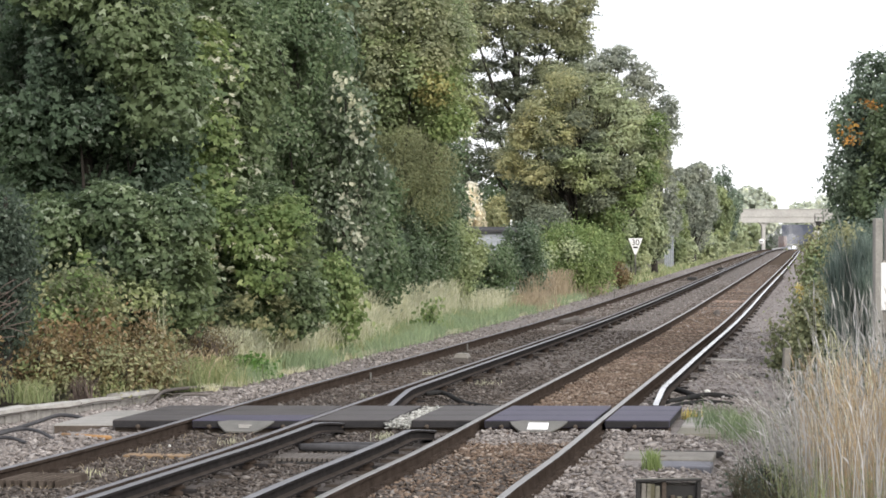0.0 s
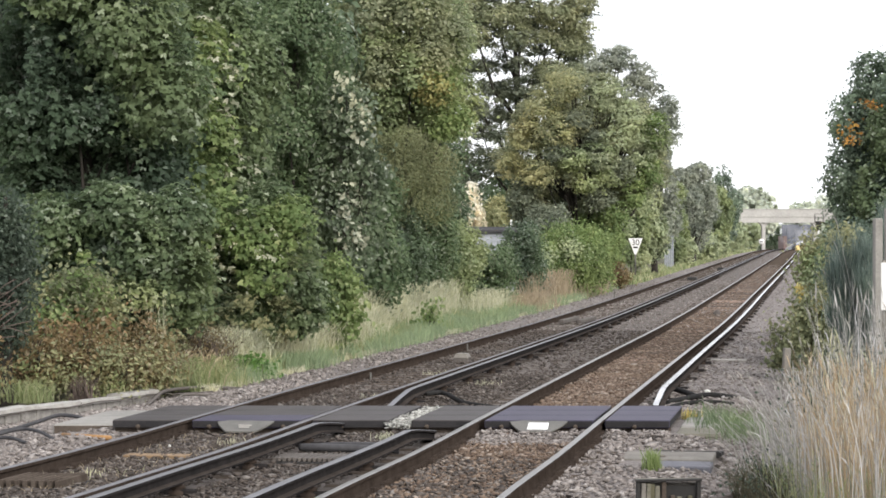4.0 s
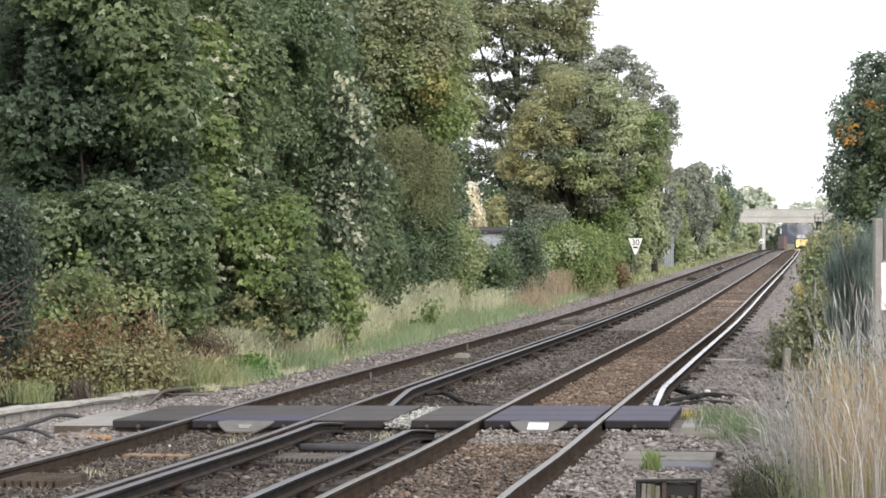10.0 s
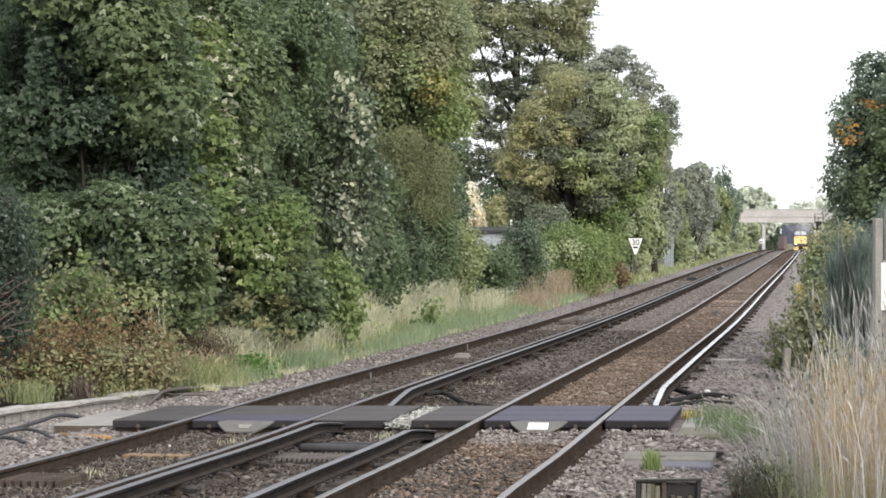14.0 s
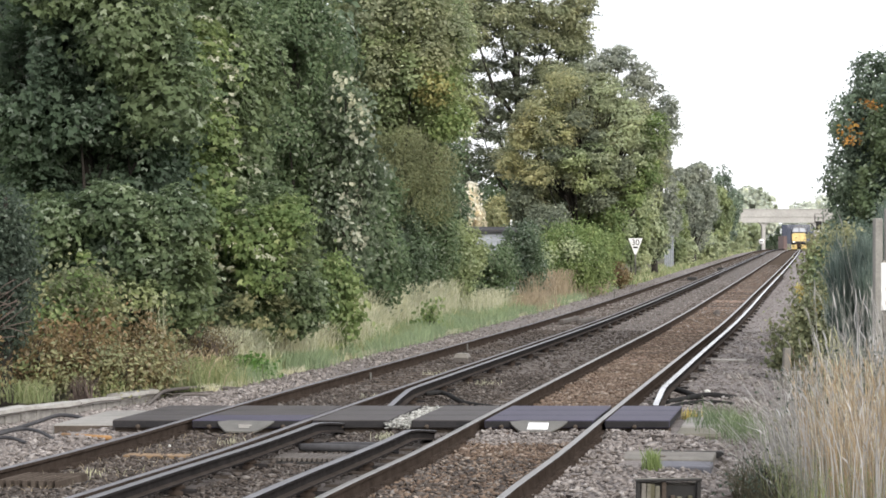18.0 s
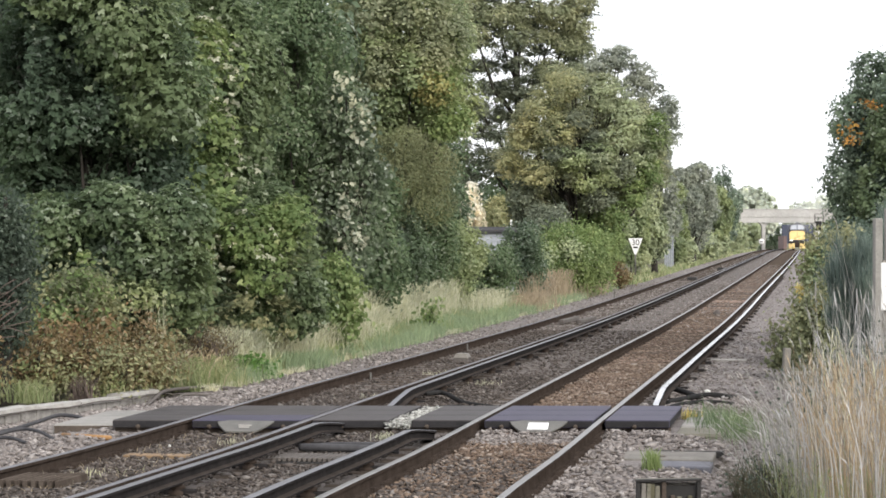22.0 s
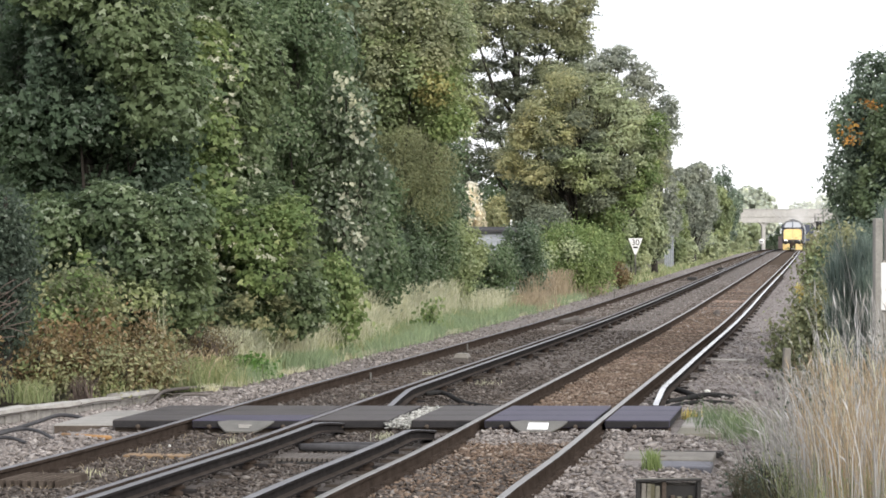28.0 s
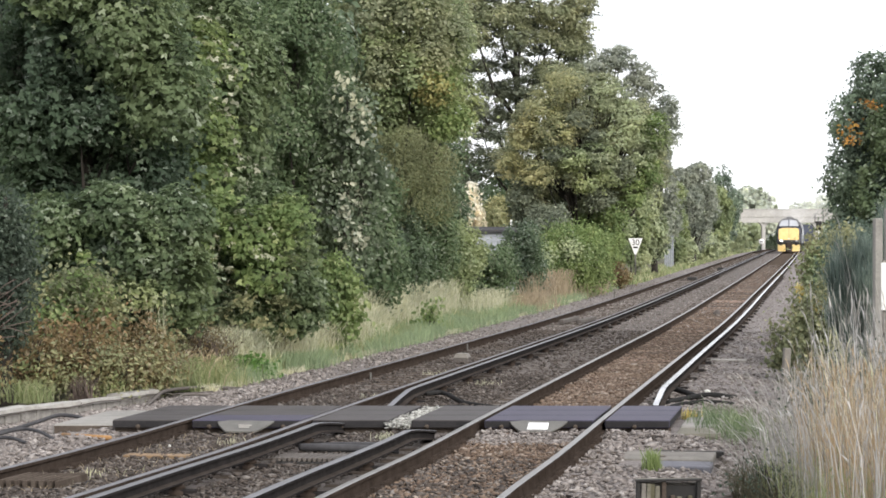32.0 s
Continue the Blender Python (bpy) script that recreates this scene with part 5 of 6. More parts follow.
    tree(19, 9.7, 132, 13.3, 3.7, 3.0, 4.5, "lf_grey", 30000, 0.17, 66, layered=True, label="tall grey green tree behind the oaks", girth=0.3, simple=True, shell=1.0, lump=(0.085, 0.16), spread=0.2,
         extra=[("lf_grey", 5000, [((-1.0, -0.8, 12.5), (1.0, 0.8, 0.75)), ((0.5, -0.8, 12.7), (1.0, 0.8, 0.7)), ((1.9, -0.8, 11.6), (0.9, 0.8, 0.8)), ((3.3, -0.6, 9.7), (0.65, 0.6, 0.9)), ((3.5, -0.6, 8.3), (0.6, 0.6, 0.8))])])
    tree(24, 12.7, 135, 10.2, 1.5, 1.6, 0.1, "lf_grey", 10000, 0.22, 12, "slim grey green tree behind the oaks", girth=0.2, simple=True)
    tree(20, 19.3, 175, 8.2, 2.6, 3, 0.5, "lf_grey", 15000, 0.2, 26, "round grey green tree beside the line", girth=0.25, simple=True, lump=(0.16, 0.32),
         extra=[("lf_grey", 5500, [((-0.9, -1.2, 6.6), (0.9, 0.8, 0.9)), ((0.4, -1.0, 7.2), (0.9, 0.8, 0.7)), ((-0.2, -1.6, 5.2), (0.8, 0.8, 0.8))])])
    tree(21, 27.6, 225, 9.2, 2.3, 3, 0.5, "lf_halo", 14000, 0.24, 24, "grey green tree beside the line", girth=0.25, simple=True)
    tree(25, 23.5, 200, 7.6, 2.2, 3, 0.5, "lf_olive", 10000, 0.28, 12, "olive tree beside the line", girth=0.25, simple=True)
    # trees beyond the bridge, their haze put into pale leaves
    tree(22, 62.0, 450, 14.0, 5.0, 5, 3, "lf_haze", 14000, 0.8, 26, "distant round tree behind the bridge", girth=0.3, simple=True, spread=0.3)
    tree(23, 104.5, 650, 17.5, 7.6, 7, 6, "lf_haze", 14000, 0.9, 26, "distant spreading grey tree behind the bridge", girth=0.3, simple=True, spread=0.3)
    tree(26, 65.2, 385, 10.4, 2.0, 3, 2, "lf_haze", 5000, 0.35, 10, "light green tree behind the bridge", girth=0.3, simple=True, spread=0.3)
    # deeper growth behind the front row
    # the last tree's very dark leaves paint the shade of the left hollow
    for i, (x, yy, h, rx, lf) in enumerate(((-11.2, 62, 11.5, 3.4, "lf_dark"), (-8.0, 66, 12, 3.2, "lf_maple"), (-5.2, 68, 12.5, 3.2, "lf_dark"), (-2.6, 74, 13.5, 2.7, "lf_olive"),
                                            (-0.35, 86, 8.8, 1.25, "lf_dark"), (3.3, 125, 6.5, 4.4, "lf_dark"), (8.6, 138, 11.0, 2.6, "lf_oak"), (-14, 70, 12, 4, "lf_dark"), (-10, 48, 9, 2.6, "lf_ivydark"))):
        tree(80 + i, x, yy, h, rx, rx, 0.3, lf, 4500 if i in (0, 7, 8) else 14000 if i == 4 else 8500, 0.17 if i == 4 else 0.31, 18, "dense woodland tree behind the front row", girth=0.22, simple=True, spread=0.25, group="woodland trees")
    tree(95, 1.05, 101, 4.5, 0.62, 0.6, 2.0, "lf_cream", 4000, 0.22, 9, "golden autumn tree behind the hedge", girth=0.12, simple=True)
    return big


def bush(seed, x, y, h, rx, leaf, leaves, size, label="", **k):
    k.setdefault("n", 12)
    return tree(seed, x, y, h, rx, k.pop("ry", rx * 0.9), k.pop("base", 0.05), leaf, leaves, size, k.pop("n"), label, "bush", "bush", k.pop("girth", 0.05), **k)


def build_left_bushes():
    bush(31, -6.78, 35.0, 3.45, 0.34, "lf_ivydark", 9000, 0.075, "dead tree stump covered in small dark ivy", simple=True, n=26, lump=(0.25, 0.4), girth=0.16)
    bush(32, -5.95, 40, 3.15, 1.65, "lf_dark", 34000, 0.095, "broad leaved green maple and bramble bush", ry=1.0, lobes=True, slim=0.9, n=18, lump=(0.22, 0.4),
         extra=[("lf_lime", 700, [((-0.6, -0.95, 1.5), (0.3, 0.25, 0.35)), ((-0.3, -0.95, 1.9), (0.22, 0.25, 0.25)), ((-0.95, -0.9, 1.2), (0.35, 0.25, 0.3))]), ("lf_maple", 8500, [((-0.9, -0.9, 2.6), (0.6, 0.3, 0.5)), ((0.2, -0.95, 2.9), (0.6, 0.3, 0.4)), ((0.8, -0.9, 2.2), (0.5, 0.3, 0.5)), ((1.35, -0.7, 1.6), (0.5, 0.3, 0.8)), ((1.3, -0.6, 2.7), (0.5, 0.3, 0.5))]), ("lf_olive", 800, [((0.6, -1.0, 1.4), (0.5, 0.25, 0.3)), ((-1.0, -0.95, 1.0), (0.5, 0.25, 0.4))])])
    b = bush(33, -3.9, 44.5, 3.6, 1.65, "lf_maple", 34000, 0.095, "green maple sapling thicket", ry=1.1, lobes=True, slim=0.8, n=18, lump=(0.22, 0.42),
             extra=[("lf_palest", 190, [((-0.9, -1.1, 2.3), (0.6, 0.2, 0.8)), ((0.1, -1.15, 2.3), (0.6, 0.2, 0.8))]), ("lf_bramble", 800, [((0.3, -1.05, 1.0), (0.7, 0.3, 0.5)), ((1.0, -0.85, 1.5), (0.45, 0.3, 0.6)), ((-0.5, -1.0, 1.4), (0.5, 0.3, 0.5))]), ("lf_lime", 4200, [((0.9, -0.75, 2.8), (0.45, 0.3, 0.5)), ((-0.5, -0.95, 3.0), (0.5, 0.3, 0.45)), ((0.2, -1.0, 2.6), (0.5, 0.3, 0.5)), ((-0.9, -0.9, 2.3), (0.4, 0.3, 0.4)), ((0.5, -1.0, 1.9), (0.5, 0.3, 0.4))])])
    bush(34, -2.35, 48.5, 2.35, 0.5, "lf_lime", 3800, 0.12, "yellow green bramble climbing a stump", lump=(0.4, 0.6))
    bush(35, -1.95, 58.5, 4.5, 1.2, "lf_ivy", 11000, 0.13, "broad leaved bush under the trees", simple=True)
    bush(36, -0.5, 72, 4.6, 1.2, "lf_ivy", 12000, 0.1, "grey green thorn bush", simple=True)
    bush(65, -1.45, 66.0, 3.5, 1.1, "lf_dark", 10000, 0.11, "green thorn bush under the trees", simple=True, base=0.35)
    bush(37, 0.2, 74, 3.1, 1.3, "lf_olive", 14000, 0.11, "olive green hedge bush", ry=1.0, simple=True)
    bush(42, 1.4, 80, 2.25, 1.6, "lf_ivy", 9000, 0.12, "low green bramble bush", ry=1.0, simple=True)
    bush(38, 3.05, 86, 3.4, 0.95, "lf_dark", 8000, 0.11, "dark evergreen holly bush", simple=True)
    bush(39, 5.3, 96, 3.0, 1.75, "lf_lime", 16000, 0.12, hollows=gaps(390, 40, (-1.7, -1.3, 0.1), (1.7, -0.5, 2.9), 0.22), label="spreading yellow green bush on the bank", ry=1.2, simple=True, n=40, lump=(0.09, 0.26), shell=1.1, spread=0.26, extra=[("lf_lime", 3000, [((0.9, -1.0, 1.8), (0.6, 0.4, 0.7)), ((-0.4, -1.1, 1.0), (0.6, 0.4, 0.5))]), ("lf_light", 900, [((0.1, -1.2, 2.0), (0.5, 0.3, 0.4)), ((-0.9, -1.1, 1.7), (0.3, 0.3, 0.4))])])
    bush(43, 7.2, 105, 4.9, 1.5, "lf_lime", 9000, 0.15, "light green bush on the bank", simple=True)
    bush(44, 7.9, 114, 4.3, 1.4, "lf_lime", 9000, 0.17, "green hazel bush on the bank", simple=True)
    bush(61, 4.6, 98, 3.9, 1.2, "lf_oakshade", 11000, 0.13, "brownish green thorn bush under the oaks", simple=True)
    bush(40, 11.4, 134, 5.4, 2.2, "lf_light", 12000, 0.2, "yellowing bush behind the speed board", simple=True, extra=[("lf_lime", 1500, [((-1.3, -1.9, 3.6), (0.6, 0.5, 1.0))])])
    bush(45, 14.2, 152, 6.2, 1.1, "lf_ivy", 9500, 0.2, "tall dark ivy covered stump", simple=True, n=26, pear=0.45)
    bush(76, 16.5, 161, 6.3, 1.2, "lf_olive", 9000, 0.2, "yellowing tree beside the fence panel", simple=True, n=20, lump=(0.2, 0.36))
    bush(75, 10.9, 130.6, 7.0, 1.3, "lf_olive", 12000, 0.16, "tall yellow green bush on the bank", simple=True, n=26, lump=(0.16, 0.32), extra=[("lf_light", 1600, [((0.4, -1.0, 4.6), (0.4, 0.3, 0.8)), ((-0.3, -1.0, 3.0), (0.4, 0.3, 0.6))])])
    for i, (x, y, h, rx) in enumerate(((17.6, 168, 2.6, 1.5), (21.6, 190, 2.8, 1.8), (27.2, 225, 3.0, 2.0), (24.0, 207, 2.6, 1.6), (35.4, 276, 3.0, 1.8))):
        bush(160 + i, x, y, h, rx, "lf_light", 4500, 0.24, "light yellow green shrub beside the line", simple=True, group="light shrubs")
    bush(46, 19.0, 181, 5.3, 1.8, "lf_olive", 8000, 0.24, "yellow green bush beside the line", simple=True)
    bush(47, 25.4, 215, 3.8, 2.0, "lf_light", 6000, 0.26, "light green bush beside the line", simple=True)
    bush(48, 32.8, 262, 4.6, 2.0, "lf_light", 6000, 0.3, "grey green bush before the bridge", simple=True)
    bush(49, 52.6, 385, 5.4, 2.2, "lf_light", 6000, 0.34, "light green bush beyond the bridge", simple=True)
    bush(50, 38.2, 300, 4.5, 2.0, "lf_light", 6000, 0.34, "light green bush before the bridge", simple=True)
    bush(41, -6.35, 37.6, 0.95, 0.95, "lf_brown", 5500, 0.1, hollows=gaps(345, 24, (-0.9, -0.75, 0.1), (0.9, -0.3, 0.9), 0.12), label="rusty brown autumn bramble and bracken", ry=0.7, n=22, lump=(0.14, 0.3), shell=0.95, extra=[("lf_olive", 1300, [((-0.5, -0.3, 0.5), (0.5, 0.4, 0.5)), ((0.6, -0.2, 0.4), (0.4, 0.4, 0.45)), ((0.2, -0.3, 0.3), (0.5, 0.4, 0.3))]), ("lf_lime", 260, [((-0.6, -0.4, 0.7), (0.3, 0.2, 0.3)), ((0.4, -0.5, 0.8), (0.35, 0.2, 0.3))])])
    for i, (x, y, h, rx, lf) in enumerate(((-6.35, 35.4, 0.85, 0.5, "lf_rust"), (-5.75, 36.2, 1.0, 0.5, "lf_rust"), (-5.1, 36.6, 0.62, 0.45, "lf_brown"), (-4.95, 37.4, 1.0, 0.32, "lf_brown"),
                                           (-5.4, 35.75, 0.6, 0.5, "lf_brown"), (-5.0, 36.75, 0.6, 0.4, "lf_rust"), (-7.3, 34.0, 0.9, 0.5, "lf_rust"))):
        bush(330 + i, x, y, h, rx, lf, 2900, 0.078, "rusty bramble leaves hanging over the kerb", ry=0.45, n=24, lump=(0.1, 0.34), shell=1.0, spread=0.2, slim=0.48, group="rusty brambles", hollows=gaps(340 + i, 16, (-rx, -0.5, 0.0), (rx, -0.2, h), 0.11),
             extra=[("lf_olive", 260, [((-0.2, -0.4, 0.2), (0.4, 0.2, 0.2))]), ("lf_bramble", 320, [((0.25, -0.35, 0.35), (0.3, 0.2, 0.3))])])
    bush(69, -4.3, 39.7, 0.95, 0.5, "lf_brown", 2000, 0.055, "grey brown tangle of dead bramble", ry=0.4, extra=[("lf_brown", 500, [((0.1, -0.2, 0.4), (0.3, 0.2, 0.25))])])
    bush(74, -6.0, 37.3, 1.8, 0.7, "lf_bramble", 3200, 0.09, "yellow green bramble above the kerb", base=0.7, ry=0.4, n=18, lump=(0.15, 0.36), shell=0.85, spread=0.2,
         extra=[("lf_lime", 900, [((0.1, -0.35, 1.5), (0.25, 0.2, 0.25)), ((-0.3, -0.35, 1.1), (0.35, 0.2, 0.3))]), ("lf_rust", 500, [((0.2, -0.35, 0.78), (0.35, 0.2, 0.25))])])
    bush(53, -4.85, 38.6, 0.85, 0.32, "lf_bramble", 1500, 0.08, "fading brown bramble at the verge", ry=0.5)
    bush(73, 2.35, 104, 4.7, 0.95, "lf_tan", 6000, 0.13, "brownish dead looking bush under the oak", simple=True)
    bush(54, 8.4, 108, 1.45, 0.5, "lf_rust", 1800, 0.1, "small reddish brown shrub", simple=True)
    bush(55, -0.35, 61.0, 0.85, 0.26, "lf_lime", 260, 0.12, "small yellow green sapling in the grass", n=7, lump=(0.3, 0.5))
    bush(56, -3.5, 40.3, 0.36, 0.3, "lf_vivid", 900, 0.09, "bright green dock plant on the verge", n=6)
    return b


def build_right_plants():
    tree(51, 9.73, 48, 6.7, 1.35, 1.6, 0.3, "lf_teal", 46000, 0.1, 24, "dark ivy clad tree beside the fence", spread=0.12, girth=0.2, simple=True, pear=0.25, lump=(0.2, 0.4), shell=0.85,
         # the halo clumps paint a hazy grey rim on the left edge and top
         extra=[("lf_maple", 9000, [((-0.6, -1.2, 3.2), (0.6, 0.4, 0.8)), ((-0.3, -1.3, 4.6), (0.6, 0.4, 0.7)), ((0.3, -1.4, 2.4), (0.6, 0.4, 0.8))]), ("lf_halo", 9500, [((-1.22, -0.3, 2.6), (0.42, 0.5, 0.6)), ((-1.24, -0.3, 3.7), (0.42, 0.5, 0.6)), ((-1.1, -0.3, 4.8), (0.45, 0.5, 0.6)), ((-0.6, -0.2, 5.7), (0.5, 0.5, 0.5)), ((0.3, -0.6, 6.4), (0.5, 0.5, 0.4)), ((-0.2, -1.3, 5.4), (0.5, 0.3, 0.5))]), ("lf_orange", 110, [((-1.42, -1.5, 4.5), (0.16, 0.12, 0.13)), ((-1.05, -1.6, 5.02), (0.17, 0.12, 0.11))])])
    bush(57, 10.1, 55, 3.8, 0.9, "lf_ivy", 8000, 0.13, "green hedge bush beside the path", simple=True)
    bush(52, 7.66, 42, 2.95, 0.55, "lf_teal", 12000, 0.08, "green bramble bush beside the path", extra=[("lf_bramble", 1600, [((-0.25, -0.35, 2.2), (0.2, 0.3, 0.4)), ((-0.35, -0.3, 1.5), (0.2, 0.3, 0.5))]), ("lf_gold", 52, [((-0.55, -0.3, 1.45), (0.1, 0.1, 0.1))])])
    bush(58, 6.5, 39.5, 1.7, 0.46, "lf_bramble", 6500, 0.075, "olive bramble hanging over the path", ry=0.7, extra=[("lf_gold", 80, [((-0.25, -0.45, 1.55), (0.15, 0.1, 0.12)), ((-0.1, -0.5, 1.3), (0.15, 0.1, 0.12))])])
    bramble = bush(66, 7.79, 45, 2.6, 0.48, "lf_bramble", 9000, 0.08, "yellowing bramble beside the path", ry=0.8, extra=[("lf_bramble", 1300, [((-0.36, -0.3, 2.3), (0.14, 0.3, 0.25)), ((-0.45, -0.3, 1.8), (0.15, 0.3, 0.3))]), ("lf_olive", 2500, [((-0.3, -0.6, 1.9), (0.3, 0.2, 0.4)), ((-0.2, -0.6, 1.0), (0.3, 0.2, 0.4))]), ("lf_gold", 110, [((-0.45, -0.5, 1.5), (0.15, 0.1, 0.15)), ((-0.5, -0.4, 0.9), (0.12, 0.1, 0.12))])])
    bush(60, 6.15, 40.5, 1.0, 0.28, "lf_bramble", 1000, 0.09, "small yellow green bramble by the path", ry=0.4)
    bush(70, 4.35, 22.8, 1.05, 0.6, "lf_ivydark", 3500, 0.05, "dark bramble behind the dry grass", simple=True, ry=0.5)
    bush(71, 4.75, 25.5, 1.25, 0.7, "lf_ivydark", 3500, 0.06, "dark bramble behind the dry grass", simple=True, ry=0.6)
    bush(59, 2.9, 20.3, 0.42, 0.22, "lf_ivydark", 900, 0.034, "dark tangled bramble in dry grass", ry=0.8)
    # blue green broom
    rng = np.random.default_rng(61)
    n = 30000
    plume = rng.integers(0, 64, n)
    pa = rng.uniform(0, 6.283, 64)[plume]
    reach = (0.8 * rng.uniform(0.05, 1, 64) ** 0.7)[plume] * np.where(np.cos(pa) > 0, 0.55, 1.0)
    tall = (rng.uniform(1.5, 2.85, 64))[plume] + (0.5 * np.cos(pa) - 0.25) * reach
    sp = rng.uniform(0.02, 1, n) ** 0.75
    p = np.stack([6.46 + 0.1 * np.cos(pa) + np.cos(pa) * reach * sp ** 1.25, 33.2 + (0.16 + reach * sp ** 1.25) * np.sin(pa), -0.22 + tall * sp], 1)
    p[:, :2] += rng.normal(size=(n, 2)) * 0.035
    bm_ = thing("broom_bush", (0, 0, 0), "feathery blue green broom bush", "bush", "", "stuff")
    part("broom", blades("broom", rng, p, 0.42, 0.0042, M["lf_broom"], 0.75), bm_)
    clumps = []
    for i, (x0, x1, y0, y1, cnt, h, mt, bend, lean) in enumerate(((3.16, 4.5, 18.0, 20.6, 850, 1.2, "gr_dry", 0.28, -0.05), (3.06, 4.4, 17.6, 20.8, 480, 1.15, "gr_grey", 0.34, -0.1), (3.6, 5.1, 20.5, 23.0, 600, 1.25, "gr_dry", 0.28, -0.06), (3.75, 5.1, 20.8, 23.5, 420, 1.35, "gr_grey", 0.28, -0.06),
                                                      (4.1, 5.6, 22.0, 26.0, 420, 1.8, "gr_grey", 0.22, -0.05), (4.95, 6.2, 25.0, 29.0, 200, 1.55, "gr_grey", 0.3, -0.05),
                                                      (2.95, 3.5, 19.0, 23.0, 110, 0.95, "gr_grey", 0.5, -0.6), (3.45, 4.2, 21.0, 25.0, 200, 1.0, "gr_grey", 0.4, -0.38),
                                                      (3.5, 5.0, 18.5, 22.5, 160, 1.4, "gr_pale", 0.3, -0.05), (4.65, 5.3, 27.5, 32.0, 160, 0.7, "gr_grey", 0.5, -0.2),
                                                      (5.55, 5.95, 30.2, 31.0, 16, 2.8, "gr_grey", 0.5, -0.05), (2.85, 4.5, 17.8, 20.8, 1000, 0.5, "gr_green", 0.6, 0.0), (3.6, 4.6, 20.5, 24.5, 400, 0.6, "gr_green", 0.6, 0.0))):
        r = np.random.default_rng(600 + i)
        cx, cy = (x0 + x1) / 2, (y0 + y1) / 2
        x = r.uniform(x0, x1, cnt) - cx
        y = r.uniform(y0, y1, cnt) - cy
        pts = np.stack([x, y, np.zeros(cnt)], 1)
        g = float(line_z(cy)) + float(lift(cx - float(line_x(cy)))) - 0.05
        ob = new("dry_grass", blades("dry_grass", r, pts, h, 0.0046 if mt == "gr_grey" else 0.0036, M[mt], bend, (lean, 0), heads=0.28))
        ob.matrix_basis = pose(cx, cy, g)
        tagged(ob, "tall dry straw coloured grass swaying in the wind", "grass", "", "stuff")
        clumps.append(ob)
    return clumps, bramble


def build_grass():
    rng = np.random.default_rng(70)
    p = np.concatenate([strip_points(rng, 28000, 36, 125, -6.6, -4.8, 1.7), strip_points(rng, 1500, 26, 35, -12, -8.0)])
    tuft = np.array([max(0.12, 0.55 + 0.9 * noise.noise(Vector((v[0] * 1.1, v[1] * 0.8, 0)))) for v in p])
    p = p[rng.uniform(size=len(p)) < tuft * 1.5]
    tuft = np.array([max(0.12, 0.55 + 0.9 * noise.noise(Vector((v[0] * 1.1, v[1] * 0.8, 0)))) for v in p])
    tagged(new("verge_grass", blades("verge_grass", rng, p, 0.5 * tuft, 0.009, M["gr_green"], 0.8)), "short green grass along the verge", "grass", "", "stuff")
    p = np.concatenate([strip_points(rng, 15000, 43, 110, -5.6, -4.55, 1.5), strip_points(rng, 20000, 50, 92, -6.3, -4.6), strip_points(rng, 3000, 38, 44, -5.2, -4.7)])
    p[:, 0] += rng.normal(size=len(p)) * 0.22
    keep = np.array([noise.noise(Vector((v[0] * 1.3, v[1] * 0.6, 3))) for v in p]) > -0.18
    p = p[keep]
    tagged(new("fresh_grass", blades("fresh_grass", rng, p, 0.32, 0.008, M["gr_fresh"], 0.9)), "short fresh green grass beside the ballast", "grass", "", "stuff")
    p = strip_points(rng, 500, 31, 37.5, -10.5, -6.6)
    p = np.concatenate([p, np.stack([rng.normal(-6.25, 0.16, 420), rng.normal(34.2, 0.15, 420), np.full(420, -0.25)], 1),
                        np.stack([rng.normal(-5.2, 0.1, 130), rng.normal(35.6, 0.12, 130), np.full(130, -0.25)], 1), np.stack([rng.normal(-4.45, 0.12, 260), rng.normal(37.2, 0.15, 260), np.full(260, -0.25)], 1)])
    tagged(new("kerb_grass", blades("kerb_grass", rng, p, 0.34, 0.006, M["gr_green"], 1.2)), "rough grass behind the kerb", "grass", "", "stuff")
    p = np.stack([rng.normal(-4.05, 0.3, 1500), rng.normal(38.2, 0.5, 1500), np.full(1500, -0.26)], 1)
    tagged(new("verge_tuft", blades("verge_tuft", rng, p, 0.46, 0.006, M["gr_green"], 1.0, heads=0.25)), "rough green grass tuft at the end of the kerb", "grass", "", "stuff")
    p = np.stack([rng.normal(-4.2, 0.26, 420), rng.normal(39.6, 0.15, 420), np.full(420, -0.26)], 1)
    tagged(new("dead_twigs", blades("dead_twigs", rng, p, 0.95, 0.006, M["bramble_twig"], 1.1)), "brown tangle of dead twigs on the verge", "bramble", "", "stuff")
    r = np.random.default_rng(93)
    p = np.stack([r.normal(-4.8, 0.1, 46), r.normal(37.9, 0.15, 46), np.full(46, -0.26)], 1)
    tagged(new("straw_stems", blades("straw_stems", r, p, 1.45, 0.006, M["gr_pale"], 0.16, heads=0.2)), "tall pale straw stems beside the bramble", "grass", "", "stuff")
    p = np.stack([r.normal(-5.55, 0.11, 130), r.normal(34.75, 0.08, 130), np.full(130, -0.26)], 1)
    tagged(new("dead_twigs", blades("dead_twigs", r, p, 0.42, 0.006, M["bramble_twig"], 0.9)), "grey dead twigs behind the kerb", "bramble", "", "stuff")
    p = strip_points(rng, 150, 31, 37.5, -10.5, -7.6)
    tagged(new("dead_grass", blades("dead_grass", rng, p, 0.5, 0.008, M["gr_brown"], 0.8)), "brown dead stalks behind the kerb", "grass", "", "stuff")
    p = strip_points(rng, 8500, 115, 330, -6.0, -4.1, 1.2)
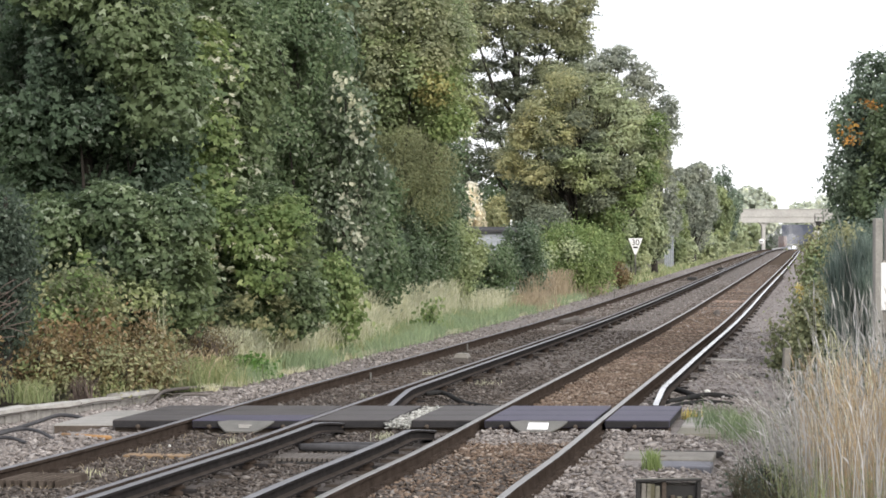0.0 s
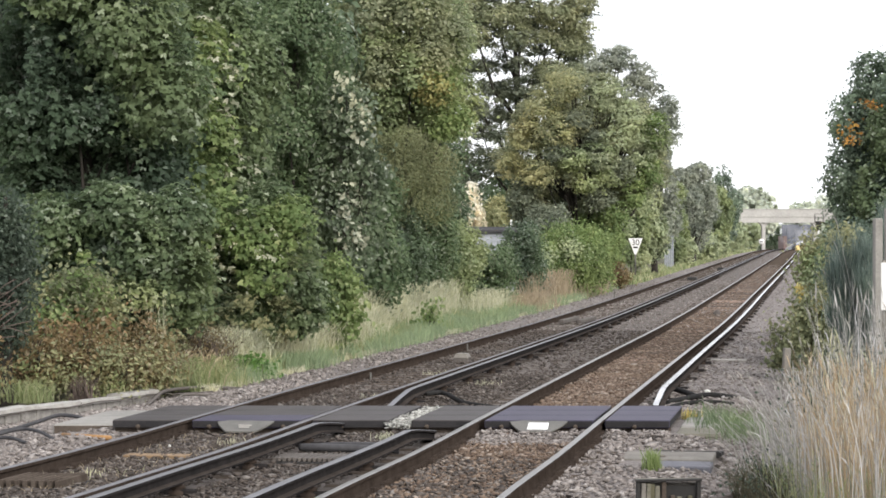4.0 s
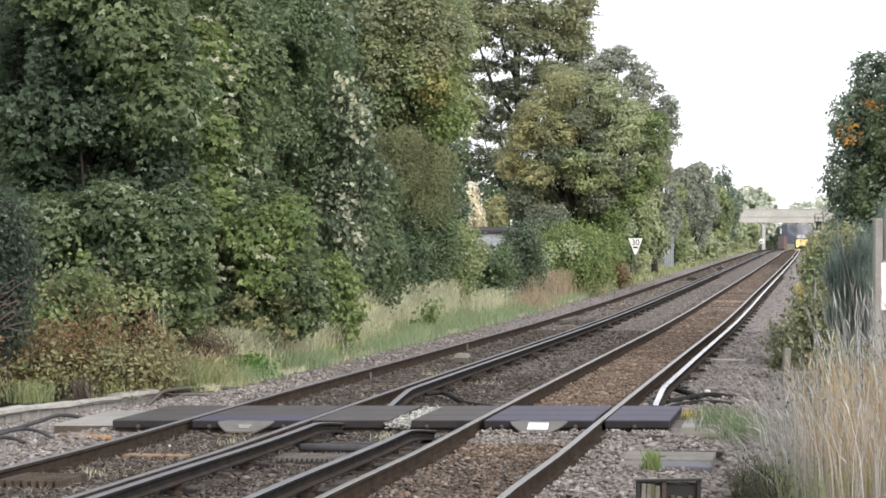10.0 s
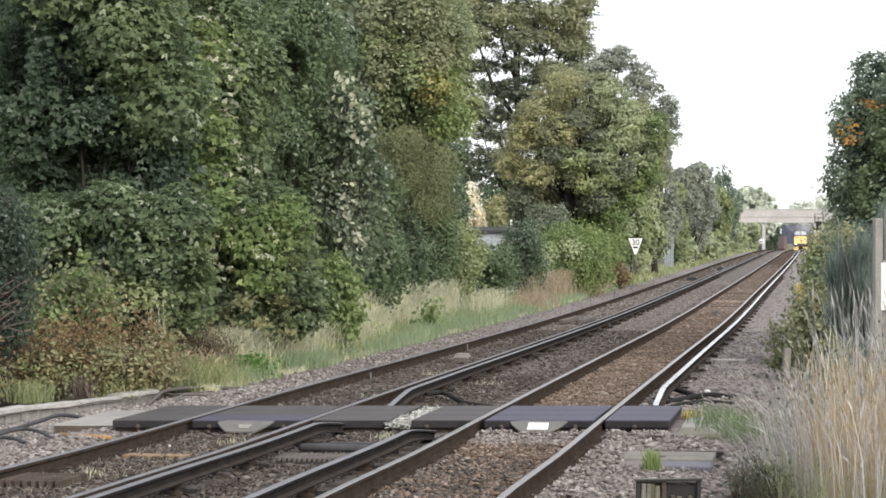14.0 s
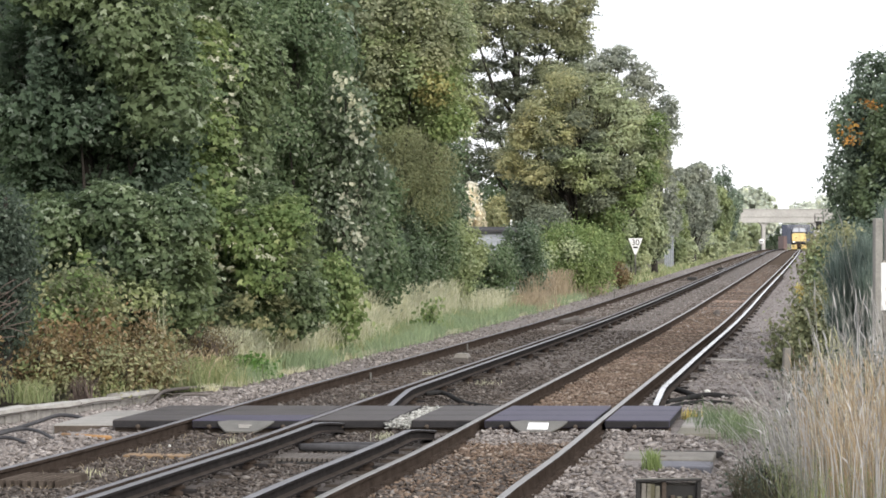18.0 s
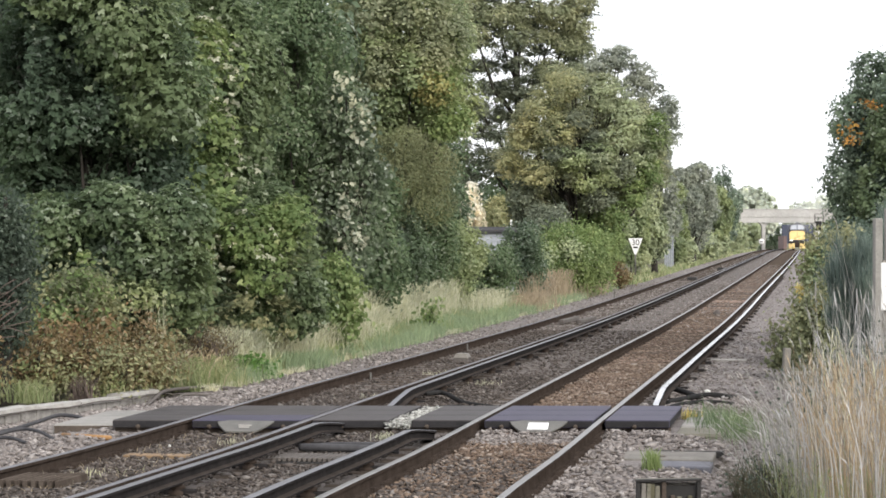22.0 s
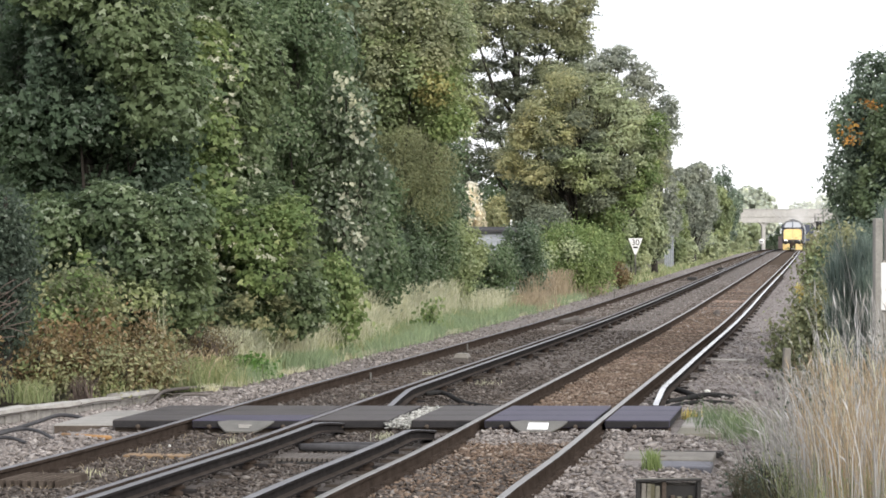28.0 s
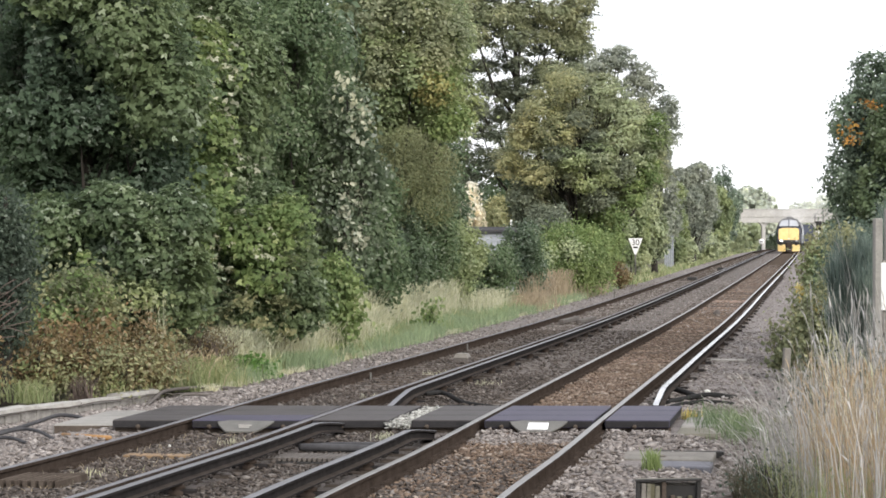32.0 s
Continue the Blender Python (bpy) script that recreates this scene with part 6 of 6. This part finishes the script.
    tagged(new("verge_grass", blades("verge_grass", rng, p, 0.36, 0.04, M["gr_green"], 0.9)), "distant green grass along the verge", "grass", "", "stuff")
    # pale tufts
    pts = []
    for d, o, n, w, ln in ((41.5, -5.6, 1500, 0.4, 1.0), (44.8, -5.5, 2000, 0.35, 1.0), (47.5, -5.3, 1500, 0.3, 1.0), (51, -5.7, 2600, 0.45, 1.6), (55.5, -6.0, 1500, 0.3, 1.6), (60, -6.3, 900, 0.3, 2.2), (66, -6.3, 800, 0.3, 2.5), (38.8, -6.2, 900, 0.6, 0.8), (42.9, -6.1, 700, 0.4, 0.6), (75, -5.8, 1200, 0.4, 4)):
        dd, oo = rng.normal(d, ln * 0.6, n), rng.normal(o, w * 0.6, n)
        q = along(dd, oo)
        q[:, 2] = line_z(dd) + lift(oo)
        pts.append(q)
    tagged(new("pale_grass", blades("pale_grass", rng, np.concatenate(pts), 0.75, 0.008, M["gr_pale"], 0.7, heads=0.3)), "pale seeding grass on the bank", "grass", "", "stuff")
    pts = []
    for d, o, n, w, ln in ((57, -6.25, 900, 0.25, 1.2), (61, -6.4, 800, 0.25, 1.2), (66, -6.4, 700, 0.25, 1.5), (70, -6.4, 500, 0.25, 1.5), (52.5, -6.1, 900, 0.35, 1.2)):
        dd, oo = rng.normal(d, ln * 0.6, n), rng.normal(o, w * 0.6, n)
        q = along(dd, oo)
        q[:, 2] = line_z(dd) + lift(oo)
        pts.append(q)
    tagged(new("tall_pale_grass", blades("tall_pale_grass", rng, np.concatenate(pts), 1.1, 0.007, M["gr_pale"], 0.7, heads=0.3)), "tall pale seeding grass before the hedge", "grass", "", "stuff")
    pts = []
    for d, o, n, w, ln in ((80, -5.0, 900, 0.5, 3), (98, -4.7, 900, 0.4, 4), (37.4, -5.0, 90, 0.12, 0.3), (36.6, -5.6, 110, 0.6, 0.3), (41.5, -6.0, 160, 0.6, 0.8), (43.5, -5.9, 160, 0.5, 0.8)):
        dd, oo = rng.normal(d, ln * 0.6, n), rng.normal(o, w * 0.6, n)
        q = along(dd, oo)
        q[:, 2] = line_z(dd) + lift(oo)
        pts.append(q)
    tagged(new("brown_grass", blades("brown_grass", rng, np.concatenate(pts), 0.62, 0.010, M["gr_brown"], 0.8, heads=0.4)), "brown dead grass on the bank", "grass", "", "stuff")
    pts = []
    for d, o, n, w, ln in ((87, -5.6, 1000, 0.45, 3.0), (91, -5.3, 500, 0.4, 2.0), (101, -5.0, 1000, 0.4, 2.6)):
        dd, oo = rng.normal(d, ln * 0.6, n), rng.normal(o, w * 0.6, n)
        q = along(dd, oo)
        q[:, 2] = line_z(dd) + lift(oo)
        pts.append(q)
    tagged(new("tall_brown_grass", blades("tall_brown_grass", rng, np.concatenate(pts), 1.2, 0.009, M["gr_brown"], 0.6, heads=0.4)), "tall fuzzy brown seeding grass on the bank", "grass", "", "stuff")
    # weeds in the left track and at the kerb
    pts = []
    for d, o, n, w in ((21.6, -2.2, 60, 0.25), (22.3, -1.9, 40, 0.2), (26.0, -1.5, 50, 0.12), (33.5, -1.4, 60, 0.2), (37, -0.2, 50, 0.2), (40, -1.5, 60, 0.25), (27.0, 0.1, 60, 0.1), (21.2, -3.1, 60, 0.3)):
        q = along(rng.normal(d, w, n), rng.normal(o, w * 0.7, n), -0.2)
        pts.append(q)
    tagged(new("track_weeds", blades("track_weeds", rng, np.concatenate(pts), 0.13, 0.006, M["gr_pale"], 0.8)), "thin pale weeds between the rails", "weed", "", "stuff")
    pts = np.stack([rng.uniform(2.72, 3.05, 600), rng.uniform(19.4, 21.5, 600), np.full(600, -0.22)], 1)
    tagged(new("dead_bramble", blades("dead_bramble", rng, pts, 0.42, 0.005, M["moss"], 1.5)), "dark tangle of dead bramble stems", "bramble", "", "stuff")
    p = along(36 + 74 * rng.uniform(size=3800) ** 1.5, rng.normal(-4.62, 0.07, 3800), -0.27)
    tagged(new("grass_litter", blades("grass_litter", rng, p, 0.14, 0.010, M["gr_pale"], 2.2)), "pale dead grass litter along the ballast edge", "grass", "", "stuff")
    # straw blown between the rails
    p = along(rng.uniform(20.5, 27.2, 420), rng.uniform(-2.42, -1.15, 420), -0.145)
    tagged(new("straw_litter", blades("straw_litter", rng, p, 0.045, 0.004, M["gr_brown"], 5.0)), "scattered straw and dead leaves between the rails", "litter", "", "stuff")
    # weeds on the right
    pts = np.stack([rng.normal(3.62, 0.2, 1100), rng.normal(28.6, 0.9, 1100), np.full(1100, -0.2)], 1)
    tagged(new("green_weeds", blades("green_weeds", rng, pts, 0.27, 0.0045, M["lf_maple"], 0.9)), "green weeds on the crossing slab", "grass", "", "stuff")
    pts = np.stack([rng.normal(2.16, 0.04, 170), rng.normal(23.3, 0.08, 170), np.full(170, -0.2)], 1)
    tagged(new("green_weeds", blades("green_weeds", rng, pts, 0.27, 0.009, M["lf_lime"], 0.5)), "bright green weed tuft", "grass", "", "stuff")


# ---------------------------------------------------------------- small things on and beside the tracks
def smooth_run(pts, steps=5):
    """A rounded run through the points."""
    p = np.array([tuple(q) for q in pts], float)
    e = np.concatenate([[2 * p[0] - p[1]], p, [2 * p[-1] - p[-2]]])
    out = []
    for i in range(len(p) - 1):
        a, b, c, d = e[i:i + 4]
        for k in range(steps):
            t = k / steps
            out.append(0.5 * (2 * b + (c - a) * t + (2 * a - 5 * b + 4 * c - d) * t * t + (3 * b - a - 3 * c + d) * t ** 3))
    return out + [p[-1]]


def cable(pts, r, label, mat="black"):
    solo("cable", tube("cable", smooth_run([along(d, o, h) for d, o, h in pts]), r, M[mat], 8), (0, 0, 0), label, "cable", "trackside cables")


def build_small():
    cable([(26.6, -5.0, -0.2), (27.5, -4.75, -0.15), (28.7, -4.85, -0.15), (29.4, -4.85, -0.13), (29.2, -4.5, -0.13), (28.4, -4.05, -0.14), (27.7, -3.65, -0.17)], 0.026, "thick dark grey hose looped on the ballast", "roofgrey")
    cable([(26.4, -4.8, -0.2), (27.2, -4.6, -0.13), (26.9, -4.2, -0.12), (26.2, -3.7, -0.18)], 0.022, "thick dark grey hose on the ballast", "roofgrey")
    cable([(26.0, -4.9, -0.22), (26.5, -4.5, -0.16), (26.0, -4.0, -0.18)], 0.022, "thick dark grey hose on the ballast", "roofgrey")
    cable([(33.0, -4.74, -0.27), (34.2, -4.95, -0.22), (35.2, -5.1, -0.19), (36.2, -4.9, -0.2), (36.3, -4.3, -0.21), (36.0, -3.9, -0.23)], 0.028, "grey hose curving over the ballast shoulder", "casting")
    cable([(33.4, -4.4, -0.24), (34.2, -4.5, -0.18), (34.4, -4.0, -0.2)], 0.022, "grey cable on the ballast shoulder", "casting")
    cable([(25.2, L2 + 0.5, -0.1), (25.15, -0.3, -0.09), (25.2, 0.1, -0.1), (25.3, R1 - 0.45, -0.12)], 0.045, "thick grey cable between conductor rails", "roofgrey")
    cable([(25.6, L2 + 0.6, -0.13), (25.5, -0.2, -0.1), (25.9, 0.2, -0.13)], 0.04, "thick dark cable between conductor rails", "roofgrey")
    cable([(33.2, L2 + 0.5, -0.05), (33.4, -0.3, -0.05), (32.6, 0.1, -0.12), (32.2, 0.5, -0.15), (32.0, 0.75, -0.16)], 0.035, "dark cable curling from the conductor rail")
    cable([(30.9, -0.25, -0.15), (31.6, 0.05, -0.12), (31.9, 0.3, -0.15), (31.6, 0.5, -0.16)], 0.03, "dark cable curling over the ballast")
    cable([(35.6, R2 + 0.35, -0.1), (35.2, 2.95, -0.06), (34.6, 3.2, -0.08), (34.0, 3.45, -0.13)], 0.045, "black cable crossing the path")
    cable([(32.9, R2 + 0.5, -0.12), (33.2, 3.15, -0.1), (34.1, 3.45, -0.09), (34.4, 3.65, -0.1), (34.8, 3.95, -0.17)], 0.038, "black cable crossing the path")
    cable([(32.3, R2 + 0.6, -0.13), (32.8, 3.3, -0.12), (33.2, 3.6, -0.12), (33.5, 3.95, -0.17)], 0.034, "black cable crossing the path")
    a, b = Vector((-9.6, 23.9, -0.22)), Vector((-4.65, 36.2, -0.22))
    side_ = Vector((0.16, -0.06, 0))
    pts = [a.lerp(b, k / 14) + side_ + Vector((0, 0, -0.03 - 0.03 * (k % 2))) for k in range(15)] + [Vector((-4.3, 36.0, -0.26)), Vector((-3.7, 36.4, -0.24))]
    solo("cable", tube("cable", pts, 0.011, M["casting"], 6), (0, 0, 0), "thin grey cable clipped along the kerb", "cable", "trackside cables")
    # ribbed cable at the rail foot
    rr = np.random.default_rng(31)
    for o, d0, n in ((R1 + 0.12, 17.0, 70), (R2 + 0.11, 16.5, 82), (L1 + 0.12, 23.0, 32)):
        items = [(d0 + 0.13 * i, o + rr.normal() * 0.008, -0.16, 0.05, 0.07 + 0.02 * rr.uniform(), 0.045 + 0.03 * rr.uniform()) for i in range(n)]
        solo("ribbed_strip", boxes_along("ribbed_strip", items, M["rust"]), (0, 0, 0), "dark rusty ribbed strip along the rail foot", "strip", "ribbed strips", "stuff")
    # slatted cover plate
    pl = thing("cover_plate", (0, 0, 0), "grey slatted steel cover plate between the rails", "cover")
    for i in range(16):
        part("slat", slab("slat", 24.0, 24.6, -0.55 + i * 0.055, -0.55 + i * 0.055 + 0.035, -0.14, -0.10, [M["casting"]], 0.004), pl)
    part("backing", slab("backing", 23.98, 24.62, -0.57, 0.35, -0.17, -0.145, [M["underframe"]], 0.004), pl)
    gr = thing("cover_plate", (0, 0, 0), "dark slatted grille between the rails", "cover")
    for i in range(8):
        part("slat", slab("slat", 20.88, 21.68, -2.42 + i * 0.08, -2.375 + i * 0.08, -0.15, -0.07, [M["sleeper"]], 0.004), gr)
    part("backing", slab("backing", 20.86, 21.7, -2.44, -1.78, -0.18, -0.145, [M["underframe"]], 0.004), gr)
    # bare dead branches at the hedge end
    rb_ = np.random.default_rng(41)
    for i in range(14):
        x, z = -7.0 + 0.3 * rb_.uniform(), 0.7 + 0.7 * rb_.uniform()
        e = Vector((x + rb_.uniform(0.15, 0.5), 34.3 + 0.2 * rb_.uniform(), z + rb_.uniform(-0.1, 0.45)))
        a_ = Vector((x - 0.25, 34.62, z - 0.1))
        solo("dead_branch", tube("dead_branch", smooth_run([a_, a_.lerp(e, 0.5) + Vector((0, -0.1, 0.08 * rb_.normal())), e], 4), 0.007, M["bramble_twig"], 5), (0, 0, 0), "bare grey dead branch at the hedge end", "branch", "dead branches")
    # grey housing in the left track
    hb = thing("equipment_box", along(44.2, -1.75, -0.2), "small grey equipment box between the rails", "box", "", "", heading(44))
    part("case", block("case", (0.3, 0.42, 0.1), M["casting"], (0, 0, 0.03), 0.015), hb)
    part("lid", block("lid", (0.3, 0.44, 0.09), M["timber"], (0, 0, 0.13), 0.01, taper=0.7), hb)
    part("plinth", block("plinth", (0.6, 0.5, 0.06), M["underframe"], (0.03, 0, -0.02), 0.01), hb)
    # small marker posts at the rail
    for d, o, h in ((38.2, L1 + 0.16, 0.0), (48.5, L1 + 0.2, 0.05), (91, L1 - 0.5, 0.25)):
        p = along(d, o, -0.2)
        solo("marker_post", block("marker_post", (0.035, 0.035, 0.16 + h), M["steelplate"], (0, 0, 0), 0.005), p, "short steel marker post beside the rail", "post", "marker posts")
    # bars in the left track
    for o in (-2.05, -1.55):
        p = along(65.5, o, -0.14)
        solo("steel_bar", block("steel_bar", (0.13, 3.0, 0.13), M["casting"], (0, 0, 0), 0.02), p, "grey steel bar lying between the rails", "bar", "bars in the track", turn=heading(66) - 3)
    for d, o in ((122, -1.7), (150, -1.4)):
        solo("track_box", block("track_box", (0.5, 0.9, 0.2), M["underframe"], (0, 0, 0), 0.03), along(d, o, -0.2), "dark equipment box between the rails", "box", turn=heading(d))
    solo("rail_chair", block("rail_chair", (0.14, 0.3, 0.2), M["casting"], (0, 0, 0), 0.04, (24, 16, 50), 0.6), along(73, 1.85, -0.19), "rusty iron casting lying on the ballast", "casting")
    for d in (160, 164, 168):
        solo("cover_board", slab("cover_board", d, d + 1.1, R1 + 0.1, R2 - 0.1, -0.17, -0.13, [M["sleeper"]], 0.01), (0, 0, 0), "worn boards across the far track", "board", "track boards")
    # trough lids across the path
    solo("trough_lid", slab("trough_lid", 45.3, 45.8, 3.05, 3.75, -0.26, -0.125, [M["concrete"]], 0.01), (0, 0, 0), "pale concrete trough lid across the path", "lid")
    # timber stake and concrete block by the path
    st = along(38.2, 4.62, -0.3)
    solo("timber_stake", block("timber_stake", (0.12, 0.11, 0.74), M["timber"], (0, 0, 0), 0.012, (0, 3, 10), 0.96), st, "weathered grey timber stake beside the path", "post")
    solo("concrete_block", block("concrete_block", (0.5, 0.35, 0.3), M["mossy"], (0, 0, 0), 0.03), along(39.2, 4.95, -0.3), "grey concrete block in the grass", "block")
    # fence posts
    for x, y, h, w in ((5.77, 30.0, 2.72, 0.115), (6.02, 30.6, 2.86, 0.085)):
        solo("fence_post", block("fence_post", (w, w, h), M["concrete_dk"], (0, 0, 0), 0.012, (0, 0, 8), 0.95), (x, y, -0.22), "weathered concrete fence post", "post", "fence posts")
    wp = thing("marker_board", (5.75, 29.4, -0.2), "white painted marker board on a post", "sign")
    part("post", block("post", (0.05, 0.05, 1.2), M["timber"], (0, 0.05, 0)), wp)
    part("board", block("board", (0.2, 0.02, 0.62), M["white"], (0.05, 0, 1.5), 0.004), wp)
    part("post_top", block("post_top", (0.05, 0.05, 1.0), M["timber"], (0, 0.05, 1.15)), wp)
    # boards and box at the near right
    for d, o, w, dp, mt in ((24.95, 3.57, 1.0, 0.92, "timber"), (24.2, 3.78, 0.62, 0.58, "board"), (25.92, 3.75, 0.8, 0.09, "underframe")):
        solo("board", slab("board", d, d + dp, o - w / 2, o + w / 2, -0.24, -0.14, [M[mt]], 0.01), (0, 0, 0), "weathered flat board on the ballast", "board", "loose boards")
    bx = thing("timber_box", (1.97, 19.85, -0.225), "old dark framed box with peeling pale sides", "box", "", "", -2)
    r = np.random.default_rng(21)
    for i in range(11):
        mt = ("timber", "mossy", "moss", "mossy", "sleeper", "timber", "sleeper", "mossy", "pale_timber", "moss", "mossy")[i]
        part("front_slat", block("front_slat", (0.041, 0.025, (0.29 if i < 5 else 0.17) + 0.07 * r.uniform()), M[mt], (-0.225 + 0.045 * i, -0.19, 0), 0.005, (0, r.normal() * 1.2, 0)), bx, "peeling pale slat")
    # near-black sheet behind the slats stands for the shade inside the box
    part("front", block("front", (0.5, 0.01, 0.32), M["underframe"], (0, -0.165, 0)), bx)
    part("back", block("back", (0.5, 0.03, 0.34), M["timber"], (0, -0.07, 0), 0.005), bx)
    for k in (-1, 1):
        part("side", block("side", (0.035, 0.16, 0.365), M["underframe"], (k * 0.262, -0.13, 0), 0.006), bx)
    part("lid_strip", block("lid_strip", (0.58, 0.05, 0.022), M["underframe"], (0, -0.2, 0.36), 0.005, (0, -1.0, 0)), bx)
    part("lid", block("lid", (0.56, 0.11, 0.018), M["mossy"], (0, -0.12, 0.358), 0.004, (0, -1.0, 0)), bx)
    for d, o, h, size_, mt, lab in ((34.9, 3.5, -0.1, 0.055, "stone_pale", "white stone beside the path"), (25.4, -2.1, -0.13, 0.022, "stone_pale", "white stone on the sleeper")):
        rng = np.random.default_rng(int(d))
        bm = bmesh.new()
        bmesh.ops.create_icosphere(bm, subdivisions=1, radius=size_)
        for v in bm.verts:
            v.co *= rng.uniform(0.75, 1.15)
        me = bpy.data.meshes.new("stone")
        bm.to_mesh(me)
        bm.free()
        me.materials.append(M[mt])
        solo("stone", me, along(d, o, h), lab, "stone")
    solo("orange_pipe", tube("orange_pipe", [along(26.9, -3.9, -0.16), along(26.3, -3.1, -0.13)], 0.03, M["orange"], 8), (0, 0, 0), "faded orange pipe on the ballast", "pipe")
    solo("orange_board", slab("orange_board", 24.3, 24.55, -2.3, -1.6, -0.17, -0.128, [M["stain"]], 0.006), (0, 0, 0), "faded orange board between the rails", "board")
    r = np.random.default_rng(77)
    p = along(30.6, 3.5, -0.2)
    pts = np.stack([r.normal(p[0], 0.06, 60), r.normal(p[1], 0.08, 60), np.full(60, p[2])], 1)
    tagged(new("orange_weed", blades("orange_weed", r, pts, 0.17, 0.014, M["lf_gold"], 0.8)), "small orange weed beside the crossing", "weed", "", "stuff")


build_ground()
build_tracks()
build_conductors()
build_deck()
build_kerb()
build_bridge()
build_signs()
LOCO = build_loco()
COACH = build_coach()
SMOKE = build_smoke()
TREES = build_left_trees()
SWAY = [build_left_bushes()]
CLUMPS, BRAMBLE = build_right_plants()
SWAY += CLUMPS
build_grass()
build_small()
build_stones()


def motions():
    def train(lag, length):
        """Rows of a vehicle whose front is lag metres behind the head of the train."""
        rows = []
        for i in range(33):
            d = 255 + 8.2 * (32 - i) + lag
            p, q = along(d + 1, (R1 + R2) / 2), along(d + length - 1, (R1 + R2) / 2)
            v = q - p
            turn = -math.degrees(math.atan2(float(v[0]), float(v[1])))
            rise_ = math.degrees(math.atan2(float(v[2]), math.hypot(float(v[0]), float(v[1]))))
            rows.append((float(i), pose(*[float(c) for c in p], 0, 0, turn) @ pose(0, -1, 0, rise_, 0, 0)))
        return rows

    walk(LOCO, train(0, 17))
    walk(SMOKE, train(0, 17))
    walk(COACH, train(18.2, 19.5))
    # wind in the grass and the thicket
    for k, ob in enumerate(SWAY):
        rest = ob.matrix_basis.copy()
        amp = 0.5 if k == 0 else 1.3
        rr = [(t * 0.8, rest @ pose(0, 0, 0, amp * 0.5 * math.sin(1.7 * t * 0.8 + k), amp * math.sin(2.1 * t * 0.8 + 1.3 * k) * (0.6 + 0.4 * math.sin(0.37 * t + k)), 0)) for t in range(41)]
        walk(ob, rr)

    for k, ob in enumerate(TREES):
        rest = ob.matrix_basis.copy()
        walk(ob, [(t * 0.8, rest @ pose(0, 0, 0, 0.12 * math.sin(1.3 * t * 0.8 + k), 0.22 * math.sin(1.1 * t * 0.8 + 2 * k) * (0.6 + 0.4 * math.sin(0.31 * t + k)), 0)) for t in range(41)])
    # the bramble leans over the line in the first gust, then settles
    rest = BRAMBLE.matrix_basis.copy()
    gust = {0: -0.6, 1: -4.6, 2: -5.2, 3: -4.8, 4: -2.8, 5: -0.8, 6: 0.6, 7: 0.9, 8: 0.5, 9: 0.2}
    walk(BRAMBLE, [(float(t), rest @ pose(0, 0, 0, 0, gust[t] if t in gust else 0.2 + 0.5 * math.sin(1.9 * t), 0)) for t in range(33)])


motions()
